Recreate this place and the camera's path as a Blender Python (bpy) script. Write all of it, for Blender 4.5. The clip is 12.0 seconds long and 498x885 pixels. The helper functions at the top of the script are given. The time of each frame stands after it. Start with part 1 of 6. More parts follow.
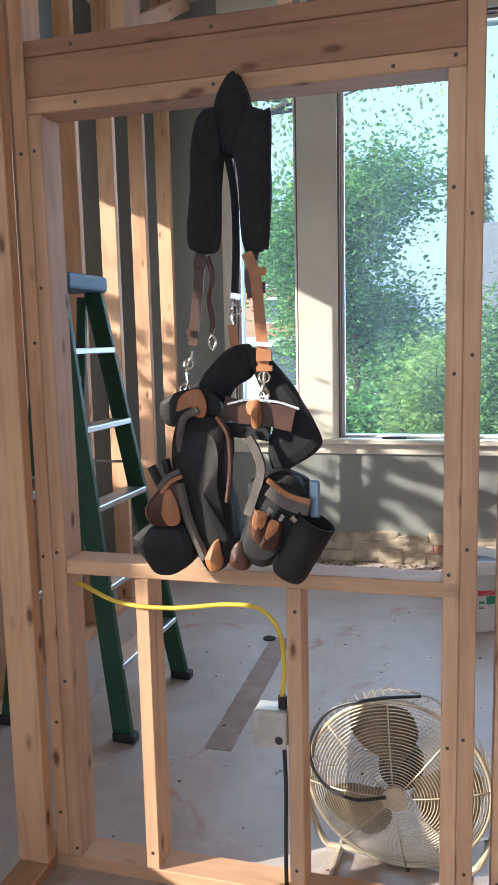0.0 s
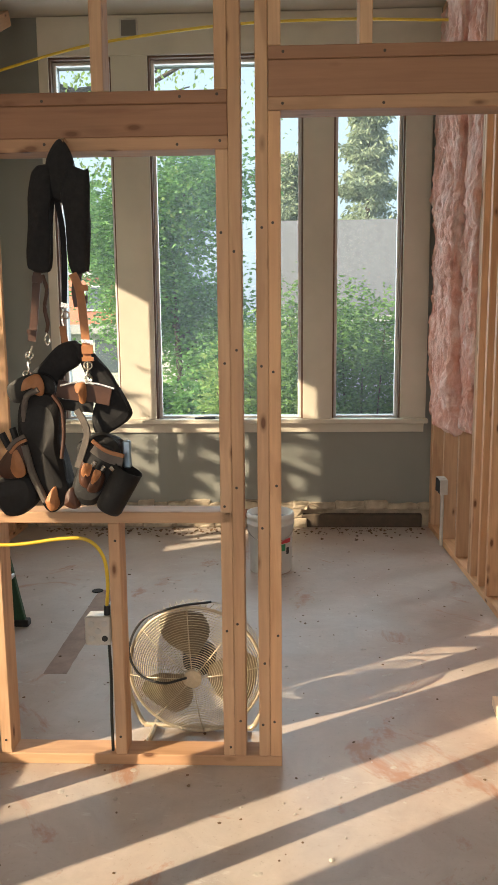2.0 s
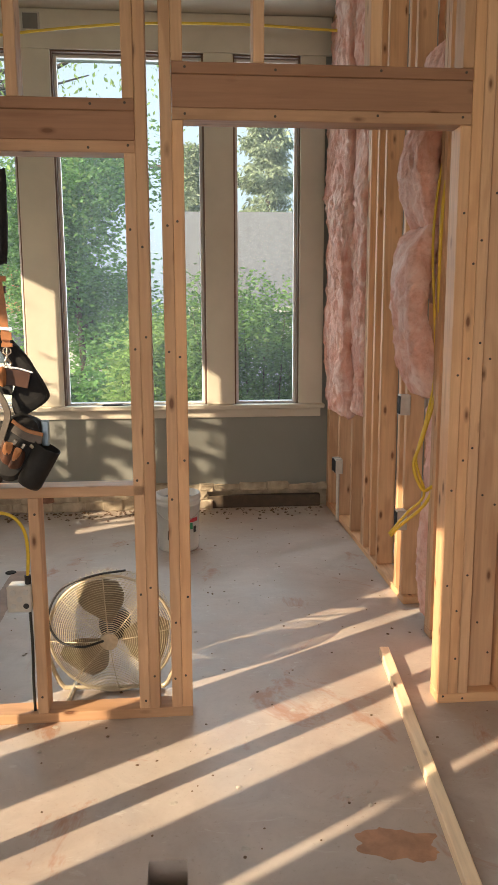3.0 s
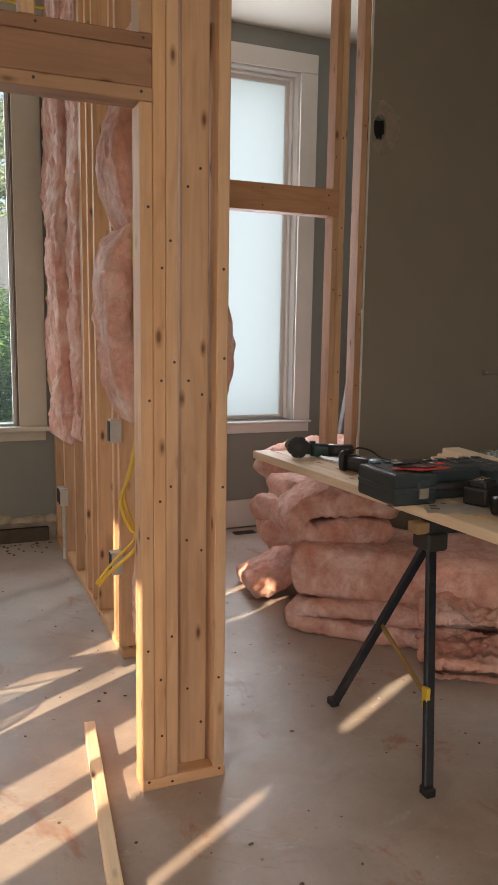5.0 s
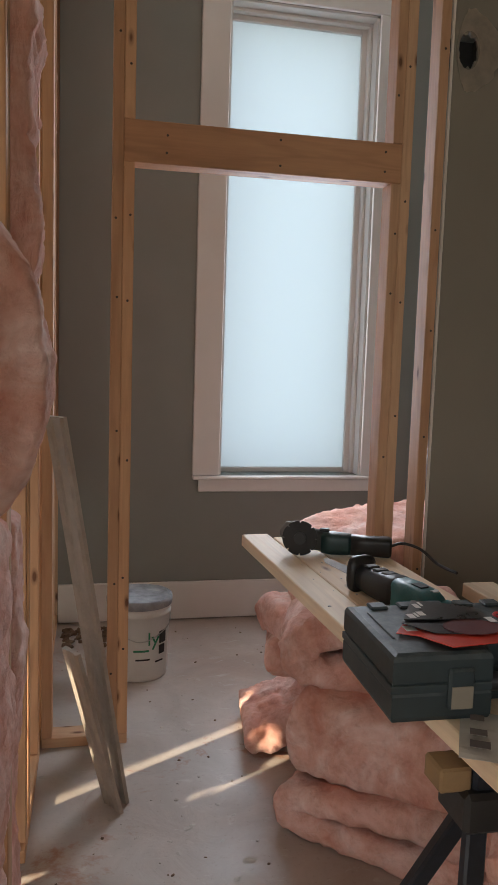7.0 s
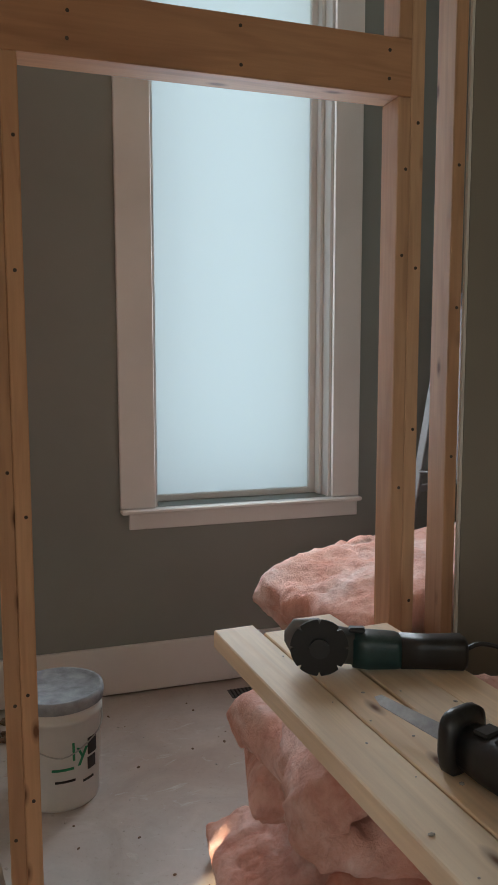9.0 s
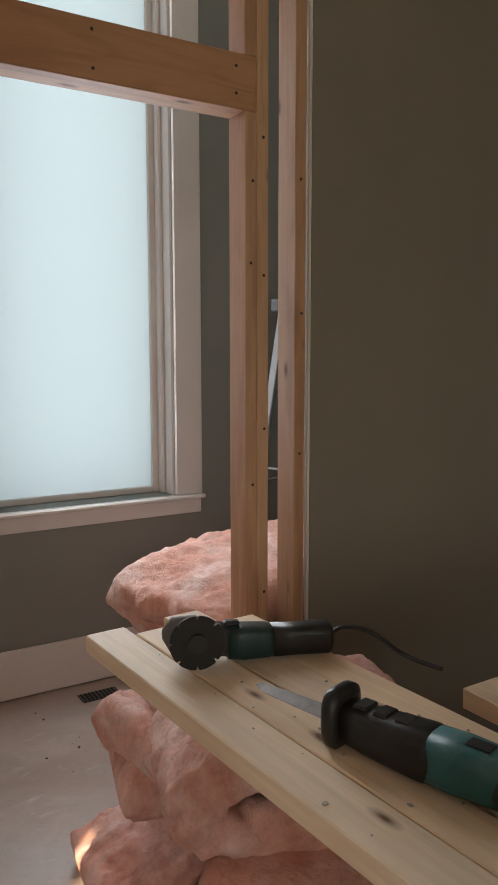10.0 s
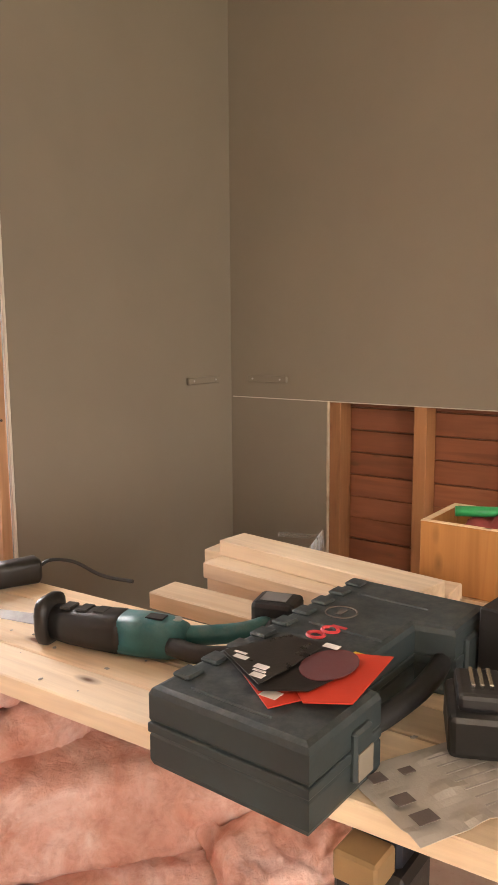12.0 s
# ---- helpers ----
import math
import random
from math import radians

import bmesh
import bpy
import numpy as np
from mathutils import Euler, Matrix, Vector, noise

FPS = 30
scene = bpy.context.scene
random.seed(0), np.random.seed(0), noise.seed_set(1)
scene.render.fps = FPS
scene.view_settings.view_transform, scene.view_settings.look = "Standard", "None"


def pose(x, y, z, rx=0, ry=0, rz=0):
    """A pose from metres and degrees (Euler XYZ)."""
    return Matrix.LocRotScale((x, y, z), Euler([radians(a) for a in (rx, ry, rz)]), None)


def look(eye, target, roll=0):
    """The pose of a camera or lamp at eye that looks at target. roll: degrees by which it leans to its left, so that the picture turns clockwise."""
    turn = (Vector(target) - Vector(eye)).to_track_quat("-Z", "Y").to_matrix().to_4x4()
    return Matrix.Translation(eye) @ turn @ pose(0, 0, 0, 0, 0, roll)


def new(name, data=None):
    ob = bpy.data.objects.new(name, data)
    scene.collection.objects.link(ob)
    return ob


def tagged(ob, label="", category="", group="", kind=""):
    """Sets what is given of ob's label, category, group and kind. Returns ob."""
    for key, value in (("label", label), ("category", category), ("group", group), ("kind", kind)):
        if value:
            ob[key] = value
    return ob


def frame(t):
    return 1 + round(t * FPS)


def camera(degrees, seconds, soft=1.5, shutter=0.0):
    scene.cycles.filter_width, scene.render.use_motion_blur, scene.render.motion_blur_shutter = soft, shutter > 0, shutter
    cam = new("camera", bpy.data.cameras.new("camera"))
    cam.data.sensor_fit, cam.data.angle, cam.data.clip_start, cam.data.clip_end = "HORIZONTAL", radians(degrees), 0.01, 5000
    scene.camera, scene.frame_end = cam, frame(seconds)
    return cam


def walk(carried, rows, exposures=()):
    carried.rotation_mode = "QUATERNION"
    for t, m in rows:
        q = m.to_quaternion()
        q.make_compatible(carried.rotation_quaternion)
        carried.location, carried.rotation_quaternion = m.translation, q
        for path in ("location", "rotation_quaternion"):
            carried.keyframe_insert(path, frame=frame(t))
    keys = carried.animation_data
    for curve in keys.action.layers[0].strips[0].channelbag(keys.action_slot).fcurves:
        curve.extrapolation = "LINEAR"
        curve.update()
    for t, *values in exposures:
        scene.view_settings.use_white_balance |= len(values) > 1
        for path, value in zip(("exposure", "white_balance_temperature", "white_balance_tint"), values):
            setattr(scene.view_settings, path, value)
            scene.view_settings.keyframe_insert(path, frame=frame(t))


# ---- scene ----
cam = camera(36.47, 12.0)
# seconds, x, y, z, pitch, roll, yaw
ROWS = [
    (0.0, 0.030, 0.087, 1.429, 82.42, 1.29, 15.16),
    (0.5, 0.092, -0.005, 1.446, 82.11, 1.05, 10.28),
    (1.0, 0.089, -0.139, 1.443, 82.25, 1.39, 6.74),
    (1.5, 0.098, -0.302, 1.455, 81.95, 0.93, 4.29),
    (2.0, 0.192, -0.546, 1.463, 81.27, 0.50, 2.14),
    (2.5, 0.218, -0.701, 1.464, 80.74, 0.21, -0.67),
    (3.0, 0.183, -0.804, 1.459, 80.53, 0.20, -5.10),
    (3.5, 0.205, -0.876, 1.463, 80.51, -0.27, -10.16),
    (3.7, 0.250, -0.885, 1.463, 80.43, -0.40, -12.21),
    (5.3, 0.732, -0.218, 1.452, 81.87, -0.85, -22.61),
    (5.5, 0.855, -0.124, 1.442, 82.20, -0.87, -21.70),
    (6.0, 1.192, 0.117, 1.436, 82.46, -0.94, -18.26),
    (6.5, 1.405, 0.391, 1.419, 83.00, -1.37, -14.81),
    (7.0, 1.557, 0.731, 1.427, 83.88, -1.78, -11.56),
    (7.2, 1.594, 0.866, 1.426, 84.15, -1.93, -10.50),
    (8.8, 1.662, 1.584, 1.422, 83.79, 0.11, -15.08),
    (9.0, 1.638, 1.640, 1.424, 83.78, 0.08, -17.97),
    (9.5, 1.572, 1.691, 1.432, 83.75, 0.04, -25.27),
    (10.0, 1.539, 1.636, 1.441, 83.52, 0.07, -31.31),
    (10.5, 1.496, 1.540, 1.442, 83.18, 0.29, -35.47),
    (11.0, 1.442, 1.453, 1.434, 82.52, 0.41, -40.32),
    (11.5, 1.396, 1.400, 1.441, 81.75, 0.50, -46.36),
    (12.0, 1.355, 1.386, 1.435, 81.60, 0.40, -53.59),
]
EXPOSURES = [(0.0, 1.28, 5000, 9), (1.0, 1.08, 5750, 9), (1.5, 1.08, 6000, 9), (2.5, 1.08, 6500, 10), (3.5, 1.06, 6500, 12), (5.5, 1.05, 6350, 12), (6.0, 0.88, 6200, 11), (7.2, 0.94, 5950, 9), (9.0, 0.72, 5900, 4), (10.5, 1.1, 6500, 11), (11.2, 1.65, 6750, 15), (12.0, 2.6, 6900, 17)]
walk(cam, [(t, pose(x, y, z, rx, ry, rz)) for t, x, y, z, rx, ry, rz in ROWS], EXPOSURES)

# ---------- light ----------
SUN_AZ, SUN_EL = 31.0, 24.0          # the way the light travels, and the sun's height
world = bpy.data.worlds.new("world")
scene.world = world
world.use_nodes = True
wn = world.node_tree
sky = wn.nodes.new("ShaderNodeTexSky")
sky.sky_type = "NISHITA"
sky.sun_disc = False
sky.sun_elevation = radians(SUN_EL)
sky.sun_rotation = radians(270 - SUN_AZ)
sky.dust_density = 7.0
sky.air_density = 0.8
sky.ozone_density = 0.6
wn.nodes["Background"].inputs["Strength"].default_value = 0.15
haze = wn.nodes.new("ShaderNodeMix")
haze.data_type = "RGBA"
haze.inputs[0].default_value = 0.45
haze.inputs[7].default_value = (4.6, 5.1, 5.6, 1)          # thin bright summer haze
wn.links.new(sky.outputs["Color"], haze.inputs[6])
wn.links.new(haze.outputs[2], wn.nodes["Background"].inputs["Color"])
sun = new("sun", bpy.data.lights.new("sun", "SUN"))
sun.data.energy, sun.data.angle, sun.data.color = 5.0, radians(0.4), (1.0, 0.79, 0.53)
_d = Vector((math.cos(radians(SUN_AZ)), math.sin(radians(SUN_AZ)), -math.tan(radians(SUN_EL))))
sun.matrix_world = look((-20, -12, 12), Vector((-20, -12, 12)) + _d)


def window_light(name, eye, target, w, h, power, colour=(0.86, 0.93, 1.0)):
    """An area lamp for the sky's light at a window's opening, seen or added."""
    la = bpy.data.lights.new(name, "AREA")
    la.shape, la.size, la.size_y, la.energy, la.color = "RECTANGLE", w, h, power, colour
    ob = new(name, la)
    ob.matrix_world = look(eye, target)
    return ob


window_light("window_light_front", (-0.2, 5.22, 2.05), (-0.2, 0, 1.6), 2.6, 2.4, 32)
window_light("window_light_bath", (2.637, 5.2, 2.1), (2.637, 0, 2.1), 1.7, 3.3, 12, (0.88, 0.94, 1.0))
window_light("window_light_inner", (2.637, 4.765, 2.04), (2.637, 0, 2.04), 0.70, 2.25, 17, (0.97, 0.97, 1.0))
# Fill lamps added behind the viewer to brighten the room, at unseen openings.
window_light("window_light_back", (-1.0, -3.45, 1.9), (-1.0, 0, 1.5), 2.3, 1.9, 22, (1.0, 0.93, 0.84))
window_light("window_light_side", (2.75, -3.45, 1.9), (2.75, 0, 1.3), 1.5, 1.9, 9, (1.0, 0.84, 0.68))

# ---------- materials ----------


def material(name):
    m = bpy.data.materials.new(name)
    m.use_nodes = True
    nt = m.node_tree
    return m, nt, nt.nodes["Principled BSDF"]


def node(nt, kind, **values):
    n = nt.nodes.new(kind)
    for k, v in values.items():
        n.inputs[k.replace("_", " ")].default_value = v
    return n


def coords(nt, scale=(1, 1, 1), space="Object", shift=False):
    tc = nt.nodes.new("ShaderNodeTexCoord")
    mp = node(nt, "ShaderNodeMapping", Scale=scale)
    nt.links.new(tc.outputs[space], mp.inputs["Vector"])
    if shift:
        info = nt.nodes.new("ShaderNodeObjectInfo")
        mul = nt.nodes.new("ShaderNodeVectorMath")
        mul.operation = "SCALE"
        mul.inputs[0].default_value = (37.0, 53.0, 71.0)
        nt.links.new(info.outputs["Random"], mul.inputs["Scale"])
        nt.links.new(mul.outputs["Vector"], mp.inputs["Location"])
    return mp


def noise_tex(nt, mp, scale, detail=4, rough=0.55, distortion=0.0):
    n = node(nt, "ShaderNodeTexNoise", Scale=scale, Detail=detail, Roughness=rough, Distortion=distortion)
    nt.links.new(mp.outputs[0], n.inputs["Vector"])
    return n


def ramp(nt, src, stops):
    r = nt.nodes.new("ShaderNodeValToRGB")
    e = r.color_ramp.elements
    while len(e) < len(stops):
        e.new(0.5)
    for el, (p, c) in zip(e, stops):
        el.position = p
        el.color = (*c, 1) if len(c) == 3 else c
    nt.links.new(src, r.inputs["Fac"])
    return r


def mix(nt, fac, a, b, mode="MIX"):
    n = nt.nodes.new("ShaderNodeMix")
    n.data_type, n.blend_type = "RGBA", mode
    for i, v in ((0, fac), (6, a), (7, b)):
        if hasattr(v, "is_linked"):
            nt.links.new(v, n.inputs[i])
        else:
            n.inputs[i].default_value = (*v, 1) if isinstance(v, tuple) and len(v) == 3 else v
    return n.outputs[2]


def bump(nt, bs, height, strength, distance=0.01):
    b = node(nt, "ShaderNodeBump", Strength=strength, Distance=distance)
    nt.links.new(height, b.inputs["Height"])
    nt.links.new(b.outputs["Normal"], bs.inputs["Normal"])


def pine(name, light=(0.64, 0.415, 0.255), dark=(0.44, 0.25, 0.135), tone=1.0):
    """Planed softwood: long grain, knots, every piece its own tone."""
    m, nt, bs = material(name)
    mp = coords(nt, (1, 1, 0.05), shift=True)
    grain = noise_tex(nt, mp, 60, 5, 0.6, 0.6)
    mp2 = coords(nt, (1, 1, 0.12), shift=True)
    bands = noise_tex(nt, mp2, 14, 2, 0.5, 1.2)
    c1 = ramp(nt, bands.outputs["Fac"], [(0.3, dark), (0.46, light), (0.62, light), (0.75, dark)])
    c2 = ramp(nt, grain.outputs["Fac"], [(0.3, (0.72, 0.68, 0.62)), (0.65, (1.06, 1.05, 1.0))])
    col = mix(nt, 0.8, c1.outputs["Color"], c2.outputs["Color"], "MULTIPLY")
    col = mix(nt, 0.45, col, tuple(v * 0.98 for v in light))
    mpk = coords(nt, (13, 13, 5), shift=True)
    vor = node(nt, "ShaderNodeTexVoronoi", Scale=1.0, Randomness=1.0)
    nt.links.new(mpk.outputs[0], vor.inputs["Vector"])
    knot = ramp(nt, vor.outputs["Distance"], [(0.07, (1, 1, 1)), (0.11, (0.45, 0.45, 0.45)), (0.18, (0, 0, 0))])
    col = mix(nt, knot.outputs["Color"], col, (0.16, 0.07, 0.03))
    info = nt.nodes.new("ShaderNodeObjectInfo")
    tint = ramp(nt, info.outputs["Random"], [(0.0, (0.80 * tone, 0.74 * tone, 0.68 * tone)), (0.5, (tone, tone, tone)), (1.0, (1.08 * tone, 0.98 * tone, 0.86 * tone))])
    col = mix(nt, 1.0, col, tint.outputs["Color"], "MULTIPLY")
    stain = noise_tex(nt, coords(nt, (1, 1, 0.5), shift=True), 5, 3)
    st = ramp(nt, stain.outputs["Fac"], [(0.35, (0.86, 0.82, 0.8)), (0.6, (1, 1, 1))])
    col = mix(nt, 0.7, col, st.outputs["Color"], "MULTIPLY")
    nt.links.new(col, bs.inputs["Base Color"])
    bs.inputs["Roughness"].default_value = 0.62
    bump(nt, bs, grain.outputs["Fac"], 0.25, 0.003)
    return m


def painted(name, colour, rough=0.7, blotch=0.12, grain=0.15, scale=1.6, stain=None):
    """Rolled wall paint or painted trim with faint unevenness."""
    m, nt, bs = material(name)
    big = noise_tex(nt, coords(nt), scale, 4, 0.6, 0.3)
    fine = noise_tex(nt, coords(nt), 220, 3)
    lo, hi = tuple(c * (1 - blotch) for c in colour), tuple(min(1, c * (1 + blotch * 0.6)) for c in colour)
    c = ramp(nt, big.outputs["Fac"], [(0.3, lo), (0.7, hi)])
    col = c.outputs["Color"]
    if stain:
        s = noise_tex(nt, coords(nt), 7, 6, 0.7, 0.5)
        f = ramp(nt, s.outputs["Fac"], [(0.62, (0, 0, 0)), (0.74, (0.6, 0.6, 0.6))])
        col = mix(nt, f.outputs["Color"], col, stain)
    nt.links.new(col, bs.inputs["Base Color"])
    bs.inputs["Roughness"].default_value = rough
    bump(nt, bs, fine.outputs["Fac"], grain, 0.002)
    return m


def plain(name, colour, rough=0.5, metal=0.0, wear=0.15, scale=18.0, grit=0.1, dust=None):
    """A moulded, cast or coated surface with scuffs and a little dust."""
    m, nt, bs = material(name)
    n = noise_tex(nt, coords(nt), scale, 6, 0.65, 0.4)
    c = ramp(nt, n.outputs["Fac"], [(0.3, tuple(v * (1 - wear) for v in colour)), (0.6, colour), (0.8, tuple(min(1, v * (1 + wear)) for v in colour))])
    col = c.outputs["Color"]
    if dust:
        g = nt.nodes.new("ShaderNodeNewGeometry")
        sep = nt.nodes.new("ShaderNodeSeparateXYZ")
        nt.links.new(g.outputs["Normal"], sep.inputs[0])
        d = noise_tex(nt, coords(nt), 35, 5, 0.7)
        mul = nt.nodes.new("ShaderNodeMath")
        mul.operation = "MULTIPLY"
        mul.use_clamp = True
        nt.links.new(sep.outputs["Z"], mul.inputs[0])
        dr = ramp(nt, d.outputs["Fac"], [(0.4, (0.0, 0.0, 0.0)), (0.75, (0.35, 0.35, 0.35))])
        nt.links.new(dr.outputs["Color"], mul.inputs[1])
        col = mix(nt, mul.outputs[0], col, dust)
    nt.links.new(col, bs.inputs["Base Color"])
    rr = ramp(nt, n.outputs["Fac"], [(0.3, (rough * 0.8,) * 3), (0.7, (min(1, rough * 1.2),) * 3)])
    nt.links.new(rr.outputs["Color"], bs.inputs["Roughness"])
    bs.inputs["Metallic"].default_value = metal
    fine = noise_tex(nt, coords(nt), scale * 12, 3)
    bump(nt, bs, fine.outputs["Fac"], grit, 0.002)
    return m


def concrete():
    """Grey slab with trowelled compound, pale smears, brown dirt and tracks of old adhesive."""
    m, nt, bs = material("slab")
    mp = coords(nt)
    big = noise_tex(nt, mp, 0.9, 5, 0.6, 0.6)
    mid = noise_tex(nt, mp, 4.5, 6, 0.65, 0.8)
    fine = noise_tex(nt, mp, 60, 5, 0.7)
    base = ramp(nt, big.outputs["Fac"], [(0.3, (0.41, 0.315, 0.26)), (0.5, (0.45, 0.39, 0.345)), (0.7, (0.48, 0.455, 0.43))])
    col = base.outputs["Color"]
    mott = ramp(nt, mid.outputs["Fac"], [(0.3, (0.82, 0.80, 0.78)), (0.7, (1.08, 1.08, 1.08))])
    col = mix(nt, 1.0, col, mott.outputs["Color"], "MULTIPLY")
    sm = noise_tex(nt, coords(nt, (1, 2.2, 1)), 5.5, 7, 0.7, 1.5)
    smear = ramp(nt, sm.outputs["Fac"], [(0.60, (0, 0, 0)), (0.70, (0.55, 0.55, 0.55))])
    col = mix(nt, smear.outputs["Color"], col, (0.56, 0.54, 0.50))
    br = noise_tex(nt, coords(nt, (1.3, 1, 1)), 1.7, 6, 0.72, 1.0)
    rust = ramp(nt, br.outputs["Fac"], [(0.58, (0, 0, 0)), (0.66, (0.7, 0.7, 0.7))])
    col = mix(nt, rust.outputs["Color"], col, (0.34, 0.15, 0.075))
    spk = ramp(nt, fine.outputs["Fac"], [(0.25, (0.6, 0.57, 0.54)), (0.4, (0.98, 0.97, 0.96)), (0.66, (1, 1, 1)), (0.78, (1.28, 1.28, 1.28))])
    col = mix(nt, 0.8, col, spk.outputs["Color"], "MULTIPLY")
    nt.links.new(col, bs.inputs["Base Color"])
    rr = ramp(nt, mid.outputs["Fac"], [(0.3, (0.33, 0.33, 0.33)), (0.7, (0.60, 0.60, 0.60))])
    nt.links.new(rr.outputs["Color"], bs.inputs["Roughness"])
    bump(nt, bs, mid.outputs["Fac"], 0.18, 0.01)
    return m


def fibre(name="glass_wool", pull=1.0):
    """Pink glass wool: matted fibres, pale torn tufts."""
    m, nt, bs = material(name)
    mp = coords(nt, shift=True)
    big = noise_tex(nt, mp, 5, 5, 0.65, 1.0)
    fine = noise_tex(nt, coords(nt, (1, 1, pull), shift=True), 30, 6, 0.7, 0.3)
    c = ramp(nt, big.outputs["Fac"], [(0.3, (0.67, 0.325, 0.24)), (0.5, (0.75, 0.455, 0.375)), (0.7, (0.86, 0.67, 0.615))])
    f = ramp(nt, fine.outputs["Fac"], [(0.3, (0.82, 0.74, 0.72)), (0.52, (1.0, 1.0, 1.0)), (0.72, (1.06, 1.08, 1.1))])
    col = mix(nt, 0.9, c.outputs["Color"], f.outputs["Color"], "MULTIPLY")
    swirl = noise_tex(nt, mp, 9, 6, 0.6, 0.5)
    thread = ramp(nt, swirl.outputs["Fac"], [(0.25, (0.80, 0.68, 0.63)), (0.5, (1, 1, 1)), (0.75, (1.12, 1.18, 1.2))])
    col = mix(nt, 0.8, col, thread.outputs["Color"], "MULTIPLY")
    nt.links.new(col, bs.inputs["Base Color"])
    bs.inputs["Roughness"].default_value = 0.95
    bs.inputs["Subsurface Weight"].default_value = 0.12
    bs.inputs["Subsurface Radius"].default_value = (0.03, 0.012, 0.010)
    bs.inputs["Subsurface Scale"].default_value = 0.4
    bump(nt, bs, fine.outputs["Fac"], 0.55, 0.025)
    return m


def glass(name="window_glass", dusty=0.018):
    """Clear glass under a thin dusty film, which paints in the glare of the yard."""
    m = bpy.data.materials.new(name)
    m.use_nodes = True
    nt = m.node_tree
    nt.nodes.clear()
    out = nt.nodes.new("ShaderNodeOutputMaterial")
    tr = node(nt, "ShaderNodeBsdfTransparent", Color=(0.93, 0.97, 0.96, 1))
    gl = node(nt, "ShaderNodeBsdfGlossy", Roughness=0.02)
    fr = node(nt, "ShaderNodeFresnel", IOR=1.12)
    mx = nt.nodes.new("ShaderNodeMixShader")
    nt.links.new(fr.outputs[0], mx.inputs[0])
    nt.links.new(tr.outputs[0], mx.inputs[1])
    nt.links.new(gl.outputs[0], mx.inputs[2])
    # pale translucent veil that stands in for outdoor glare and haze
    film = node(nt, "ShaderNodeBsdfTranslucent", Color=(0.88, 0.93, 0.95, 1))
    mf = nt.nodes.new("ShaderNodeMixShader")
    streak = noise_tex(nt, coords(nt, (1, 1, 0.4)), 3.0, 5, 0.7, 0.8)
    dr = ramp(nt, streak.outputs["Fac"], [(0.3, (dusty * 0.75,) * 3), (0.7, (dusty * 1.2,) * 3)])
    nt.links.new(dr.outputs["Color"], mf.inputs[0])
    nt.links.new(mx.outputs[0], mf.inputs[1])
    nt.links.new(film.outputs[0], mf.inputs[2])
    nt.links.new(mf.outputs[0], out.inputs["Surface"])
    return m


def frosted():
    """Etched glass: scatters the daylight behind it."""
    m = bpy.data.materials.new("frosted_glass")
    m.use_nodes = True
    nt = m.node_tree
    nt.nodes.clear()
    out = nt.nodes.new("ShaderNodeOutputMaterial")
    tl = node(nt, "ShaderNodeBsdfTranslucent", Color=(0.74, 0.76, 0.75, 1))
    gl = node(nt, "ShaderNodeBsdfGlossy", Roughness=0.3)
    mx = nt.nodes.new("ShaderNodeMixShader")
    mx.inputs[0].default_value = 0.05
    nt.links.new(tl.outputs[0], mx.inputs[1])
    nt.links.new(gl.outputs[0], mx.inputs[2])
    nt.links.new(mx.outputs[0], out.inputs["Surface"])
    return m


def leaves(name, a, b, trans=0.35):
    m, nt, bs = material(name)
    g = nt.nodes.new("ShaderNodeNewGeometry")
    r = ramp(nt, g.outputs["Random Per Island"], [(0.0, a), (0.6, b), (1.0, tuple(v * 1.5 for v in b))])
    nt.links.new(r.outputs["Color"], bs.inputs["Base Color"])
    bs.inputs["Roughness"].default_value = 0.6
    tl = nt.nodes.new("ShaderNodeBsdfTranslucent")
    nt.links.new(r.outputs["Color"], tl.inputs["Color"])
    mx = nt.nodes.new("ShaderNodeMixShader")
    mx.inputs[0].default_value = trans
    nt.links.new(bs.outputs[0], mx.inputs[1])
    nt.links.new(tl.outputs[0], mx.inputs[2])
    nt.links.new(mx.outputs[0], nt.nodes["Material Output"].inputs["Surface"])
    return m


PINE = pine("pine_framing")
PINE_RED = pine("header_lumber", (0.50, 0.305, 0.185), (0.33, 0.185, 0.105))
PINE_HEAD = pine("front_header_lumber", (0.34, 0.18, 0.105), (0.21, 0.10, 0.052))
PINE_PALE = pine("pale_boards", (0.85, 0.72, 0.55), (0.72, 0.55, 0.37), 1.08)
BOARDS = pine("old_sheathing", (0.30, 0.115, 0.055), (0.18, 0.065, 0.03))
OLIVE = painted("olive_grey_paint", (0.235, 0.208, 0.165), 0.6, 0.06)
GREY = painted("grey_paint", (0.235, 0.243, 0.223), 0.6, 0.06)
CREAM = painted("cream_paint", (0.58, 0.55, 0.48), 0.7, 0.06)
TRIM = painted("white_trim", (0.72, 0.69, 0.66), 0.45, 0.05, 0.05, 3)
TRIM_OLD = painted("old_cream_trim", (0.60, 0.56, 0.47), 0.5, 0.08, 0.08, 3)
PLASTER = painted("broken_plaster", (0.47, 0.40, 0.30), 0.9, 0.4, 0.6, 9, stain=(0.16, 0.10, 0.07))
GYPSUM = painted("gypsum_core", (0.66, 0.62, 0.55), 0.9, 0.1)
SLAB = concrete()
WOOL = fibre()
WOOL_HUNG = fibre("glass_wool_hung", 0.3)
GLASS = glass()
FROST = frosted()
DARK = plain("near_black", (0.012, 0.011, 0.010), 0.9)
STEEL = plain("galvanised_steel", (0.55, 0.55, 0.53), 0.38, 0.9)
BROWN = plain("brown_sash", (0.14, 0.075, 0.045), 0.5)

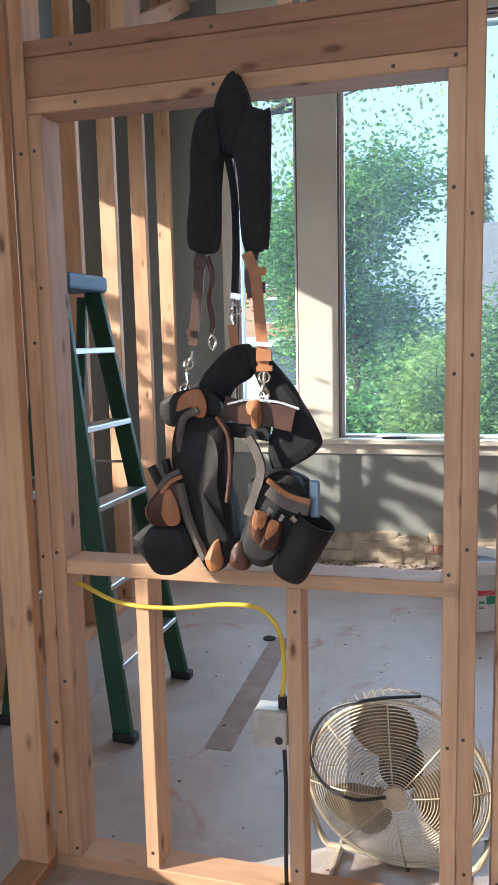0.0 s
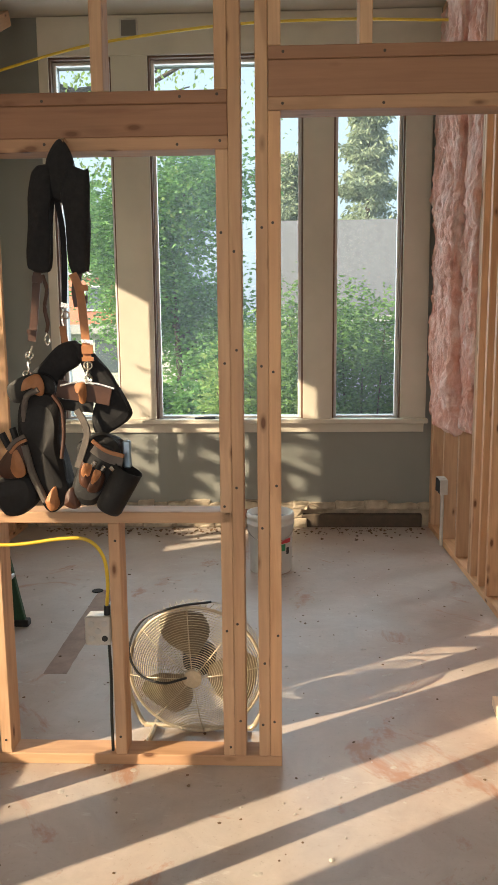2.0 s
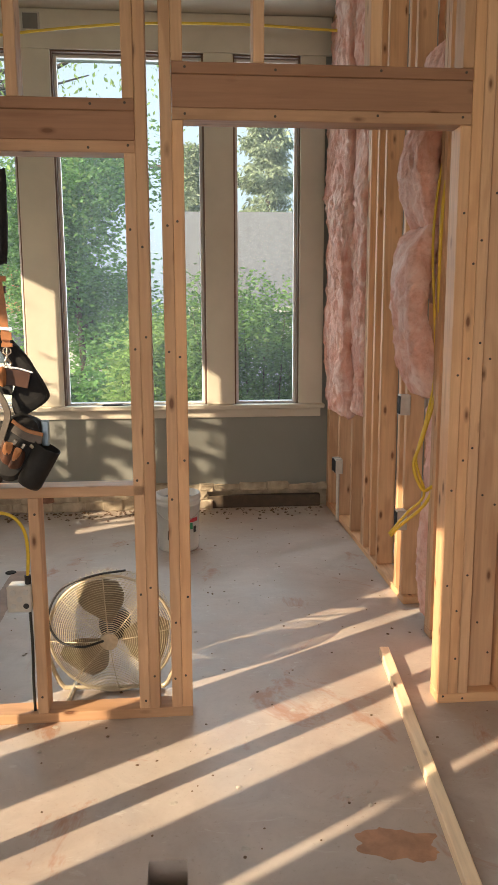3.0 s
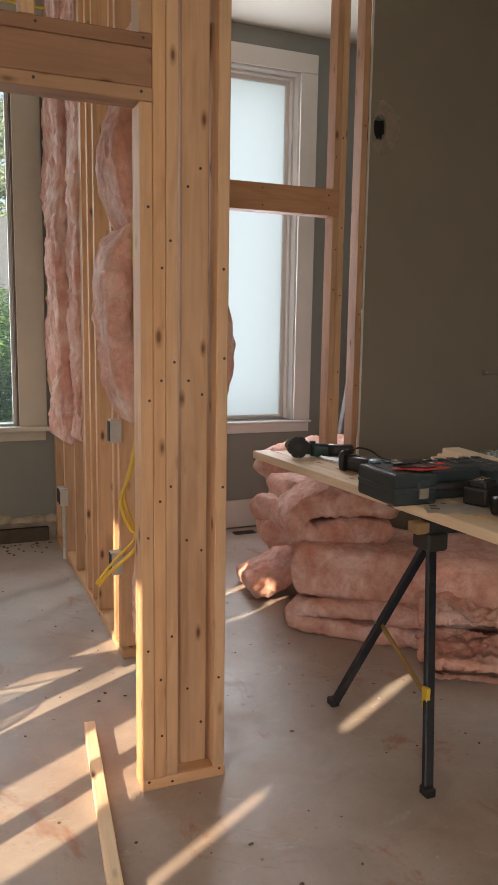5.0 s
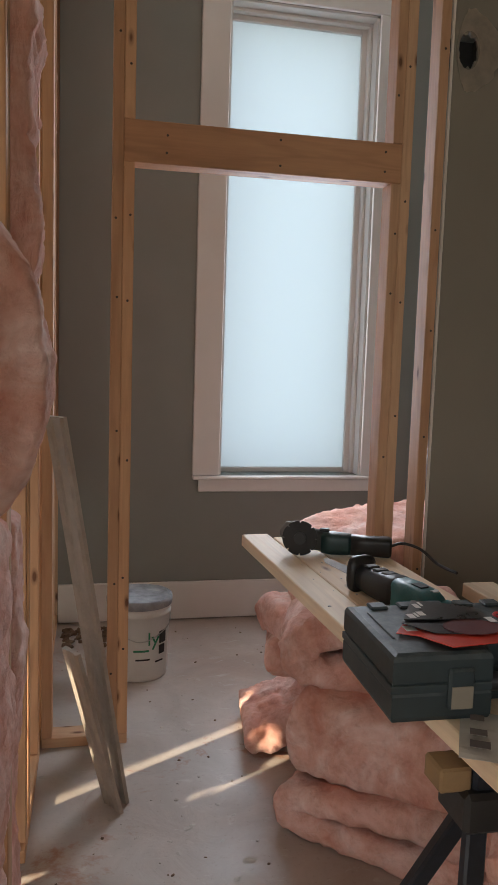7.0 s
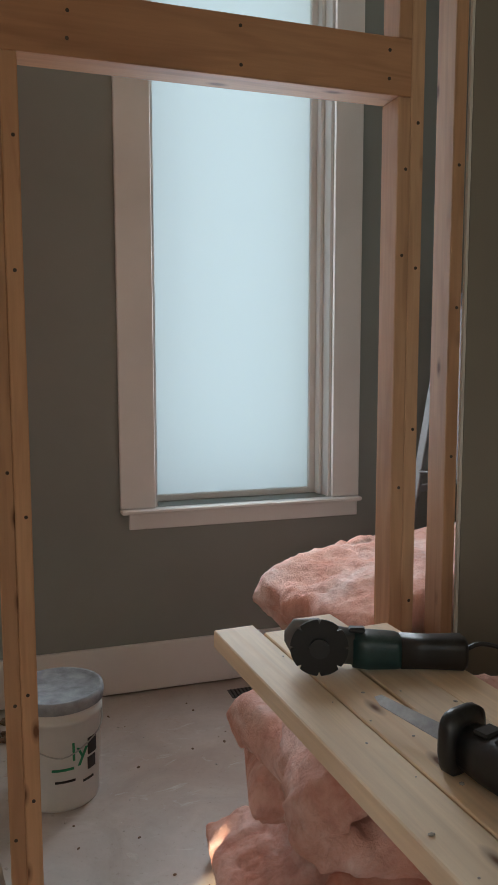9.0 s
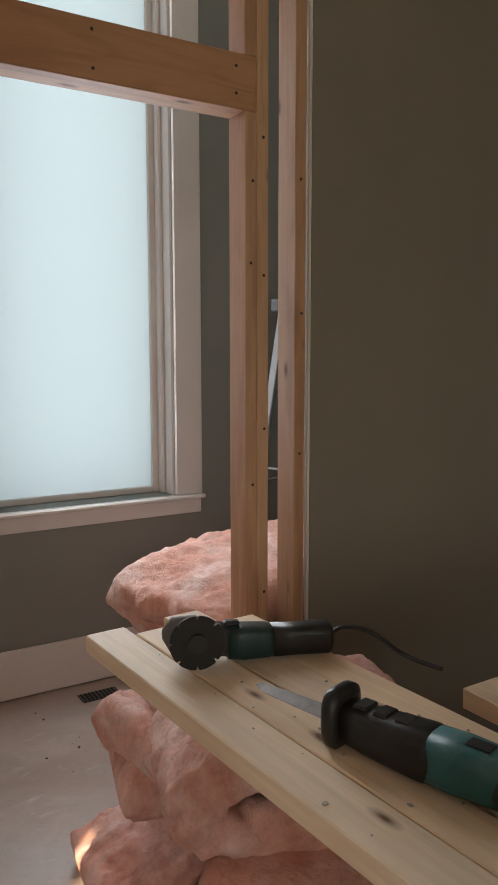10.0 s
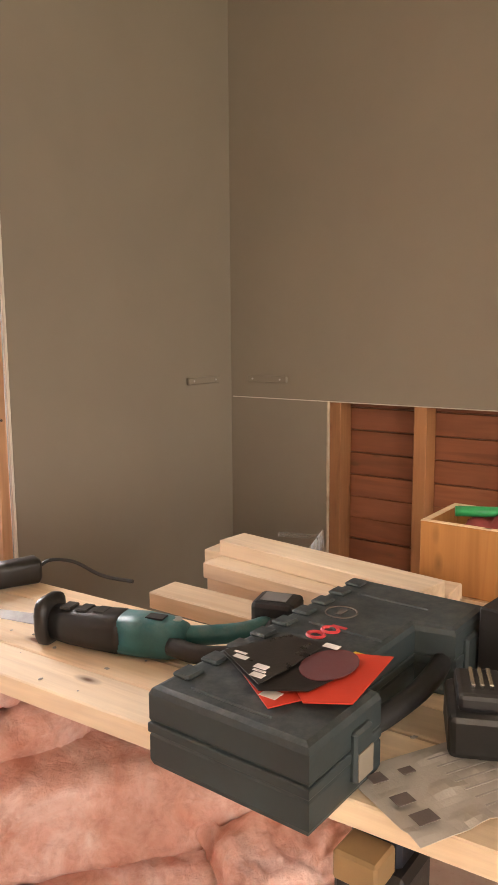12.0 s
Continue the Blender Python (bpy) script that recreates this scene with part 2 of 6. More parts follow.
# ---------- builders ----------


def thing(name, loc=(0, 0, 0), rz=0.0, label="", category="", group="", kind=""):
    ob = new(name)
    ob.matrix_basis = pose(*loc, 0, 0, rz)
    return tagged(ob, label, category, group, kind)


def mesh_of(bm, mat, smooth=False):
    me = bpy.data.meshes.new("mesh")
    bm.normal_update()
    bm.to_mesh(me)
    bm.free()
    for mm in (mat if isinstance(mat, (list, tuple)) else [mat]):
        me.materials.append(mm)
    if smooth:
        me.shade_smooth()
    return me


def part(name, bm, mat, parent, label="", m=None, smooth=False):
    """Links a bmesh (or a mesh) as one object under a thing or a part."""
    me = mesh_of(bm, mat, smooth) if isinstance(bm, bmesh.types.BMesh) else bm
    ob = new(name, me)
    ob.parent = parent
    if m is not None:
        ob.matrix_basis = m
    return tagged(ob, label)


def solo(name, bm, mat, loc=(0, 0, 0), rz=0.0, smooth=False, **tags):
    ob = new(name, mesh_of(bm, mat, smooth))
    ob.matrix_basis = pose(*loc, 0, 0, rz)
    return tagged(ob, **tags)


def box(lo, hi, bevel=0.0, bm=None, segs=1):
    bm = bm or bmesh.new()
    size = [b - a for a, b in zip(lo, hi)]
    mid = [(a + b) / 2 for a, b in zip(lo, hi)]
    made = bmesh.ops.create_cube(bm, size=1, matrix=Matrix.Translation(mid) @ Matrix.Diagonal((*size, 1)))
    if bevel:
        es = {e for v in made["verts"] for e in v.link_edges}
        bmesh.ops.bevel(bm, geom=list(es), offset=bevel, segments=segs, affect="EDGES", profile=0.5)
    return bm


def cyl(p0, p1, r0, r1=None, n=16, bm=None, caps=True):
    bm = bm or bmesh.new()
    p0, p1 = Vector(p0), Vector(p1)
    m = Matrix.Translation((p0 + p1) / 2) @ (p1 - p0).to_track_quat("Z", "Y").to_matrix().to_4x4()
    bmesh.ops.create_cone(bm, cap_ends=caps, segments=n, radius1=r0, radius2=r0 if r1 is None else r1, depth=(p1 - p0).length, matrix=m)
    return bm


def tube(points, r, n=8, bm=None, taper=None, closed=False):
    """A round bar swept along points."""
    bm = bm or bmesh.new()
    pts = [Vector(p) for p in points]
    rings = []
    up = Vector((0.13, 0.21, 0.97))
    for i, p in enumerate(pts):
        if closed:
            d = pts[(i + 1) % len(pts)] - pts[i - 1]
        else:
            d = pts[min(i + 1, len(pts) - 1)] - pts[max(i - 1, 0)]
        d = d.normalized()
        a = d.cross(up)
        a = a.normalized() if a.length > 1e-4 else d.orthogonal().normalized()
        b = d.cross(a)
        rr = r if taper is None else r + (taper - r) * i / max(1, len(pts) - 1)
        rings.append([bm.verts.new(p + rr * (math.cos(t) * a + math.sin(t) * b)) for t in [2 * math.pi * k / n for k in range(n)]])
    for i in range(len(rings) - (0 if closed else 1)):
        q0, q1 = rings[i], rings[(i + 1) % len(rings)]
        for k in range(n):
            bm.faces.new((q0[k], q0[(k + 1) % n], q1[(k + 1) % n], q1[k]))
    if not closed:
        bm.faces.new(rings[0][::-1])
        bm.faces.new(rings[-1])
    bmesh.ops.recalc_face_normals(bm, faces=bm.faces[:])
    return bm


def spline(points, n=8):
    """Catmull-Rom through the points."""
    p = [Vector(q) for q in points]
    p = [2 * p[0] - p[1]] + p + [2 * p[-1] - p[-2]]
    out = []
    for i in range(1, len(p) - 2):
        for k in range(n):
            t = k / n
            out.append(0.5 * (2 * p[i] + (p[i + 1] - p[i - 1]) * t + (2 * p[i - 1] - 5 * p[i] + 4 * p[i + 1] - p[i + 2]) * t * t + (3 * p[i] - p[i - 1] - 3 * p[i + 1] + p[i + 2]) * t ** 3))
    out.append(p[-2])
    return out


def lathe(profile, n=32, bm=None):
    """A turned solid round z from (radius, z) pairs."""
    bm = bm or bmesh.new()
    rings = []
    for r, z in profile:
        rings.append([bm.verts.new((r * math.cos(2 * math.pi * k / n), r * math.sin(2 * math.pi * k / n), z)) for k in range(n)])
    for a, b in zip(rings, rings[1:]):
        for k in range(n):
            bm.faces.new((a[k], a[(k + 1) % n], b[(k + 1) % n], b[k]))
    bm.faces.new(rings[0][::-1])
    bm.faces.new(rings[-1])
    return bm


def prism(outline, depth, bm=None, bevel=0.0, m=None):
    """An outline in x, z given thickness along y."""
    bm = bm or bmesh.new()
    a = [bm.verts.new((x, -depth / 2, z)) for x, z in outline]
    b = [bm.verts.new((x, depth / 2, z)) for x, z in outline]
    n = len(a)
    fs = [bm.faces.new(a), bm.faces.new(b[::-1])] + [bm.faces.new((a[k], b[k], b[(k + 1) % n], a[(k + 1) % n])) for k in range(n)]
    bmesh.ops.recalc_face_normals(bm, faces=fs)
    vs = a + b
    if bevel:
        es = list({e for f in fs[:2] for e in f.edges})
        made = bmesh.ops.bevel(bm, geom=es, offset=bevel, segments=2, affect="EDGES", profile=0.5)
        vs = list({v for v in made["verts"]} | {v for v in vs if v.is_valid})
    if m is not None:
        bmesh.ops.transform(bm, matrix=m, verts=vs)
    return bm


LUMBER = {}


def lumber(name, parent, p0, p1, w, d, mat=PINE, label="", turn=0.0):
    """A sawn piece from p0 to p1: w across (x, or z where it lies flat), d deep; rounded arrises."""
    p0, p1 = Vector(p0), Vector(p1)
    length = (p1 - p0).length
    key = (round(w, 3), round(d, 3), round(length, 3), mat.name)
    if key not in LUMBER:
        LUMBER[key] = mesh_of(box((-w / 2, -d / 2, 0), (w / 2, d / 2, length), 0.0025), mat)
    z = (p1 - p0).normalized()
    if abs(z.z) > 0.7:
        y = Vector((0, 1, 0))
        x = y.cross(z).normalized()
        y = z.cross(x)
    else:
        x = Vector((0, 0, 1))
        y = z.cross(x).normalized()
        x = y.cross(z)
    m = Matrix((x, y, z)).transposed().to_4x4()
    m.translation = p0
    if turn:
        m = m @ pose(0, 0, 0, 0, 0, turn)
    return part(name, LUMBER[key], None, parent, label, m=m)


def vstud(parent, x0, x1, y0, y1, z0, z1, mat=PINE, name="stud", lean=0.0):
    return lumber(name, parent, ((x0 + x1) / 2, (y0 + y1) / 2, z0), ((x0 + x1) / 2 + lean, (y0 + y1) / 2, z1), x1 - x0, y1 - y0, mat)


def xbar(parent, name, x0, x1, y0, y1, z0, z1, mat=PINE):
    return lumber(name, parent, (x0, (y0 + y1) / 2, (z0 + z1) / 2), (x1, (y0 + y1) / 2, (z0 + z1) / 2), z1 - z0, y1 - y0, mat)


def ybar(parent, name, x0, x1, y0, y1, z0, z1, mat=PINE):
    return lumber(name, parent, ((x0 + x1) / 2, y0, (z0 + z1) / 2), ((x0 + x1) / 2, y1, (z0 + z1) / 2), z1 - z0, x1 - x0, mat)


def pierced(name, axis, at, thick, u0, u1, z0, z1, holes, mat, label=""):
    """A wall with openings cut through it. axis 'y': the wall runs along x at y = at .. at + thick."""
    bm = bmesh.new()
    us = sorted({u0, u1, *[h[0] for h in holes], *[h[1] for h in holes]})
    zs = sorted({z0, z1, *[h[2] for h in holes], *[h[3] for h in holes]})
    for a, b in zip(us, us[1:]):
        for c, d in zip(zs, zs[1:]):
            um, zm = (a + b) / 2, (c + d) / 2
            if any(h[0] < um < h[1] and h[2] < zm < h[3] for h in holes):
                continue
            lo, hi = ((a, at, c), (b, at + thick, d)) if axis == "y" else ((at, a, c), (at + thick, b, d))
            box(lo, hi, bm=bm)
    bmesh.ops.remove_doubles(bm, verts=bm.verts[:], dist=1e-5)
    seen = {}
    for f in bm.faces[:]:
        key = tuple(round(v, 4) for v in f.calc_center_median())
        seen.setdefault(key, []).append(f)
    bmesh.ops.delete(bm, geom=[f for fs in seen.values() if len(fs) > 1 for f in fs], context="FACES")
    return solo(name, bm, mat, label=label, category="wall", kind="structure")

# ---------- the shell ----------
CEIL = 3.54
WALL_Y, OUT_Y = 4.885, 5.15
BATH_Y = 4.77
EAST_X = 3.99
def slab():
    """The floor, with a small square hole sawn through it."""
    bm = bmesh.new()
    hx, hy = (0.07, 0.175), (0.945, 1.05)
    for lo, hi in (((-4.4, -3.4), (4.6, hy[0])), ((-4.4, hy[1]), (4.6, 5.15)), ((-4.4, hy[0]), (hx[0], hy[1])), ((hx[1], hy[0]), (4.6, hy[1]))):
        box((*lo, -0.12), (*hi, 0), bm=bm)
    return bm


def pit_box():
    """An open-topped box under the hole."""
    bm = bmesh.new()
    for lo, hi in (((0.0, 0.88, -0.5), (0.245, 1.115, -0.48)), ((0.0, 0.88, -0.48), (0.02, 1.115, -0.121)), ((0.225, 0.88, -0.48), (0.245, 1.115, -0.121)), ((0.02, 0.88, -0.48), (0.225, 0.90, -0.121)), ((0.02, 1.095, -0.48), (0.225, 1.115, -0.121))):
        box(lo, hi, bm=bm)
    return bm


solo("floor", slab(), SLAB, label="grey concrete slab smeared with compound and dust", category="floor", kind="structure")
# Near-black liner: the hole's deep shade is painted into its colour.
solo("pit_shade_box", pit_box(), DARK, label="near-black box that paints the shade below the hole in the slab", category="pit", kind="structure")
solo("ceiling", box((-4.4, -3.4, CEIL), (4.6, 5.15, CEIL + 0.12)), CREAM, label="pale cream plaster ceiling", category="ceiling", kind="structure")
W1, W2, W3 = (-1.365, -0.935), (-0.685, 0.372), (0.58, 1.065)
ZB, ZT = 0.805, 3.28
FX = (2.232, 3.042)
FT = 3.28
pierced("wall_north", "y", WALL_Y, OUT_Y - WALL_Y, -4.4, 1.38, 0.165, CEIL, [(*W1, ZB, ZT), (*W2, ZB, ZT), (*W3, ZB, ZT)], GREY, "grey painted plaster wall with tall windows")
pierced("wall_north_bath", "y", BATH_Y, OUT_Y - BATH_Y, 1.3805, 4.6, 0.0, CEIL, [(*FX, ZB, FT)], GREY, "grey painted wall with a frosted window")
# The openings are unseen, placed and split so the sun falls in strips.
pierced("wall_west", "x", -2.4, 0.2, -3.2, WALL_Y, 0, CEIL, [(-0.695, -0.535, 0.8, 2.02), (-0.705, -0.53, 2.14, 3.0), (-0.31, 0.218, 0.8, 3.0), (0.425, 0.93, 0.8, 3.0), (3.14, 4.35, 0.85, 2.7)], GREY, "grey painted wall with unseen openings cut to shape the sun strips")
# Both openings are added, one for each fill lamp.
pierced("wall_south", "y", -3.4, 0.2, -2.4, 4.4, 0, CEIL, [(-2.2, 0.2, 0.9, 2.9), (1.95, 3.55, 0.9, 2.9)], CREAM, "cream plaster wall behind the walk")
pierced("wall_east", "x", EAST_X, 0.013, -3.2, BATH_Y, 0, CEIL, [(1.2, 2.938, -0.1, 1.151)], OLIVE, "olive grey drywall with its lower part cut away")
solo("wall_east_backing", box((4.20, -3.2, 0), (4.4, BATH_Y, CEIL)), PLASTER, label="outer skin of the wall", category="wall", kind="structure")

# front partition, bare studs
pf = thing("wall_partition_front", (0, 1.845, 0), label="bare pine stud partition with a rough opening and a doorway", category="stud wall", kind="structure")
A, B = -0.0445, 0.0445
for x0, z0, z1 in ((-1.018, 0.038, 3.50), (-0.979, 0.038, 1.985), (0.046, 0.038, 3.50), (0.008, 0.038, 1.985), (0.127, 0.038, 3.50), (0.165, 0.038, 2.09),
                   (1.132, 0.038, 2.09), (1.1705, 0.038, 3.50), (1.209, 0.038, 3.50), (1.367, 0.038, 3.50), (-0.357, 0.038, 0.84), (-0.75, 0.038, 0.84),
                   (-0.357, 2.153, 3.50), (0.0075, 2.153, 3.50), (-0.75, 2.153, 3.50), (0.431, 2.27, 3.50), (0.817, 2.27, 3.50), (0.1655, 2.27, 3.50), (1.132, 2.27, 3.50)):
    vstud(pf, x0, x0 + 0.0375, A, B, z0, z1)
vstud(pf, 1.268, 1.357, 0.006, 0.044, 0.038, 3.50)
xbar(pf, "bottom_plate", -1.10, 0.203, A, B, 0, 0.0375)
xbar(pf, "bottom_plate", 1.131, 1.409, A, B, 0, 0.0375)
xbar(pf, "top_plate", -1.10, 1.409, A, B, 3.501, 3.538)
xbar(pf, "sill_plate", -0.94, 0.0455, A, B, 0.8405, 0.878)
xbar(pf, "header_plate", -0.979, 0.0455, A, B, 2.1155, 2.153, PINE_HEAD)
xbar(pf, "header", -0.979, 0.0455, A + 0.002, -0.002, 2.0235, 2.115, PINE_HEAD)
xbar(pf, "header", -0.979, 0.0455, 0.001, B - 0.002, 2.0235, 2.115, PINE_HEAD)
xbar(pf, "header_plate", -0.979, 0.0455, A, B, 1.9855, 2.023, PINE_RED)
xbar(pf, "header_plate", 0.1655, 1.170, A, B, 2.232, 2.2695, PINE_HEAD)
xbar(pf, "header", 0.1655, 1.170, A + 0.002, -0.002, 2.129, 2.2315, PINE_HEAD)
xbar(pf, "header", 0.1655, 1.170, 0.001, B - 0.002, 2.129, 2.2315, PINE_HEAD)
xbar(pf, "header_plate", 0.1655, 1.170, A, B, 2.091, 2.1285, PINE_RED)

# corner wall towards the viewer
pw = thing("wall_partition_side", (-1.06, 0, 0), label="bare pine stud partition meeting the corner", category="stud wall", kind="structure")
for y0 in (1.75, 1.36, 0.674, 0.27, -0.135, -0.54, -0.94):
    vstud(pw, -0.045, 0.044, y0, y0 + 0.0375, 0.038, 3.50)
ybar(pw, "bottom_plate", -0.045, 0.044, -2.0, 1.798, 0, 0.0375)
ybar(pw, "top_plate", -0.045, 0.044, -2.0, 1.798, 3.501, 3.538)

# insulated partition
pi_ = thing("wall_partition_insulated", (1.336, 0, 0), label="bare pine stud partition part filled with pink wool", category="stud wall", kind="structure")
for y0 in (4.845, 4.79, 4.43, 4.02, 3.70, 3.66, 3.49, 3.33, 2.945, 2.835, 2.42, 2.38):
    vstud(pi_, A, B, y0, y0 + 0.0375, 0.038, 3.50)
ybar(pi_, "bottom_plate", A, B, 2.80, 4.883, 0, 0.0375)
ybar(pi_, "bottom_plate", A, B, 2.37, 2.46, 0, 0.0375)
ybar(pi_, "top_plate", A, B, 1.89, 4.883, 3.501, 3.538)
ybar(pi_, "header", A, B, 1.892, 2.378, 2.27, 2.36)

# framing with the transom opening
pt = thing("wall_partition_bath", (0, 3.4845, 0), label="bare pine stud partition with a doorway and transom", category="stud wall", kind="structure")
for x0, z0, z1 in ((1.3825, 0.038, 3.50), (1.615, 0.038, 3.50), (1.6528, 0.038, 2.095), (1.6528, 2.238, 3.50), (2.625, 0.0, 2.095), (2.625, 2.238, 3.50), (2.663, 0.0, 3.50), (2.79, 0.0, 3.50)):
    vstud(pt, x0, x0 + 0.0375, A, B, z0, z1)
xbar(pt, "bottom_plate", 1.3825, 1.6905, A, B, 0, 0.0375)
xbar(pt, "top_plate", 1.3825, EAST_X - 0.002, A, B, 3.501, 3.538)
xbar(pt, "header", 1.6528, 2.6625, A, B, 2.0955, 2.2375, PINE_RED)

# left stud wall by the ladder
pl = thing("wall_partition_left", (-1.72, 0, 0), label="bare pine stud wall beside the ladder", category="stud wall", kind="structure")
for i in range(8):
    vstud(pl, A, B, 2.2 + 0.40 * i, 2.2375 + 0.40 * i, 0.038, 3.50)
ybar(pl, "bottom_plate", A, B, 2.15, 4.883, 0, 0.0375)
ybar(pl, "top_plate", A, B, 2.15, 4.883, 3.501, 3.538)

# ---------- windows ----------


def window(name, x0, x1, z0, z1, pane_mat, label, sash=TRIM, reveal=BROWN, mid=0.045, wall=WALL_Y, back=0.05, left=None):
    w = thing(name, ((x0 + x1) / 2, wall + back, z0), label=label, category="window", kind="structure")
    h, z = (x1 - x0) / 2, z1 - z0
    f = 0.012
    left = mid if left is None else left
    for s in (-1, 1):
        part("stop", box((s * h - f if s > 0 else -h, -back, 0), (h if s > 0 else -h + f, 0.02 if back < 0.08 else 0.26, z)), reveal, w)
        part("stile", box((s * (h - f) - (mid if s > 0 else 0), 0.0, 0), (s * (h - f) + (0 if s > 0 else left), 0.04, z), 0.003), sash, w)
    part("head_stop", box((-h, -back, z - f), (h, 0.02 if back < 0.08 else 0.26, z)), reveal, w)
    part("rail", box((-h + f + left, 0.001, z - f - mid), (h - f - mid, 0.039, z - f), 0.003), sash, w)
    part("rail", box((-h + f + left, 0.001, 0), (h - f - mid, 0.039, mid * 0.6), 0.003), sash, w)
    if back > 0.08:
        part("inner_stop", box((h - f - 0.018, -0.045, 0), (h - f, -0.001, z - f - 0.018), 0.003), sash, w)
        part("inner_stop", box((-h + f, -0.045, z - f - 0.018), (h - f, -0.001, z - f), 0.003), sash, w)
    pane = part("pane", box((-h + f + left - 0.004, 0.018, mid * 0.6 - 0.004), (h - f - mid + 0.004, 0.024, z - f - mid + 0.004)), pane_mat, w)
    return w, pane


for i, (x0, x1) in enumerate((W1, W2, W3)):
    w, pane = window("window_%d" % (i + 1), x0, x1, ZB, ZT, GLASS, "tall clear window with white sash and brown stops", mid=0.022)
    pane.visible_shadow = False
w4, pane4 = window("window_4", FX[0], FX[1], ZB, FT, FROST, "tall frosted window in white frame", reveal=TRIM, mid=0.046, wall=BATH_Y, back=0.115, left=0.016)


def casing(x0, x1, z0, z1, name="trim", mat=TRIM_OLD, proud=0.022, wall=WALL_Y):
    return solo(name, box((x0, wall - proud, z0), (x1, wall, z1), 0.003), mat, label="painted wooden window casing", category="trim", kind="structure")


for x0, x1 in ((-1.43, W1[0]), (W1[1], W2[0]), (W2[1], W3[0]), (W3[1], 1.245)):
    casing(x0, x1, ZB, ZT)
casing(-1.43, 1.285, ZT + 0.001, 3.535)
solo("trim", box((-1.47, WALL_Y - 0.06, 0.77), (1.26, WALL_Y + 0.03, 0.804), 0.006), TRIM_OLD, label="painted window stool", category="window sill", kind="structure")
casing(-1.43, 1.235, 0.705, 0.769, proud=0.018)
casing(2.085, FX[0], ZB, FT, mat=TRIM, wall=BATH_Y)
casing(FX[1], 3.175, ZB, FT, mat=TRIM, wall=BATH_Y)
casing(2.095, 3.175, FT + 0.001, FT + 0.13, mat=TRIM, wall=BATH_Y)
solo("trim", box((2.085, BATH_Y - 0.05, 0.785), (3.18, BATH_Y + 0.03, 0.804), 0.005), TRIM, label="white window stool", category="window sill", kind="structure")
casing(2.12, 3.17, 0.715, 0.784, mat=TRIM, proud=0.018, wall=BATH_Y)
solo("baseboard", box((1.384, BATH_Y - 0.02, 0.008), (EAST_X - 0.002, BATH_Y, 0.215), 0.003), TRIM, label="tall white wooden baseboard lifted off the slab", category="baseboard", kind="structure")
solo("wall_foot", box((-4.2, WALL_Y + 0.03, 0), (1.38, OUT_Y, 0.1645)), PLASTER, label="rough masonry wall foot laid bare", category="wall", kind="structure")

# ---------- drywall with holes ----------


def holed_sheet(cx, cz, r, x0, x1, z0, z1, y0, y1, n=28, seed=3):
    """A sheet in x, z with one ragged hole through it."""
    bm = bmesh.new()
    rnd = random.Random(seed)
    ring = []
    for k in range(n):
        a = 2 * math.pi * k / n
        rr = r * (0.85 + 0.3 * rnd.random())
        c, s = math.cos(a), math.sin(a)
        ring.append((cx + rr * 0.62 * c, cz + rr * s))
    out = []
    for k in range(n):
        a = 2 * math.pi * k / n
        c, s = math.cos(a), math.sin(a)
        tx = ((x1 - cx) / c if c > 0 else (x0 - cx) / c) if abs(c) > 1e-6 else 1e9
        tz = ((z1 - cz) / s if s > 0 else (z0 - cz) / s) if abs(s) > 1e-6 else 1e9
        t = min(tx, tz)
        out.append((cx + t * c, cz + t * s))
    for corner in ((x0, z0), (x1, z0), (x1, z1), (x0, z1)):
        k = min(range(n), key=lambda i: (out[i][0] - corner[0]) ** 2 + (out[i][1] - corner[1]) ** 2)
        out[k] = corner
    f = [[bm.verts.new((x, y, z)) for x, z in loop] for y in (y0, y1) for loop in (ring, out)]
    for k in range(n):
        j = (k + 1) % n
        bm.faces.new((f[0][k], f[1][k], f[1][j], f[0][j]))
        bm.faces.new((f[2][k], f[2][j], f[3][j], f[3][k]))
        bm.faces.new((f[0][k], f[0][j], f[2][j], f[2][k]))
        bm.faces.new((f[1][k], f[3][k], f[3][j], f[1][j]))
    bmesh.ops.recalc_face_normals(bm, faces=bm.faces[:])
    return bm


solo("wall_bath", holed_sheet(2.895, 2.585, 0.062, 2.838, EAST_X - 0.001, 0.01, CEIL, 3.4265, 3.4395), OLIVE, label="dark olive grey painted drywall with a torn hole", category="wall", kind="structure")
solo("wall_bath_rear", box((2.9, 3.53, 0.01), (EAST_X - 0.001, 3.543, CEIL)), GREY, label="grey painted drywall", category="wall", kind="structure")
solo("drywall_edge", box((2.8285, 3.4275, 0.01), (2.8375, 3.4385, CEIL), 0.001), GYPSUM, label="raw pale edge of cut drywall", category="drywall edge", kind="structure")


def torn_patch():
    """The skin of filler left round the hole."""
    bm = bmesh.new()
    rnd = random.Random(8)
    n = 40
    inner, outer = [], []
    for k in range(n):
        a = 2 * math.pi * k / n
        c, s = math.cos(a), math.sin(a)
        inner.append(bm.verts.new((2.895 + 0.042 * c, 3.4238, 2.585 + 0.068 * s)))
        ex = 0.125 + 0.03 * rnd.random() if c > 0 else 0.05
        outer.append(bm.verts.new((2.895 + ex * c * (1.0 - 0.25 * abs(s)), 3.4222, 2.585 + (0.14 + 0.012 * rnd.random()) * s)))
    for k in range(n):
        bm.faces.new((inner[k], outer[k], outer[(k + 1) % n], inner[(k + 1) % n]))
    bmesh.ops.solidify(bm, geom=bm.faces[:], thickness=0.002)
    bmesh.ops.recalc_face_normals(bm, faces=bm.faces[:])
    return bm


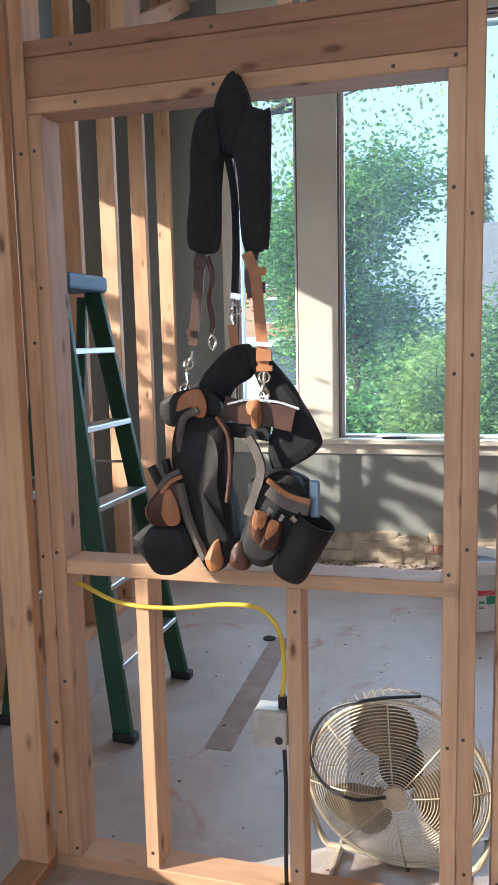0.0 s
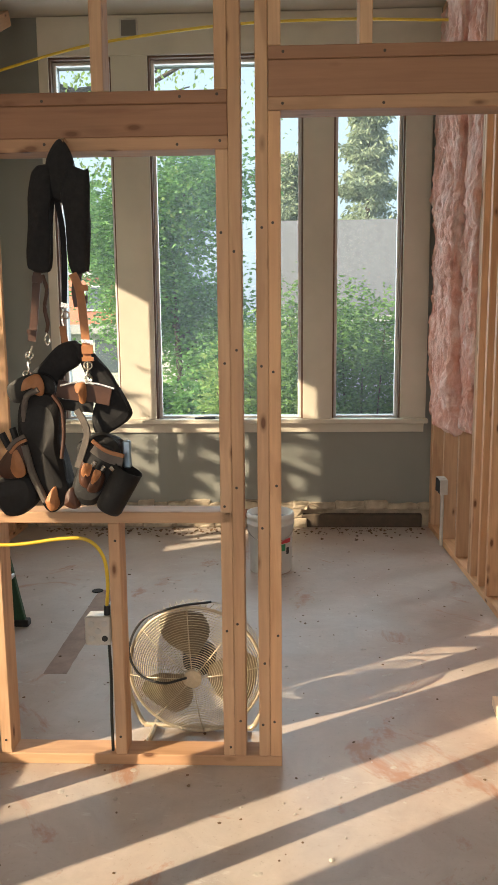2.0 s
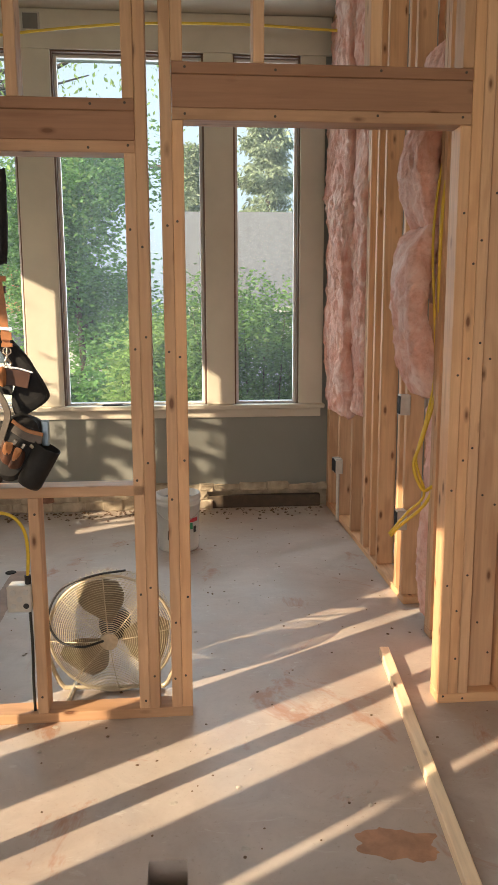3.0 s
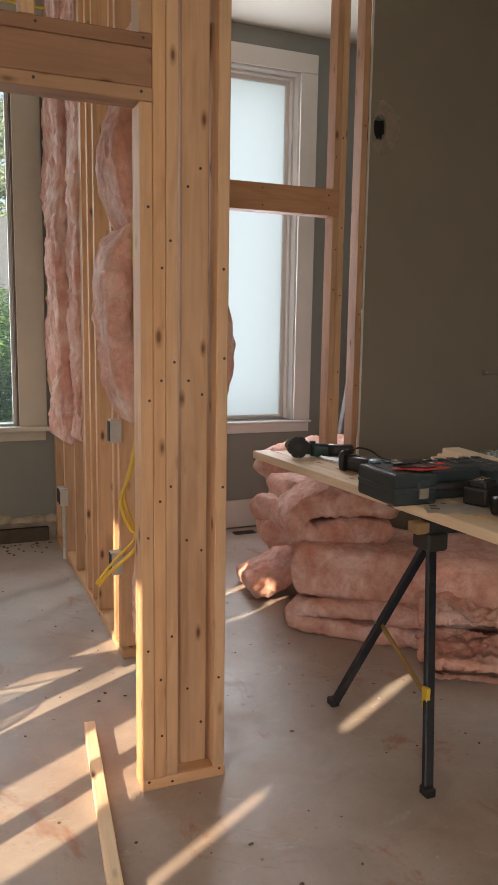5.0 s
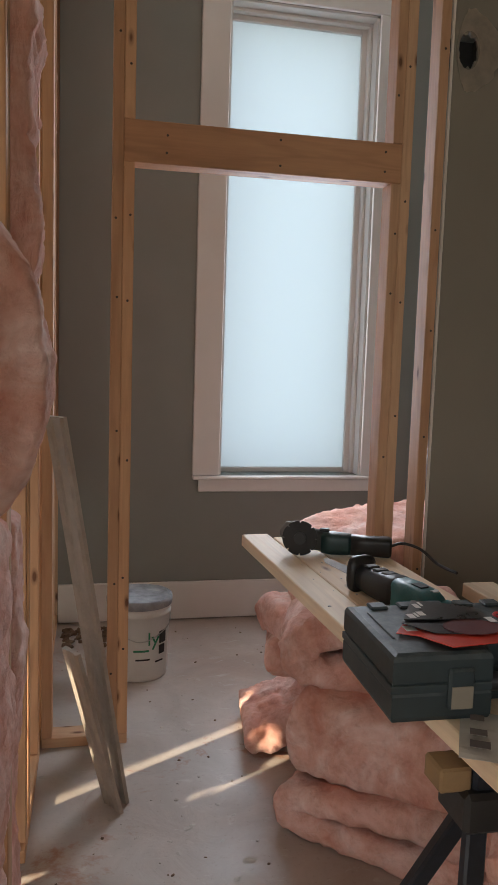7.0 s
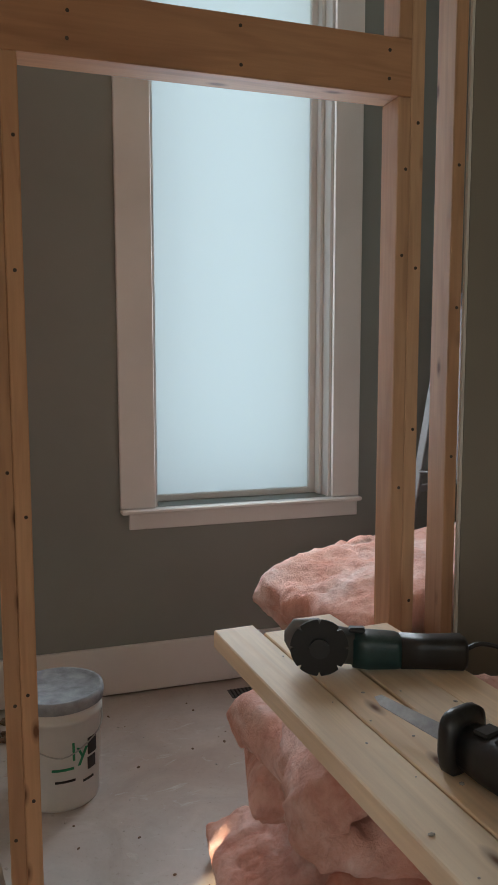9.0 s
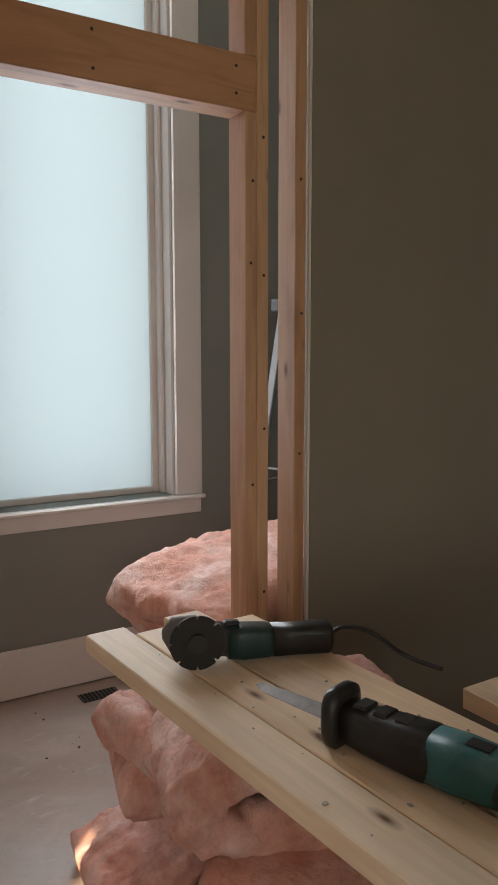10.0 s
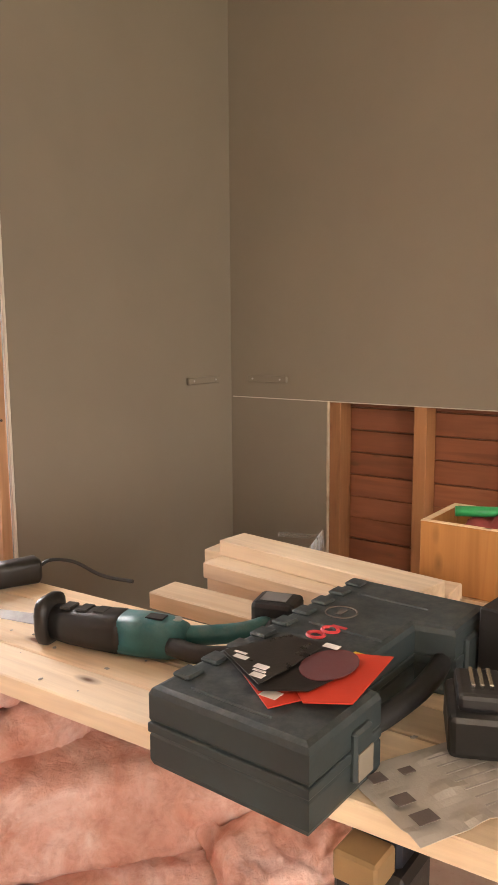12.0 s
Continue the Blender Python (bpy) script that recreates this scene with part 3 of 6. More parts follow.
solo("filler_patch", torn_patch(), painted("tan_filler", (0.52, 0.45, 0.36), 0.9, 0.2, 0.4, 25), label="ragged tan filler round a hole in drywall", category="wall patch", kind="structure")
outlet = thing("junction_box", (2.895, 3.47, 2.53), label="dark metal junction box inside the torn hole", category="junction box")
part("back", box((-0.05, 0.02, 0), (0.05, 0.028, 0.11)), DARK, outlet)
for x in (-0.05, 0.046):
    part("side", box((x, -0.025, 0), (x + 0.004, 0.02, 0.11)), DARK, outlet)

# the opened wall: studs and old boards
ow = thing("wall_east_frame", (4.003, 0, 0), label="old rough studs in the opened wall", category="stud wall", kind="structure")
OLD = pine("old_stud", (0.36, 0.18, 0.08), (0.25, 0.115, 0.048))
for y0 in (2.885, 2.518, 2.12, 1.72, 1.32):
    vstud(ow, 0.001, 0.09, y0, y0 + 0.052, 0.0, 1.6, OLD)
sh = thing("wall_east_sheathing", (4.096, 0, 0), label="reddish old board sheathing", category="sheathing", kind="structure")
rnd = random.Random(5)
for i in range(14):
    z = 0.02 + i * 0.092
    lumber("plank", sh, (0.011 + rnd.uniform(-0.002, 0.003), 1.15, z + 0.043), (0.011 + rnd.uniform(-0.002, 0.003), 2.99, z + 0.043 + rnd.uniform(-0.002, 0.002)), 0.0895, 0.018, BOARDS)
solo("plaster_edge", box((EAST_X - 0.004, 2.932, 0.3), (EAST_X + 0.013, 2.94, 1.15), 0.002), PLASTER, label="ragged crumbling plaster edge", category="wall", kind="structure")
solo("cut_line", box((EAST_X - 0.0025, 1.2, 1.149), (EAST_X + 0.01, 3.42, 1.153), 0.001), GYPSUM, label="scored pale line where drywall was cut", category="wall", kind="structure")


def strip(loc, along):
    s = thing("wall_cleat", loc, 0 if along == "x" else 90, label="small olive painted cleat screwed to drywall", category="cleat", group="cleats on the wall")
    part("block", box((-0.1, -0.018, -0.015), (0.1, 0.0, 0.015), 0.004), OLIVE, s)
    for x in (-0.07, 0.07):
        part("screw", cyl((x, -0.0205, 0), (x, -0.018, 0), 0.004, n=10), STEEL, s)
    return s


strip((3.785, 3.4255, 1.232), "x")
strip((EAST_X - 0.001, 3.228, 1.233), "y").matrix_basis = pose(EAST_X - 0.001, 3.228, 1.233, 0, 0, -90)

# ---------- glass wool ----------


def wool(path, thick, width, seed=0, fluff=0.018, n=0, m=84, taper=True, torn=0.0):
    """A soft batt that follows a path in x, z; its width lies along y. Matted, lumpy surface."""
    pts = spline([(x, 0, z) for x, z in path], 10)
    lens = [0.0]
    for a, b in zip(pts, pts[1:]):
        lens.append(lens[-1] + (b - a).length)
    n = int(min(190, max(60, lens[-1] / 0.011)))
    # a rounded rectangle, stepped evenly round its edge
    hw, ht = width / 2, thick / 2
    cr = min(ht * 0.75, 0.055)
    lw, lh, lc = 2 * (hw - cr), 2 * (ht - cr), 0.5 * math.pi * cr
    per = 2 * (lw + lh) + 4 * lc
    ring = []
    for q in range(m):
        s, side = per * q / m, 0
        for side, (cx, cy, a0, run) in enumerate(((hw - cr, ht - cr, 0, lh), (-(hw - cr), ht - cr, 90, lw), (-(hw - cr), -(ht - cr), 180, lh), (hw - cr, -(ht - cr), 270, lw))):
            if s < run + lc:
                break
            s -= run + lc
        ux, uy = math.cos(radians(a0)), math.sin(radians(a0))
        if s < run:
            ring.append((cx + cr * ux + (run - s) * uy, cy + cr * uy - (run - s) * ux, ux, uy))
        else:
            aa = radians(a0) + (s - run) / cr
            ring.append((cx + cr * math.cos(aa), cy + cr * math.sin(aa), math.cos(aa), math.sin(aa)))
    me_v = []
    off = Vector((seed * 3.7, seed * 1.9, seed * 5.1))
    k = 0
    for i in range(n):
        s = lens[-1] * i / (n - 1)
        while k < len(pts) - 2 and lens[k + 1] < s:
            k += 1
        f = (s - lens[k]) / max(1e-9, lens[k + 1] - lens[k])
        c = pts[k].lerp(pts[k + 1], min(1.0, f))
        d = (pts[k + 1] - pts[k]).normalized()
        nor = Vector((-d.z, 0, d.x))
        e = min(s, lens[-1] - s) / min(0.05, thick * 0.3)
        cap = math.sqrt(max(0.05, 1 - (1 - min(1, e)) ** 2)) if taper else 1
        for u, v, nu, nv in ring:
            pos = c + Vector((0, u * (0.94 + 0.06 * cap), 0)) + nor * v * cap
            way = nor * nv + Vector((0, nu, 0))
            w = pos + off
            big = noise.fractal(w * 4.5, 0.7, 2.1, 3) + 0.9 * noise.noise(w * 2.3)
            fine = noise.turbulence(w * 34.0, 3, True) - 0.6
            ridge = noise.fractal(Vector((w.x * 19, w.y * (26 if torn else 19), w.z * (5 if torn else 19))), 0.8, 2.0, 4)
            crease = max(0.0, 1 - 8 * abs(noise.noise(w * 8.5 + Vector((9, 4, 2))))) * (0.5 + noise.noise(w * 5))
            tuft = max(0.0, noise.noise(w * 27.0) - 0.12)
            pos = pos + way * (fluff * (0.85 * big + 0.22 * fine + 0.40 * ridge - 0.7 * crease + 0.7 * tuft) - torn * max(0.0, ridge))
            if torn and e < 2:
                pos = pos + d * (0.03 * noise.noise(w * 11))
            me_v.append(pos)
    faces = []
    for i in range(n - 1):
        for q in range(m):
            t = (q + 1) % m
            faces.append((i * m + q, i * m + t, (i + 1) * m + t, (i + 1) * m + q))
    faces.append(tuple(range(m))[::-1])
    faces.append(tuple((n - 1) * m + q for q in range(m)))
    me = bpy.data.meshes.new("wool")
    me.from_pydata([tuple(v) for v in me_v], [], faces)
    me.materials.append(WOOL_HUNG if torn else WOOL)
    me.shade_smooth()
    bm = bmesh.new()
    bm.from_mesh(me)
    bmesh.ops.recalc_face_normals(bm, faces=bm.faces[:])
    bm.to_mesh(me)
    bm.free()
    return me


def batt(path, thick, width, loc, rz, label, seed, group="", tilt=0.0, **kw):
    ob = new("insulation_batt", wool(path, thick, width, seed, **kw))
    ob.matrix_basis = pose(*loc, tilt, 0, rz)
    return tagged(ob, label, "insulation", group)


# in the wall
batt([(0, 3.48), (0.004, 2.9), (-0.012, 2.3), (0.006, 1.9), (-0.01, 1.4), (0.0, 0.83)], 0.10, 0.40, (1.30, 4.62, 0), 0, "shaggy pink insulation batt hung torn side out between studs", 1, "batts in the wall", fluff=0.026, n=150, torn=0.045)
batt([(0, 3.48), (-0.02, 2.9), (0.0, 2.3), (-0.03, 1.9), (-0.012, 1.4), (-0.02, 0.80)], 0.12, 0.42, (1.285, 4.22, 0), 0, "shaggy pink insulation batt hung torn side out between studs", 2, "batts in the wall", fluff=0.026, n=150, torn=0.05)
batt([(0, 3.48), (0.01, 2.9), (0.02, 2.4), (0.0, 2.0), (0.01, 1.3), (0.0, 0.84)], 0.10, 0.30, (1.305, 3.88, 0), 0, "shaggy pink insulation batt hung torn side out between studs", 3, "batts in the wall", fluff=0.024, n=150, torn=0.05)
batt([(0.03, 2.62), (-0.02, 2.36), (-0.085, 2.15), (-0.06, 1.95), (0.02, 1.80), (0.03, 1.70)], 0.12, 0.33, (1.345, 2.64, 0), 0, "pink insulation batt sagging out of a stud bay", 4, "batts in the wall", n=90)
batt([(-0.02, 1.84), (-0.10, 1.74), (-0.125, 1.55), (-0.10, 1.34), (-0.05, 1.17), (-0.01, 1.11)], 0.11, 0.34, (1.345, 2.635, 0), 0, "pink insulation batt folded over and bulging from the bay", 5, "batts in the wall", n=90)
batt([(0.0, 1.64), (0.045, 1.58), (0.09, 1.46), (0.098, 1.35), (0.065, 1.24), (0.0, 1.15)], 0.085, 0.32, (1.345, 2.10, 0), 0, "pink insulation batt bulging from the far side of the bay", 6, "batts in the wall", fluff=0.013)
batt([(0.03, 2.36), (0.045, 2.15), (0.03, 1.92), (0.05, 1.70), (0.04, 1.52)], 0.06, 0.34, (1.352, 2.64, 0), 0, "torn pink insulation with a pale ragged edge", 8, "batts in the wall", fluff=0.024, torn=0.02)
batt([(0.0, 1.10), (0.014, 0.7), (-0.01, 0.35), (0.01, 0.03)], 0.085, 0.38, (1.345, 2.16, 0), 0, "pink insulation batt standing behind the corner post", 9, "batts in the wall", fluff=0.014)
batt([(0.0, 1.06), (0.012, 0.7), (-0.012, 0.35), (0.01, 0.03)], 0.085, 0.17, (1.345, 2.545, 0), 0, "pink insulation batt standing in the stud bay", 7, "batts in the wall", fluff=0.012, n=80)

# piled under and behind the bench
PILE = "batts piled by the bench"
batt([(0.80, 0.135), (0.42, 0.15), (0.14, 0.13), (0.02, 0.10), (0.03, 0.055), (0.14, 0.045), (0.45, 0.045), (0.85, 0.048)], 0.085, 0.55, (2.30, 3.03, 0.0), -42, "pink insulation batt folded flat on the slab", 11, PILE, fluff=0.016)
batt([(0.0, 0.305), (0.3, 0.30), (0.62, 0.295), (1.05, 0.31)], 0.26, 0.58, (2.325, 3.08, 0.0), -40, "thick pink insulation batt stacked on another", 12, PILE, fluff=0.014)
batt([(0.46, 0.47), (0.22, 0.465), (0.06, 0.455), (-0.025, 0.50), (-0.01, 0.575), (0.10, 0.625), (0.28, 0.62), (0.50, 0.60)], 0.115, 0.42, (2.275, 3.075, 0.0), -16, "pink insulation batt folded over on the pile", 13, PILE, fluff=0.022)
batt([(-0.28, 0.06), (-0.08, 0.062), (0.1, 0.07), (0.2, 0.12), (0.17, 0.20), (0.04, 0.215), (-0.12, 0.19)], 0.105, 0.42, (2.74, 2.27, 0.0), 62, "crumpled roll of pink insulation beside the sawhorse", 14, PILE, fluff=0.034)
batt([(-0.5, 0.09), (0.0, 0.09), (0.5, 0.10)], 0.17, 0.5, (3.3, 2.35, 0.0), -25, "pink insulation batt lying flat on the slab", 15, PILE)
batt([(-0.26, 0.05), (-0.12, 0.10), (0.05, 0.22), (0.2, 0.34)], 0.10, 0.40, (2.385, 3.40, 0.0), -8, "pink insulation scrap slumped against the pile", 16, PILE, fluff=0.02)
batt([(-0.2, 0.37), (0.0, 0.37), (0.25, 0.37)], 0.13, 0.30, (2.39, 3.335, 0.0), -15, "small pink insulation scrap on the pile", 17, PILE)
batt([(-0.19, 0.49), (0.0, 0.485), (0.25, 0.48)], 0.13, 0.34, (2.385, 3.34, 0.0), 8, "small pink insulation scrap on the pile", 18, PILE)
batt([(-0.17, 0.595), (0.0, 0.59), (0.25, 0.59)], 0.12, 0.36, (2.45, 3.37, 0.0), -8, "small pink insulation scrap on the pile", 19, PILE)
batt([(-0.36, 0.12), (0.0, 0.12), (0.6, 0.12)], 0.23, 0.55, (2.95, 3.92, 0.0), 12, "pink insulation batt at the foot of a stack", 20, PILE)
batt([(-0.36, 0.35), (0.0, 0.35), (0.6, 0.35)], 0.23, 0.55, (2.95, 3.92, 0.0), 9, "pink insulation batt in the middle of a stack", 21, PILE)
batt([(-0.36, 0.54), (0.0, 0.545), (0.6, 0.55)], 0.20, 0.55, (2.94, 3.93, 0.0), 14, "pink insulation batt in the middle of a stack", 22, PILE)
batt([(-0.45, 0.585), (-0.25, 0.64), (0.0, 0.675), (0.6, 0.70)], 0.16, 0.62, (2.96, 3.92, 0.0), 12, "shaggy pink insulation batt on top of a stack", 23, PILE, fluff=0.022, n=120, torn=0.02)

# ---------- hanging tool belt ----------
LEATHER = plain("black_leather", (0.008, 0.007, 0.007), 0.72, wear=0.6, scale=14, grit=0.4)
SUEDE = plain("grey_worn_leather", (0.13, 0.11, 0.095), 0.85, wear=0.4, scale=22, grit=0.5)
TAN = plain("tan_leather", (0.40, 0.165, 0.06), 0.55, wear=0.35, scale=20, grit=0.3)
BROWNL = plain("brown_leather", (0.07, 0.026, 0.013), 0.5, wear=0.4, scale=18, grit=0.3)
WEB = plain("black_webbing", (0.012, 0.012, 0.014), 0.9, wear=0.3, scale=60, grit=0.8)
CHROME = plain("nickel_hardware", (0.75, 0.72, 0.66), 0.22, 1.0, wear=0.1)


def ribbon(points, width, thick=0.004, bm=None, face=(0, -1, 0)):
    """A strap along points, its flat side turned to face."""
    bm = bm or bmesh.new()
    pts = [Vector(p) for p in points]
    rings = []
    fv = Vector(face)
    for i, p in enumerate(pts):
        d = (pts[min(i + 1, len(pts) - 1)] - pts[max(i - 1, 0)]).normalized()
        s = d.cross(fv).normalized()
        nn = s.cross(d).normalized()
        w = width if not isinstance(width, (list, tuple)) else width[min(len(width) - 1, int(i * len(width) / len(pts)))]
        rings.append([bm.verts.new(p + a * s * w / 2 + b * nn * thick / 2) for a, b in ((-1, -1), (1, -1), (1, 1), (-1, 1))])
    for a, b in zip(rings, rings[1:]):
        for k in range(4):
            bm.faces.new((a[k], a[(k + 1) % 4], b[(k + 1) % 4], b[k]))
    bm.faces.new(rings[0][::-1])
    bm.faces.new(rings[-1])
    bmesh.ops.recalc_face_normals(bm, faces=bm.faces[:])
    return bm


def pouch(outline, depth, y=0.0, bulge=0.02, seed=0, mat=LEATHER):
    """A soft leather bag: a rounded, wrinkled body from its outline in x, z."""
    pts = [Vector((x, 0, z)) for x, z in outline]
    loop = spline([tuple(p) for p in pts + pts[:2]], 6)[:6 * len(pts)]
    c = sum(loop, Vector()) / len(loop)
    bm = bmesh.new()
    rings = []
    L = 9
    for j in range(L):
        t = -1 + 2 * j / (L - 1)
        k = max(0.05, 1 - abs(t) ** 3.2) ** 0.5
        ring = []
        for p in loop:
            q = c + (p - c) * (0.80 + 0.20 * k if abs(t) < 0.999 else 0.78)
            w = noise.noise(Vector((q.x * 22, t * 1.5 + seed, q.z * 9))) * 0.007
            ring.append(bm.verts.new((q.x + w, y + t * depth / 2 + (bulge * noise.noise(q * 8 + Vector((seed, 0, 0)))), q.z + 0.5 * w)))
        rings.append(ring)
    n = len(loop)
    for a, b in zip(rings, rings[1:]):
        for k in range(n):
            bm.faces.new((a[k], a[(k + 1) % n], b[(k + 1) % n], b[k]))
    for ring, flip in ((rings[0], False), (rings[-1], True)):
        mid = sum((v.co for v in ring), Vector()) / n
        mv = bm.verts.new(mid + Vector((0, -0.008 if not flip else 0.008, 0)))
        for k in range(n):
            bm.faces.new((ring[k], ring[(k + 1) % n], mv) if flip else (ring[(k + 1) % n], ring[k], mv))
    bmesh.ops.recalc_face_normals(bm, faces=bm.faces[:])
    return bm


def tool_belt():
    t = thing("tool_belt", (-0.434, 1.752, 1.991), label="black and tan leather tool belt with suspenders hanging from a hook", category="tool belt")
    part("hook", tube([(0, 0.042, 0.02), (0, 0.0, 0.02), (0, -0.022, 0.0), (0, -0.012, -0.022), (0, 0.0, -0.02)], 0.004), CHROME, t, "bent metal hook")
    part("yoke", pouch([(-0.012, 0.012), (0.001, 0.010), (0.031, -0.059), (0.023, -0.144), (-0.009, -0.160), (-0.037, -0.138), (-0.048, -0.052)], 0.045, -0.01, 0.005, 1), WEB, t)
    part("shoulder_pad", pouch([(-0.039, -0.052), (-0.084, -0.066), (-0.100, -0.119), (-0.114, -0.323), (-0.104, -0.358), (-0.072, -0.364), (-0.049, -0.341), (-0.038, -0.184), (-0.026, -0.132)], 0.045, -0.012, 0.006, 2), WEB, t)
    part("shoulder_pad", pouch([(0.019, -0.055), (0.063, -0.073), (0.078, -0.095), (0.068, -0.336), (0.060, -0.362), (0.031, -0.367), (0.010, -0.345), (0.005, -0.189), (-0.004, -0.139)], 0.045, -0.02, 0.006, 3), WEB, t)
    part("strap", ribbon(spline([(-0.028, 0.000, -0.147), (-0.014, 0.000, -0.232), (-0.012, 0.000, -0.342), (-0.018, 0.000, -0.456)], 4), 0.0163), WEB, t)
    part("strap", ribbon(spline([(-0.093, -0.010, -0.363), (-0.104, -0.010, -0.463), (-0.119, -0.010, -0.567)], 4), 0.0238), BROWNL, t, "dark brown leather strap")
    part("strap", ribbon(spline([(0.033, -0.015, -0.364), (0.023, -0.015, -0.418), (0.028, -0.015, -0.465)], 4), 0.025), BROWNL, t)
    part("strap", ribbon(spline([(0.019, -0.028, -0.368), (0.038, -0.028, -0.420), (0.048, -0.028, -0.531), (0.053, -0.028, -0.624)], 4), 0.025), TAN, t, "tan leather strap")
    part("strap", ribbon(spline([(-0.026, 0.000, -0.522), (-0.023, 0.000, -0.554), (-0.018, 0.000, -0.582)], 4), 0.02), TAN, t)
    part("keeper", ribbon(spline([(-0.089, -0.020, -0.374), (-0.091, -0.020, -0.394)], 4), 0.03, 0.008), BROWNL, t)
    part("keeper", ribbon(spline([(0.048, -0.034, -0.402), (0.048, -0.034, -0.419)], 4), 0.0325, 0.008), TAN, t)
    part("keeper", ribbon(spline([(0.043, -0.020, -0.432), (0.043, -0.020, -0.456)], 4), 0.0325, 0.008), BROWNL, t)
    part("keeper", ribbon(spline([(-0.113, -0.020, -0.533), (-0.115, -0.020, -0.545)], 4), 0.0288, 0.008), BROWNL, t)
    part("keeper", ribbon(spline([(0.056, -0.034, -0.563), (0.055, -0.034, -0.573)], 4), 0.035, 0.008), CHROME, t)
    part("keeper", ribbon(spline([(0.055, -0.034, -0.580), (0.056, -0.034, -0.605)], 4), 0.0338, 0.008), TAN, t)
    part("keeper", ribbon(spline([(0.056, -0.034, -0.615), (0.056, -0.034, -0.627)], 4), 0.035, 0.008), TAN, t)
    part("keeper", ribbon(spline([(-0.009, -0.020, -0.454), (-0.012, -0.020, -0.467)], 4), 0.0225, 0.008), CHROME, t)
    part("snap_hook", tube(spline([(-0.114, -0.030, -0.580), (-0.120, -0.030, -0.602), (-0.129, -0.030, -0.618), (-0.121, -0.030, -0.633)], 5), 0.0042, 6), CHROME, t, "nickel snap hook")
    part("snap_hook", tube(spline([(-0.129, -0.030, -0.628), (-0.127, -0.030, -0.654), (-0.136, -0.030, -0.680)], 5), 0.0042, 6), CHROME, t, "nickel snap hook")
    part("snap_hook", tube(spline([(-0.023, 0.000, -0.472), (-0.027, 0.000, -0.497), (-0.022, 0.000, -0.522)], 5), 0.0042, 6), CHROME, t, "nickel snap hook")
    part("snap_hook", tube(spline([(0.055, -0.030, -0.630), (0.053, -0.030, -0.655), (0.046, -0.030, -0.680), (0.056, -0.030, -0.693), (0.064, -0.030, -0.680), (0.055, -0.030, -0.665)], 5), 0.0042, 6), CHROME, t, "nickel snap hook")
    part("buckle", tube([(-0.123 + 0.0112 * math.cos(k), -0.030, -0.609 + 0.0112 * math.sin(k)) for k in [2 * math.pi * j / 16 for j in range(16)]], 0.0026, 6, closed=True), CHROME, t, "nickel ring")
    part("buckle", tube([(-0.133 + 0.0125 * math.cos(k), -0.030, -0.667 + 0.0125 * math.sin(k)) for k in [2 * math.pi * j / 16 for j in range(16)]], 0.0026, 6, closed=True), CHROME, t, "nickel ring")
    part("buckle", tube([(-0.015 + 0.0112 * math.cos(k), 0.000, -0.489 + 0.0112 * math.sin(k)) for k in [2 * math.pi * j / 16 for j in range(16)]], 0.0026, 6, closed=True), CHROME, t, "nickel ring")
    part("buckle", tube([(0.054 + 0.0125 * math.cos(k), -0.030, -0.640 + 0.0125 * math.sin(k)) for k in [2 * math.pi * j / 16 for j in range(16)]], 0.0026, 6, closed=True), CHROME, t, "nickel ring")
    part("tether", tube(spline([(-0.074, -0.020, -0.371), (-0.063, -0.020, -0.415), (-0.072, -0.020, -0.465), (-0.065, -0.020, -0.515), (-0.070, -0.020, -0.540)], 5), 0.006, 7), BROWNL, t, "twisted leather tether")
    part("tether_clip", tube(spline([(-0.070, -0.020, -0.540), (-0.060, -0.020, -0.558), (-0.067, -0.020, -0.578), (-0.076, -0.020, -0.560), (-0.067, -0.020, -0.543)], 5), 0.003, 6), CHROME, t)
    part("belt", pouch([(-0.137, -0.675), (-0.094, -0.630), (-0.046, -0.582), (-0.008, -0.567), (0.013, -0.575), (0.015, -0.637), (-0.032, -0.670), (-0.061, -0.717), (-0.102, -0.699)], 0.05, 0.012, 0.006, 11), WEB, t, "wide padded black belt")
    part("belt", pouch([(0.004, -0.570), (0.038, -0.588), (0.087, -0.635), (0.128, -0.694), (0.171, -0.775), (0.165, -0.809), (0.120, -0.841), (0.073, -0.860), (0.055, -0.800), (0.082, -0.750), (0.065, -0.691), (0.024, -0.642)], 0.055, 0.008, 0.008, 12), WEB, t, "wide padded black belt")
    part("belt_end", pouch([(-0.190, -0.695), (-0.141, -0.669), (-0.073, -0.667), (-0.042, -0.708), (-0.075, -0.739), (-0.175, -0.748)], 0.04, -0.03, 0.005, 13), LEATHER, t)
    part("belt", ribbon(spline([(-0.039, -0.040, -0.707), (0.006, -0.040, -0.717), (0.058, -0.040, -0.722), (0.122, -0.040, -0.735)], 4), 0.0525, 0.007), BROWNL, t, "brown leather front belt")
    part("belt_lining", ribbon(spline([(-0.041, -0.030, -0.757), (0.015, -0.030, -0.762), (0.065, -0.030, -0.767)], 4), 0.0325, 0.01), LEATHER, t)
    part("cord", ribbon(spline([(-0.028, -0.048, -0.699), (0.022, -0.048, -0.689), (0.086, -0.048, -0.694), (0.136, -0.048, -0.709)], 4), 0.005, 0.004), CHROME, t, "thin braided cord")
    part("loop", pouch([(-0.139, -0.712), (-0.127, -0.677), (-0.086, -0.664), (-0.069, -0.695), (-0.075, -0.725), (-0.096, -0.725), (-0.107, -0.705)], 0.02, -0.07, 0.003, 14), TAN, t, "tan leather loop")
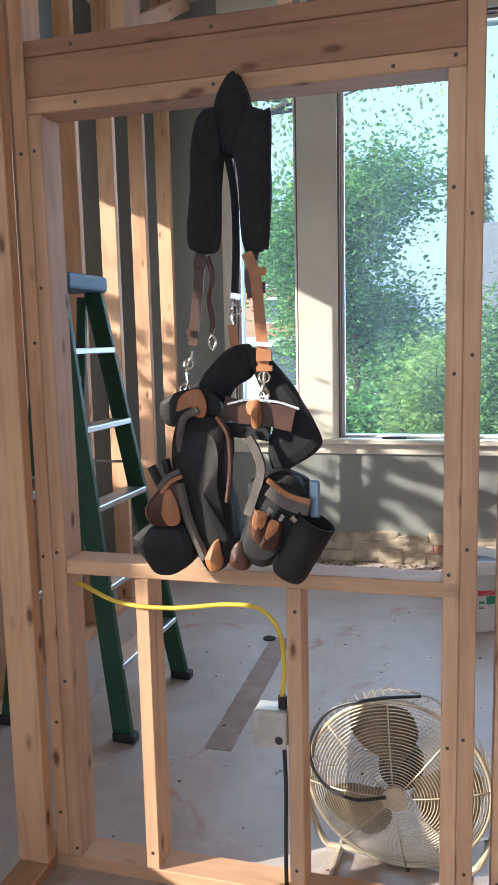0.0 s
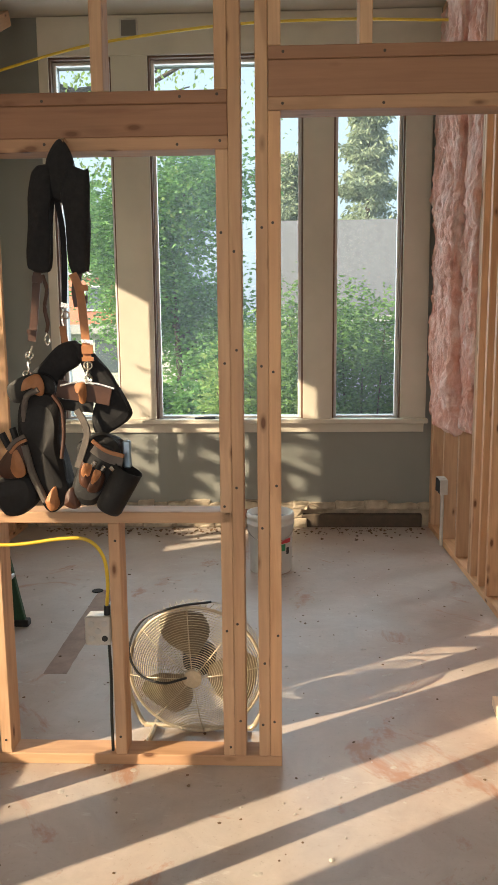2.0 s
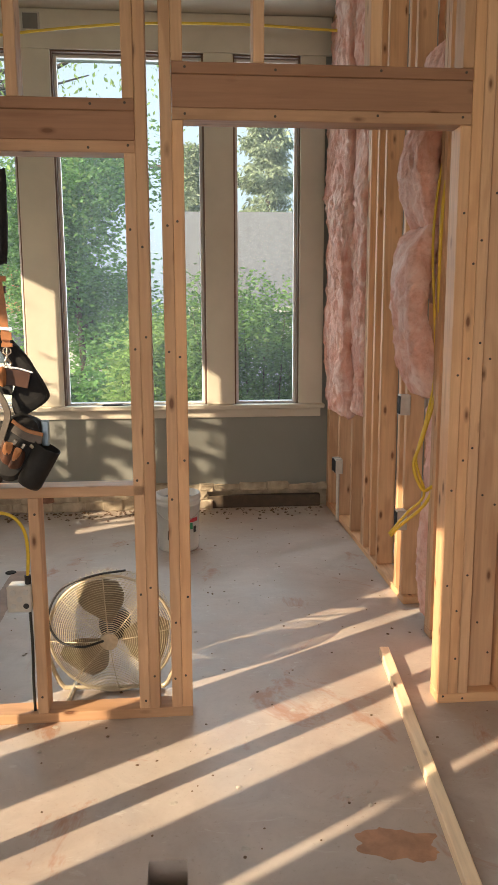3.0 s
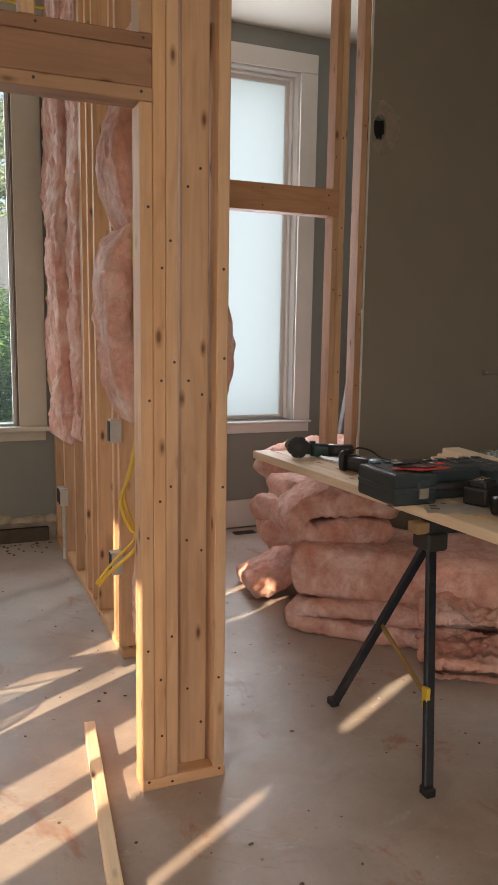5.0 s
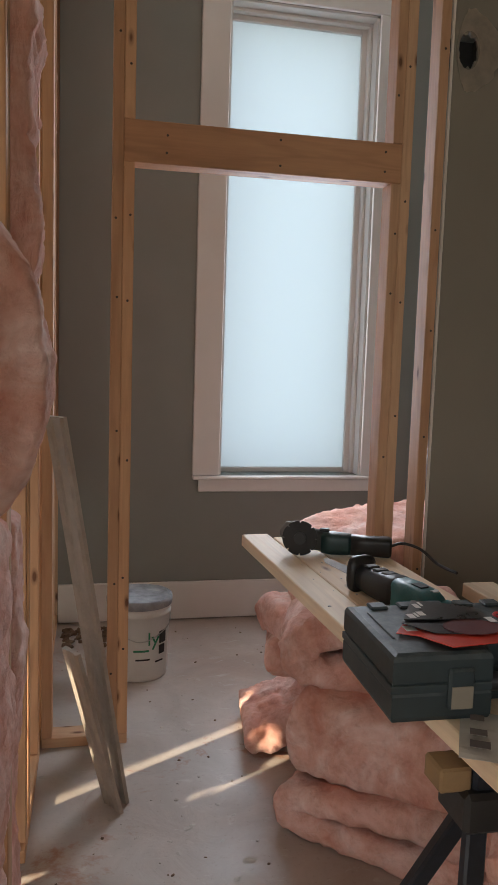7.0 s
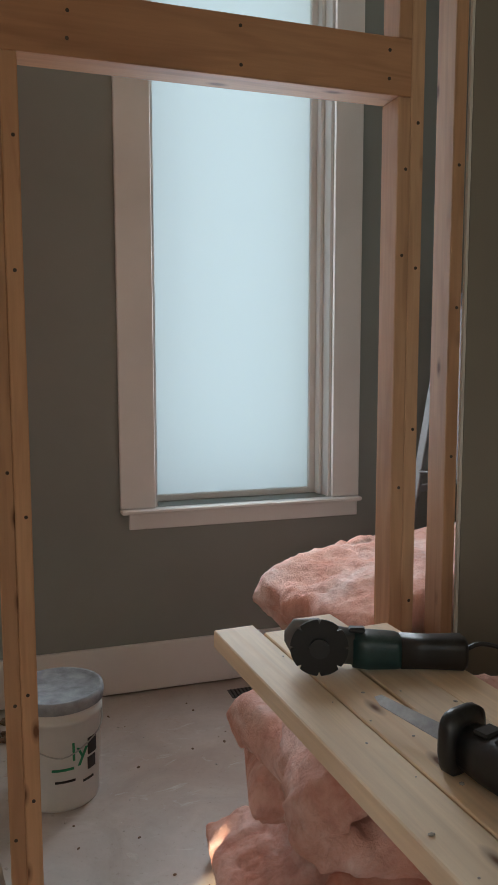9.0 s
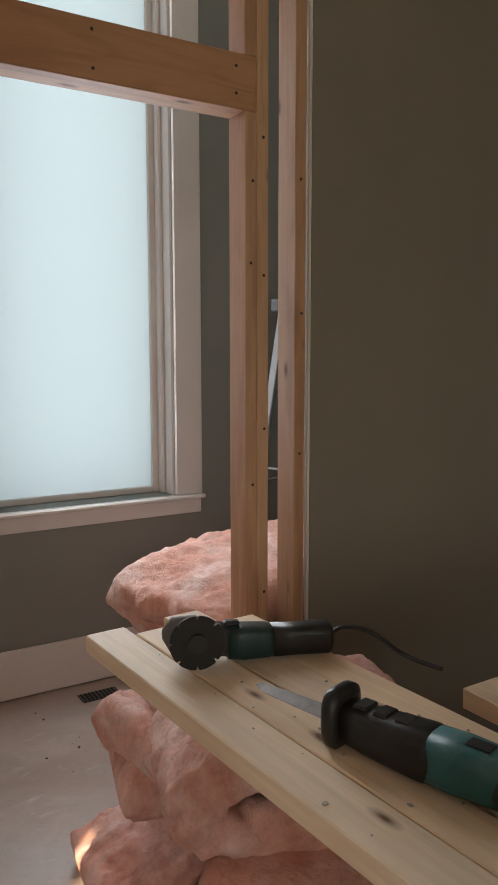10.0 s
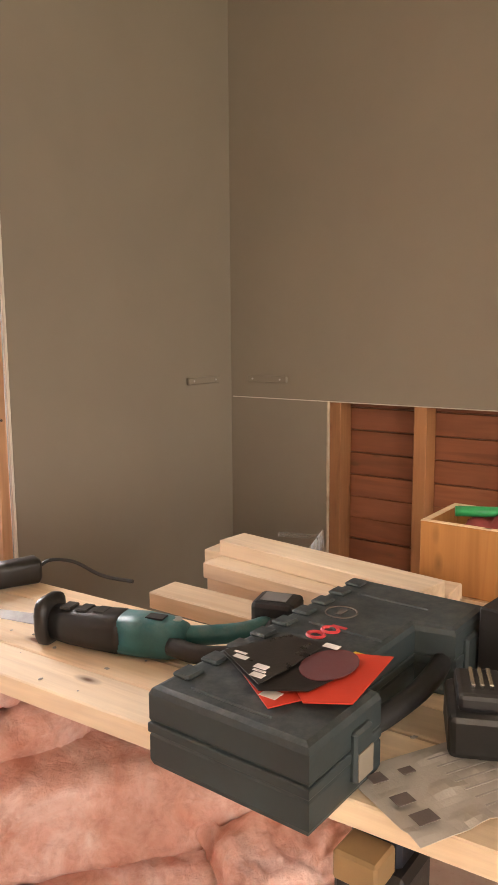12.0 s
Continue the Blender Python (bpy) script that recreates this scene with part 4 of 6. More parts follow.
    part("loop", pouch([(0.021, -0.693), (0.047, -0.693), (0.048, -0.748), (0.034, -0.748), (0.031, -0.721), (0.021, -0.716)], 0.016, -0.056, 0.002, 15), TAN, t, "tan leather loop")
    part("pouch", pouch([(-0.144, -0.734), (-0.083, -0.716), (-0.043, -0.737), (-0.027, -0.799), (-0.033, -0.875), (-0.019, -0.967), (-0.007, -1.022), (-0.041, -1.075), (-0.081, -1.086), (-0.120, -1.014), (-0.150, -0.918), (-0.155, -0.811)], 0.11, -0.03, 0.02, 4), LEATHER, t, "large black leather nail bag")
    part("pouch_edge", tube(spline([(-0.083, -0.085, -0.708), (-0.121, -0.085, -0.731), (-0.133, -0.085, -0.803)], 5), 0.009, 8), SUEDE, t, "worn grey leather edge")
    part("pouch_edge", tube(spline([(-0.132, -0.090, -0.874), (-0.111, -0.090, -0.964), (-0.076, -0.090, -1.046)], 5), 0.011, 8), SUEDE, t, "worn grey leather edge")
    part("pouch_edge", tube(spline([(-0.041, -0.085, -0.723), (-0.016, -0.085, -0.766), (-0.013, -0.085, -0.839), (-0.023, -0.085, -0.915)], 5), 0.006, 8), BROWNL, t, "brown stitched edge")
    part("pouch_toe", pouch([(-0.073, -1.038), (-0.056, -1.009), (-0.043, -1.003), (-0.036, -1.057), (-0.053, -1.074), (-0.068, -1.062)], 0.03, -0.09, 0.003, 9), TAN, t, "scuffed tan leather toe")
    part("pouch_toe", pouch([(-0.022, -1.056), (-0.013, -1.018), (0.008, -1.007), (0.026, -1.061), (-0.001, -1.070)], 0.03, -0.075, 0.003, 19), BROWNL, t, "scuffed brown leather toe")
    part("pouch", pouch([(-0.257, -1.007), (-0.213, -0.975), (-0.134, -0.972), (-0.106, -1.041), (-0.152, -1.090), (-0.203, -1.093), (-0.236, -1.056)], 0.08, -0.05, 0.01, 5), LEATHER, t, "small black leather side pouch")
    part("side_pocket", pouch([(-0.222, -0.934), (-0.169, -0.869), (-0.135, -0.858), (-0.130, -0.939), (-0.153, -0.975), (-0.209, -0.974)], 0.05, -0.065, 0.006, 16), BROWNL, t, "brown leather side pocket")
    part("flap", pouch([(-0.174, -0.941), (-0.162, -0.894), (-0.151, -0.893), (-0.129, -0.955), (-0.157, -0.972)], 0.008, -0.1, 0.001, 17), TAN, t, "tan leather flap")
    part("pouch_rim", ribbon(spline([(-0.181, -0.098, -0.887), (-0.158, -0.098, -0.860), (-0.128, -0.098, -0.844)], 4), 0.0112, 0.006), SUEDE, t, "pale leather band")
    part("pouch_rim", ribbon(spline([(-0.173, -0.100, -0.896), (-0.150, -0.100, -0.870), (-0.122, -0.100, -0.856)], 4), 0.0088, 0.006), TAN, t, "tan leather band")
    part("tool_handle", tube(spline([(-0.187, -0.070, -0.882), (-0.207, -0.070, -0.840)], 5), 0.011, 10), LEATHER, t)
    part("tool_handle", tube(spline([(-0.165, -0.060, -0.867), (-0.177, -0.060, -0.825)], 5), 0.01, 10), LEATHER, t)
    part("pouch", pouch([(0.024, -0.869), (0.083, -0.845), (0.147, -0.866), (0.156, -0.933), (0.119, -1.015), (0.066, -1.063), (0.015, -1.055), (-0.003, -1.021), (0.015, -0.944)], 0.1, -0.035, 0.012, 6), LEATHER, t, "black leather tool pouch")
    part("pouch_edge", ribbon(spline([(0.031, -0.090, -0.767), (0.051, -0.090, -0.806), (0.058, -0.090, -0.844), (0.041, -0.090, -0.899), (0.025, -0.090, -0.941)], 4), 0.0187, 0.012), SUEDE, t, "worn grey leather strap")
    part("pouch_panel", ribbon(spline([(0.075, -0.092, -0.880), (0.117, -0.092, -0.909), (0.164, -0.092, -0.922)], 4), 0.0325, 0.006), SUEDE, t, "worn grey panel")
    part("pouch_rim", ribbon(spline([(0.074, -0.098, -0.859), (0.116, -0.098, -0.890), (0.168, -0.098, -0.906)], 4), 0.0112, 0.008), TAN, t, "tan leather band")
    part("pocket", pouch([(0.044, -0.921), (0.074, -0.948), (0.063, -1.002), (0.033, -0.985)], 0.03, -0.095, 0.003, 7), BROWNL, t, "brown leather pocket")
    part("pocket", pouch([(0.077, -0.950), (0.107, -0.964), (0.088, -1.013), (0.055, -1.007)], 0.03, -0.095, 0.003, 7), BROWNL, t, "brown leather pocket")
    part("pocket_face", pouch([(0.054, -0.924), (0.072, -0.933), (0.061, -0.966), (0.046, -0.954)], 0.006, -0.114, 0.001, 8), TAN, t, "tan leather face")
    part("pocket_face", pouch([(0.082, -0.945), (0.101, -0.955), (0.081, -0.985), (0.071, -0.981)], 0.006, -0.114, 0.001, 8), TAN, t, "tan leather face")
    part("tool_tip", tube(spline([(0.075, -0.105, -0.935), (0.085, -0.105, -0.920)], 5), 0.007, 8), CHROME, t)
    part("tool_tip", tube(spline([(0.102, -0.105, -0.947), (0.112, -0.105, -0.934)], 5), 0.007, 8), CHROME, t)
    part("tool_tip", tube(spline([(0.127, -0.105, -0.938), (0.137, -0.105, -0.948)], 5), 0.007, 8), CHROME, t)
    tb = bmesh.new()
    a, b = Vector((0.110, -0.080, -1.075)), Vector((0.180, -0.085, -0.948))
    m = Matrix.Translation(a) @ (b - a).to_track_quat("Z", "Y").to_matrix().to_4x4()
    L = (b - a).length
    lathe([(0.036, 0), (0.041, 0.012), (0.044, L), (0.041, L), (0.037, 0.03), (0.0005, 0.025)], 24, tb)
    bmesh.ops.transform(tb, matrix=m, verts=tb.verts[:])
    part("holder", tb, LEATHER, t, "open black leather tube", smooth=True)
    part("rule", box((0.157, -0.06, -0.950), (0.181, -0.045, -0.865), 0.004), plain("pale_blue_metal", (0.35, 0.45, 0.55), 0.35, 0.6), t, "pale blue steel tool")


tool_belt()

# ---------- fan ----------
ALMOND = plain("almond_enamel", (0.56, 0.475, 0.335), 0.34, 0.3, wear=0.25)
BLACKP = plain("black_plastic", (0.02, 0.02, 0.021), 0.45, wear=0.3)


def floor_fan():
    f = thing("floor_fan", (-0.104, 2.03, 0.0), -3, label="almond enamelled wire cage floor fan standing on the slab", category="fan")
    R, C = 0.24, 0.25
    tilt = pose(0, 0, C, 3)

    def dome(r):
        return -0.035 - 0.055 * (1 - (r / R) ** 2)

    bm = bmesh.new()
    for k in range(27):
        r = 0.03 + (R - 0.03) * k / 26
        tube([(r * math.cos(a), dome(r), r * math.sin(a)) for a in [2 * math.pi * j / 44 for j in range(44)]], 0.0015, 5, bm, closed=True)
    part("front_grille", bm, ALMOND, f, "fine almond wire rings", m=tilt, smooth=True)
    bm = bmesh.new()
    for k in range(8):
        a = math.pi / 4 * k + 0.1
        tube([(r * math.cos(a), dome(r) - 0.002, r * math.sin(a)) for r in (0.03, 0.09, 0.15, 0.2, R)], 0.0022, 5, bm)
    part("grille_spokes", bm, ALMOND, f, m=tilt, smooth=True)
    bm = bmesh.new()
    for k in range(60):
        a = 2 * math.pi * k / 60
        tube([(r * math.cos(a + s), y, r * math.sin(a + s)) for r, y, s in ((R, -0.03, 0), (R + 0.004, 0.03, 0.1), (R - 0.03, 0.085, 0.25), (0.15, 0.11, 0.45), (0.06, 0.115, 0.6))], 0.0014, 4, bm)
    part("rear_grille", bm, ALMOND, f, "almond wires swept round the back", m=tilt)
    part("rim", tube([(R * math.cos(a), -0.033, R * math.sin(a)) for a in [2 * math.pi * j / 60 for j in range(60)]], 0.006, 8, closed=True), ALMOND, f, m=tilt, smooth=True)
    part("badge", cyl((0, dome(0) - 0.008, 0), (0, dome(0) + 0.004, 0), 0.033, n=24), ALMOND, f, "pale round hub badge", m=tilt)
    part("motor", lathe([(0.01, 0.0), (0.055, 0.005), (0.062, 0.03), (0.06, 0.075), (0.03, 0.095)], 24), BLACKP, f, m=tilt @ pose(0, 0.02, 0, -90), smooth=True)
    blade = bmesh.new()
    g = []
    for i in range(9):
        u = i / 8
        r = 0.045 + 0.175 * u
        half = 0.22 + 0.42 * math.sin(math.pi * min(1, u * 0.75 + 0.12))
        g.append([blade.verts.new((r * math.cos(w * half), -0.028 + 0.045 * (w + 1) / 2 * (0.5 + 0.5 * u), r * math.sin(w * half))) for w in (-1, -0.5, 0, 0.5, 1)])
    for i in range(8):
        for j in range(4):
            blade.faces.new((g[i][j], g[i][j + 1], g[i + 1][j + 1], g[i + 1][j]))
    bmesh.ops.solidify(blade, geom=blade.faces[:], thickness=0.002)
    me = mesh_of(blade, plain("bronze_enamel", (0.36, 0.29, 0.20), 0.35, 0.4, wear=0.2), True)
    for k in range(3):
        part("blade", me, None, f, m=tilt @ pose(0, 0, 0, 0, 135 + 120 * k, 0))
    for s in (-1, 1):
        part("yoke_arm", tube(spline([(s * (R + 0.012), 0, C), (s * (R + 0.015), 0.0, 0.16), (s * (R - 0.03), 0.0, 0.03), (s * 0.16, 0.0, 0.013)], 6), 0.009, 8), ALMOND, f)
        part("knob", cyl((s * (R + 0.005), 0, C), (s * (R + 0.04), 0, C), 0.018, n=12), BLACKP, f, "black knob")
        part("foot", tube([(s * 0.16, -0.14, 0.011), (s * 0.16, 0.15, 0.011)], 0.010, 8), ALMOND, f)
    part("crossbar", tube([(-0.2, 0.0, 0.013), (0.2, 0.0, 0.013)], 0.009, 8), ALMOND, f)
    part("cord", tube(spline([(-0.02, -0.10, C + 0.0), (-0.11, -0.085, C - 0.03), (-0.20, -0.06, C - 0.01), (-0.235, -0.05, C + 0.08), (-0.18, -0.05, C + 0.19), (-0.06, -0.05, C + 0.24), (0.06, -0.02, C + 0.25)], 8), 0.0045, 7), BLACKP, f, "black power cord looped over the cage")


floor_fan()

# ---------- step ladder ----------
FGREEN = plain("green_fibreglass", (0.018, 0.075, 0.035), 0.5, wear=0.4, scale=10, dust=(0.4, 0.4, 0.37))
ALU = plain("brushed_aluminium", (0.62, 0.63, 0.64), 0.4, 0.9, wear=0.15)
DULL = plain("dull_aluminium", (0.26, 0.26, 0.265), 0.65, 0.3, wear=0.3)
BLUEP = plain("blue_plastic", (0.06, 0.14, 0.26), 0.5)


def beam_between(p0, p1, w, d):
    p0, p1 = Vector(p0), Vector(p1)
    bm = box((-w / 2, -d / 2, 0), (w / 2, d / 2, (p1 - p0).length), 0.004)
    z = (p1 - p0).normalized()
    x = Vector((0, 1, 0)).cross(z).normalized()
    m = Matrix((x, z.cross(x), z)).transposed().to_4x4()
    m.translation = p0
    bmesh.ops.transform(bm, matrix=m, verts=bm.verts[:])
    return bm


def step_ladder(loc, rz=0.0, metal=False, label="green fibreglass step ladder splashed with paint"):
    l = thing("step_ladder", loc, rz, label=label, category="ladder")
    rail = DULL if metal else FGREEN
    bar = DULL if metal else ALU
    for s in (-1, 1):
        part("rail", beam_between((s * 0.27, -0.26, 0.0), (s * 0.135, 0.0, 1.64), 0.028, 0.075), rail, l, "" if metal else "green fibreglass rail")
        part("rear_rail", beam_between((s * 0.27, 0.24, 0.0), (s * 0.135, 0.05, 1.62), 0.024, 0.04), rail, l)
        part("shoe", box((s * 0.27 - 0.022, -0.31, 0.0), (s * 0.27 + 0.022, -0.22, 0.035), 0.004), BLACKP, l, "black rubber shoe")
        part("shoe", box((s * 0.27 - 0.02, 0.21, 0.0), (s * 0.27 + 0.02, 0.265, 0.035), 0.004), BLACKP, l, "black rubber shoe")
        part("spreader", tube([(s * 0.2, -0.11, 0.95), (s * 0.2, 0.12, 0.95)], 0.006, 6), bar, l)
    for k in range(5):
        z = 0.28 + 0.285 * k
        u = z / 1.64
        h, y = 0.27 - 0.135 * u, -0.26 * (1 - u)
        part("tread", box((-h, y - 0.042, z - 0.022), (h, y + 0.042, z), 0.003), bar, l, "ribbed aluminium tread")
    for k in range(3):
        z = 0.45 + 0.42 * k
        u = z / 1.62
        part("rear_bar", box((-0.27 + 0.13 * u, 0.24 - 0.19 * u - 0.01, z - 0.015), (0.27 - 0.13 * u, 0.24 - 0.19 * u + 0.01, z + 0.015), 0.002), bar, l)
    part("cap", box((-0.15, -0.06, 1.635), (0.15, 0.11, 1.695), 0.012, segs=2), BLACKP if metal else BLUEP, l, "moulded plastic cap")
    return l


step_ladder((-1.365, 2.735, 0.0), 88)
step_ladder((3.55, 4.42, 0.0), 20, True, "aluminium step ladder behind the stud wall")

# ---------- buckets ----------
WHITEP = plain("white_bucket_plastic", (0.72, 0.71, 0.67), 0.42, wear=0.1, scale=8)
RED = plain("red_print", (0.62, 0.05, 0.06), 0.5)
GREENP = plain("green_print", (0.03, 0.26, 0.12), 0.5)
INK = plain("black_print", (0.02, 0.02, 0.02), 0.5)
SMEAR = painted("dried_compound", (0.31, 0.33, 0.35), 0.9, 0.35, 0.5, 20)


def label_arc(r, a0, a1, z0, z1, n=14):
    """A printed patch that wraps the bucket's side."""
    bm = bmesh.new()
    ring = []
    for k in range(n + 1):
        a = radians(a0 + (a1 - a0) * k / n)
        ring.append([bm.verts.new((rr * math.cos(a), rr * math.sin(a), z)) for rr, z in ((r, z0), (r, z1), (r - 0.002, z1), (r - 0.002, z0))])
    for a, b in zip(ring, ring[1:]):
        for k in range(4):
            bm.faces.new((a[k], a[(k + 1) % 4], b[(k + 1) % 4], b[k]))
    bm.faces.new(ring[0])
    bm.faces.new(ring[-1][::-1])
    bmesh.ops.recalc_face_normals(bm, faces=bm.faces[:])
    return bm


def bucket(loc, rz, label, prints, lid):
    b = thing("bucket", loc, rz, label=label, category="bucket")
    h = 0.36
    part("body", lathe([(0.122, 0.0), (0.126, 0.01), (0.137, h - 0.07), (0.143, h - 0.07), (0.143, h - 0.055), (0.138, h - 0.055), (0.139, h - 0.03), (0.144, h - 0.03), (0.144, h - 0.018), (0.140, h), (0.134, h), (0.125, 0.02), (0.0005, 0.015)], 40), WHITEP, b, smooth=True)
    for name, mat, a0, a1, z0, z1, lab in prints:
        r = 0.1265 + 0.011 * ((z0 + z1) / 2) / (h - 0.07) + 0.0016
        part(name, label_arc(r, a0, a1, z0, z1), mat, b, lab)
    part("bail", tube(spline([(0.142, 0, h - 0.05), (0.12, -0.085, h - 0.12), (0.0, -0.145, h - 0.17), (-0.12, -0.085, h - 0.12), (-0.142, 0, h - 0.05)], 6), 0.0022, 6), STEEL, b, "wire bail")
    if lid:
        part("lid", lathe([(0.147, h - 0.03), (0.149, h - 0.005), (0.146, h + 0.008), (0.136, h + 0.008), (0.133, h), (0.0005, h)], 40), SMEAR, b, "lid caked with dried grey compound", smooth=True)
    else:
        part("contents", lathe([(0.1325, h - 0.05), (0.132, h - 0.045), (0.0005, h - 0.05)], 32), SMEAR, b, "dried compound inside")
    return b


bucket((0.145, 3.90, 0), 0, "open white plastic bucket with red and green print on the slab",
       [("print", RED, -88, -30, 0.19, 0.215, "red printed band"), ("print", GREENP, -70, -48, 0.145, 0.185, "green printed patch"), ("print", INK, -120, -112, 0.08, 0.14, "small dark print"),
        ("print", GREENP, -86, -74, 0.15, 0.16, ""), ("print", INK, -86, -74, 0.125, 0.13, ""), ("print", INK, -44, -34, 0.12, 0.16, "")], False)
b2 = bucket((1.772, 4.09, 0), 0, "white plastic compound bucket with a caked lid by the wall",
            [("print", INK, -52, -34, 0.17, 0.225, "small black printed panel"), ("print", INK, -52, -36, 0.12, 0.16, "fine black print"), ("print", INK, -60, -40, 0.085, 0.092, ""), ("print", INK, -100, -72, 0.10, 0.107, ""),
             ("print", GREENP, -104, -74, 0.14, 0.148, "green printed rule")], True)


def lettering(text, size, mat, parent, m, name="lettering", depth=0.0008, label=""):
    cu = bpy.data.curves.new("text", "FONT")
    cu.body, cu.size, cu.extrude = text, size, depth
    tmp = new("tmp", cu)
    bpy.context.view_layer.update()
    me = bpy.data.meshes.new_from_object(tmp.evaluated_get(bpy.context.evaluated_depsgraph_get()))
    bpy.data.objects.remove(tmp)
    me.materials.clear()
    me.materials.append(mat)
    return part(name, me, None, parent, label, m=m)


lettering("ly", 0.085, GREENP, b2, pose(0.028, -0.1335, 0.17, 87, 0, 12), label="bold printed letters")

# ---------- electrics ----------
YELLOW = plain("yellow_cable_jacket", (0.72, 0.50, 0.04), 0.45)
GALV = plain("dusty_box_steel", (0.60, 0.57, 0.52), 0.5, 0.5, wear=0.2)


def cable(name, points, r, mat, label, n=8, flat=False):
    return solo(name, tube(spline(points, n), r, 7), mat, label=label, category="cable", smooth=True)


eb = thing("outlet_box", (-0.398, 1.80, 0.435), label="galvanised steel outlet box on a short stud", category="junction box")
part("body", box((-0.041, -0.012, 0), (0.0405, 0.045, 0.094), 0.005), GALV, eb)
part("cover", box((-0.043, -0.017, -0.001), (0.0405, -0.0125, 0.095), 0.003), GALV, eb, "raised steel cover")
for x, z in ((-0.022, 0.022), (0.0, 0.047), (0.022, 0.072), (-0.022, 0.072), (0.022, 0.022)):
    part("knockout", cyl((x, -0.019, z), (x, -0.0165, z), 0.010, n=16), STEEL if x < 0.02 or z > 0.05 else BLACKP, eb)
part("connector", cyl((0.026, 0.012, 0.094), (0.026, 0.012, 0.125), 0.011, n=14), BLACKP, eb, "black cable connector")
cable("yellow_cable", [(-1.03, 1.86, 0.80), (-0.94, 1.86, 0.795), (-0.80, 1.80, 0.775), (-0.66, 1.79, 0.772), (-0.5, 1.792, 0.792), (-0.42, 1.795, 0.785), (-0.375, 1.80, 0.73), (-0.366, 1.81, 0.64), (-0.372, 1.812, 0.56)], 0.006, YELLOW, "yellow sheathed cable looping into the outlet box")
cable("armoured_cable", [(-0.372, 1.82, 0.432), (-0.369, 1.82, 0.30), (-0.372, 1.82, 0.15), (-0.372, 1.822, 0.04)], 0.0055, plain("armoured_sheath", (0.06, 0.065, 0.06), 0.4, 0.6), "dark armoured cable running down a stud")
cable("yellow_cable", [(-1.7, 4.62, 3.10), (-1.2, 4.60, 3.22), (-0.8, 4.6, 3.29), (-0.12, 4.6, 3.36), (0.6, 4.58, 3.37), (1.3, 4.55, 3.34), (1.36, 4.5, 3.36)], 0.009, YELLOW, "yellow sheathed cable strung under the ceiling")
cable("yellow_cable", [(1.33, 2.40, 2.15), (1.29, 2.40, 1.95), (1.29, 2.42, 1.6), (1.31, 2.44, 1.2), (1.25, 2.45, 0.92), (1.21, 2.44, 0.80), (1.25, 2.42, 0.69), (1.30, 2.43, 0.70), (1.27, 2.47, 0.60), (1.17, 2.50, 0.50), (1.13, 2.50, 0.455)], 0.008, YELLOW, "loose yellow sheathed cables dangling from the bay")
cable("yellow_cable", [(1.31, 2.45, 2.2), (1.27, 2.46, 1.8), (1.30, 2.46, 1.25), (1.27, 2.47, 1.0), (1.23, 2.47, 0.82), (1.27, 2.46, 0.66), (1.20, 2.48, 0.57), (1.12, 2.49, 0.47)], 0.006, YELLOW, "loose yellow sheathed cables dangling from the bay")


def device_box(loc, rz, label):
    d = thing("device_box", loc, rz, label=label, category="junction box", group="boxes on the studs")
    part("shell", box((-0.028, -0.05, 0), (0.028, 0.0, 0.1), 0.003), GALV, d)
    part("face", box((-0.024, -0.053, 0.006), (0.024, -0.0505, 0.094), 0.001), DARK, d)
    return d


for y, z, dark in ((2.83, 0.98, 1), (2.83, 0.40, 1), (4.43, 0.37, 0), (4.35, 0.37, 0)):
    device_box((1.292, y - 0.03, z), -90, "steel device box nailed to a stud")
part("conduit", cyl((0, -0.02, -0.36), (0, -0.02, 0.0), 0.012, n=12), GALV, device_box((1.292, 4.36, 0.375), -90, "steel device box with conduit below"))
cb = thing("ceiling_box", (-0.80, WALL_Y - 0.035, 3.385), label="square steel junction box above the windows", category="junction box")
part("shell", box((-0.06, -0.01, 0), (0.06, 0.035, 0.12), 0.004), GALV, cb)
part("cover", box((-0.05, -0.013, 0.01), (0.05, -0.0105, 0.11), 0.002), plain("dull_box_face", (0.2, 0.19, 0.17), 0.6, 0.4), cb)

# ---------- loose lumber ----------
fb = thing("floor_board", (0.975, 1.5, 0.0), label="pale sawn board lying on the slab", category="board")
lumber("board", fb, (0.065, 0.735, 0.019), (-0.105, -0.95, 0.019), 0.038, 0.04, PINE_PALE)


def trim_board(p0, p1, w, label, turn):
    """A moulded casing board that leans from its foot to its head."""
    b = thing("leaning_board", p0, label=label, category="board", group="boards leaning in the doorway")
    p0, p1 = Vector(p0), Vector(p1)
    bm = bmesh.new()
    L = (p1 - p0).length
    prof = [(-w / 2, 0), (-w / 2, 0.012), (-w / 2 + 0.012, 0.018), (-w / 2 + 0.02, 0.012), (w * 0.1, 0.012), (w * 0.16, 0.017), (w * 0.25, 0.012), (w / 2 - 0.02, 0.013), (w / 2 - 0.008, 0.019), (w / 2, 0.012), (w / 2, 0)]
    a = [bm.verts.new((x, y, 0)) for x, y in prof]
    c = [bm.verts.new((x, y, L)) for x, y in prof]
    for k in range(len(a)):
        j = (k + 1) % len(a)
        bm.faces.new((a[k], a[j], c[j], c[k]))
    bm.faces.new(a[::-1])
    bm.faces.new(c)
    bmesh.ops.recalc_face_normals(bm, faces=bm.faces[:])
    z = (p1 - p0).normalized()
    x = Vector((-1, turn, 0))
    x = (x - z * x.dot(z)).normalized()
    q = Matrix((x, z.cross(x), z)).transposed().to_4x4()
    part("board", bm, plain("primed_moulding", (0.45, 0.40, 0.34), 0.6, wear=0.2), b, m=q)
    return b


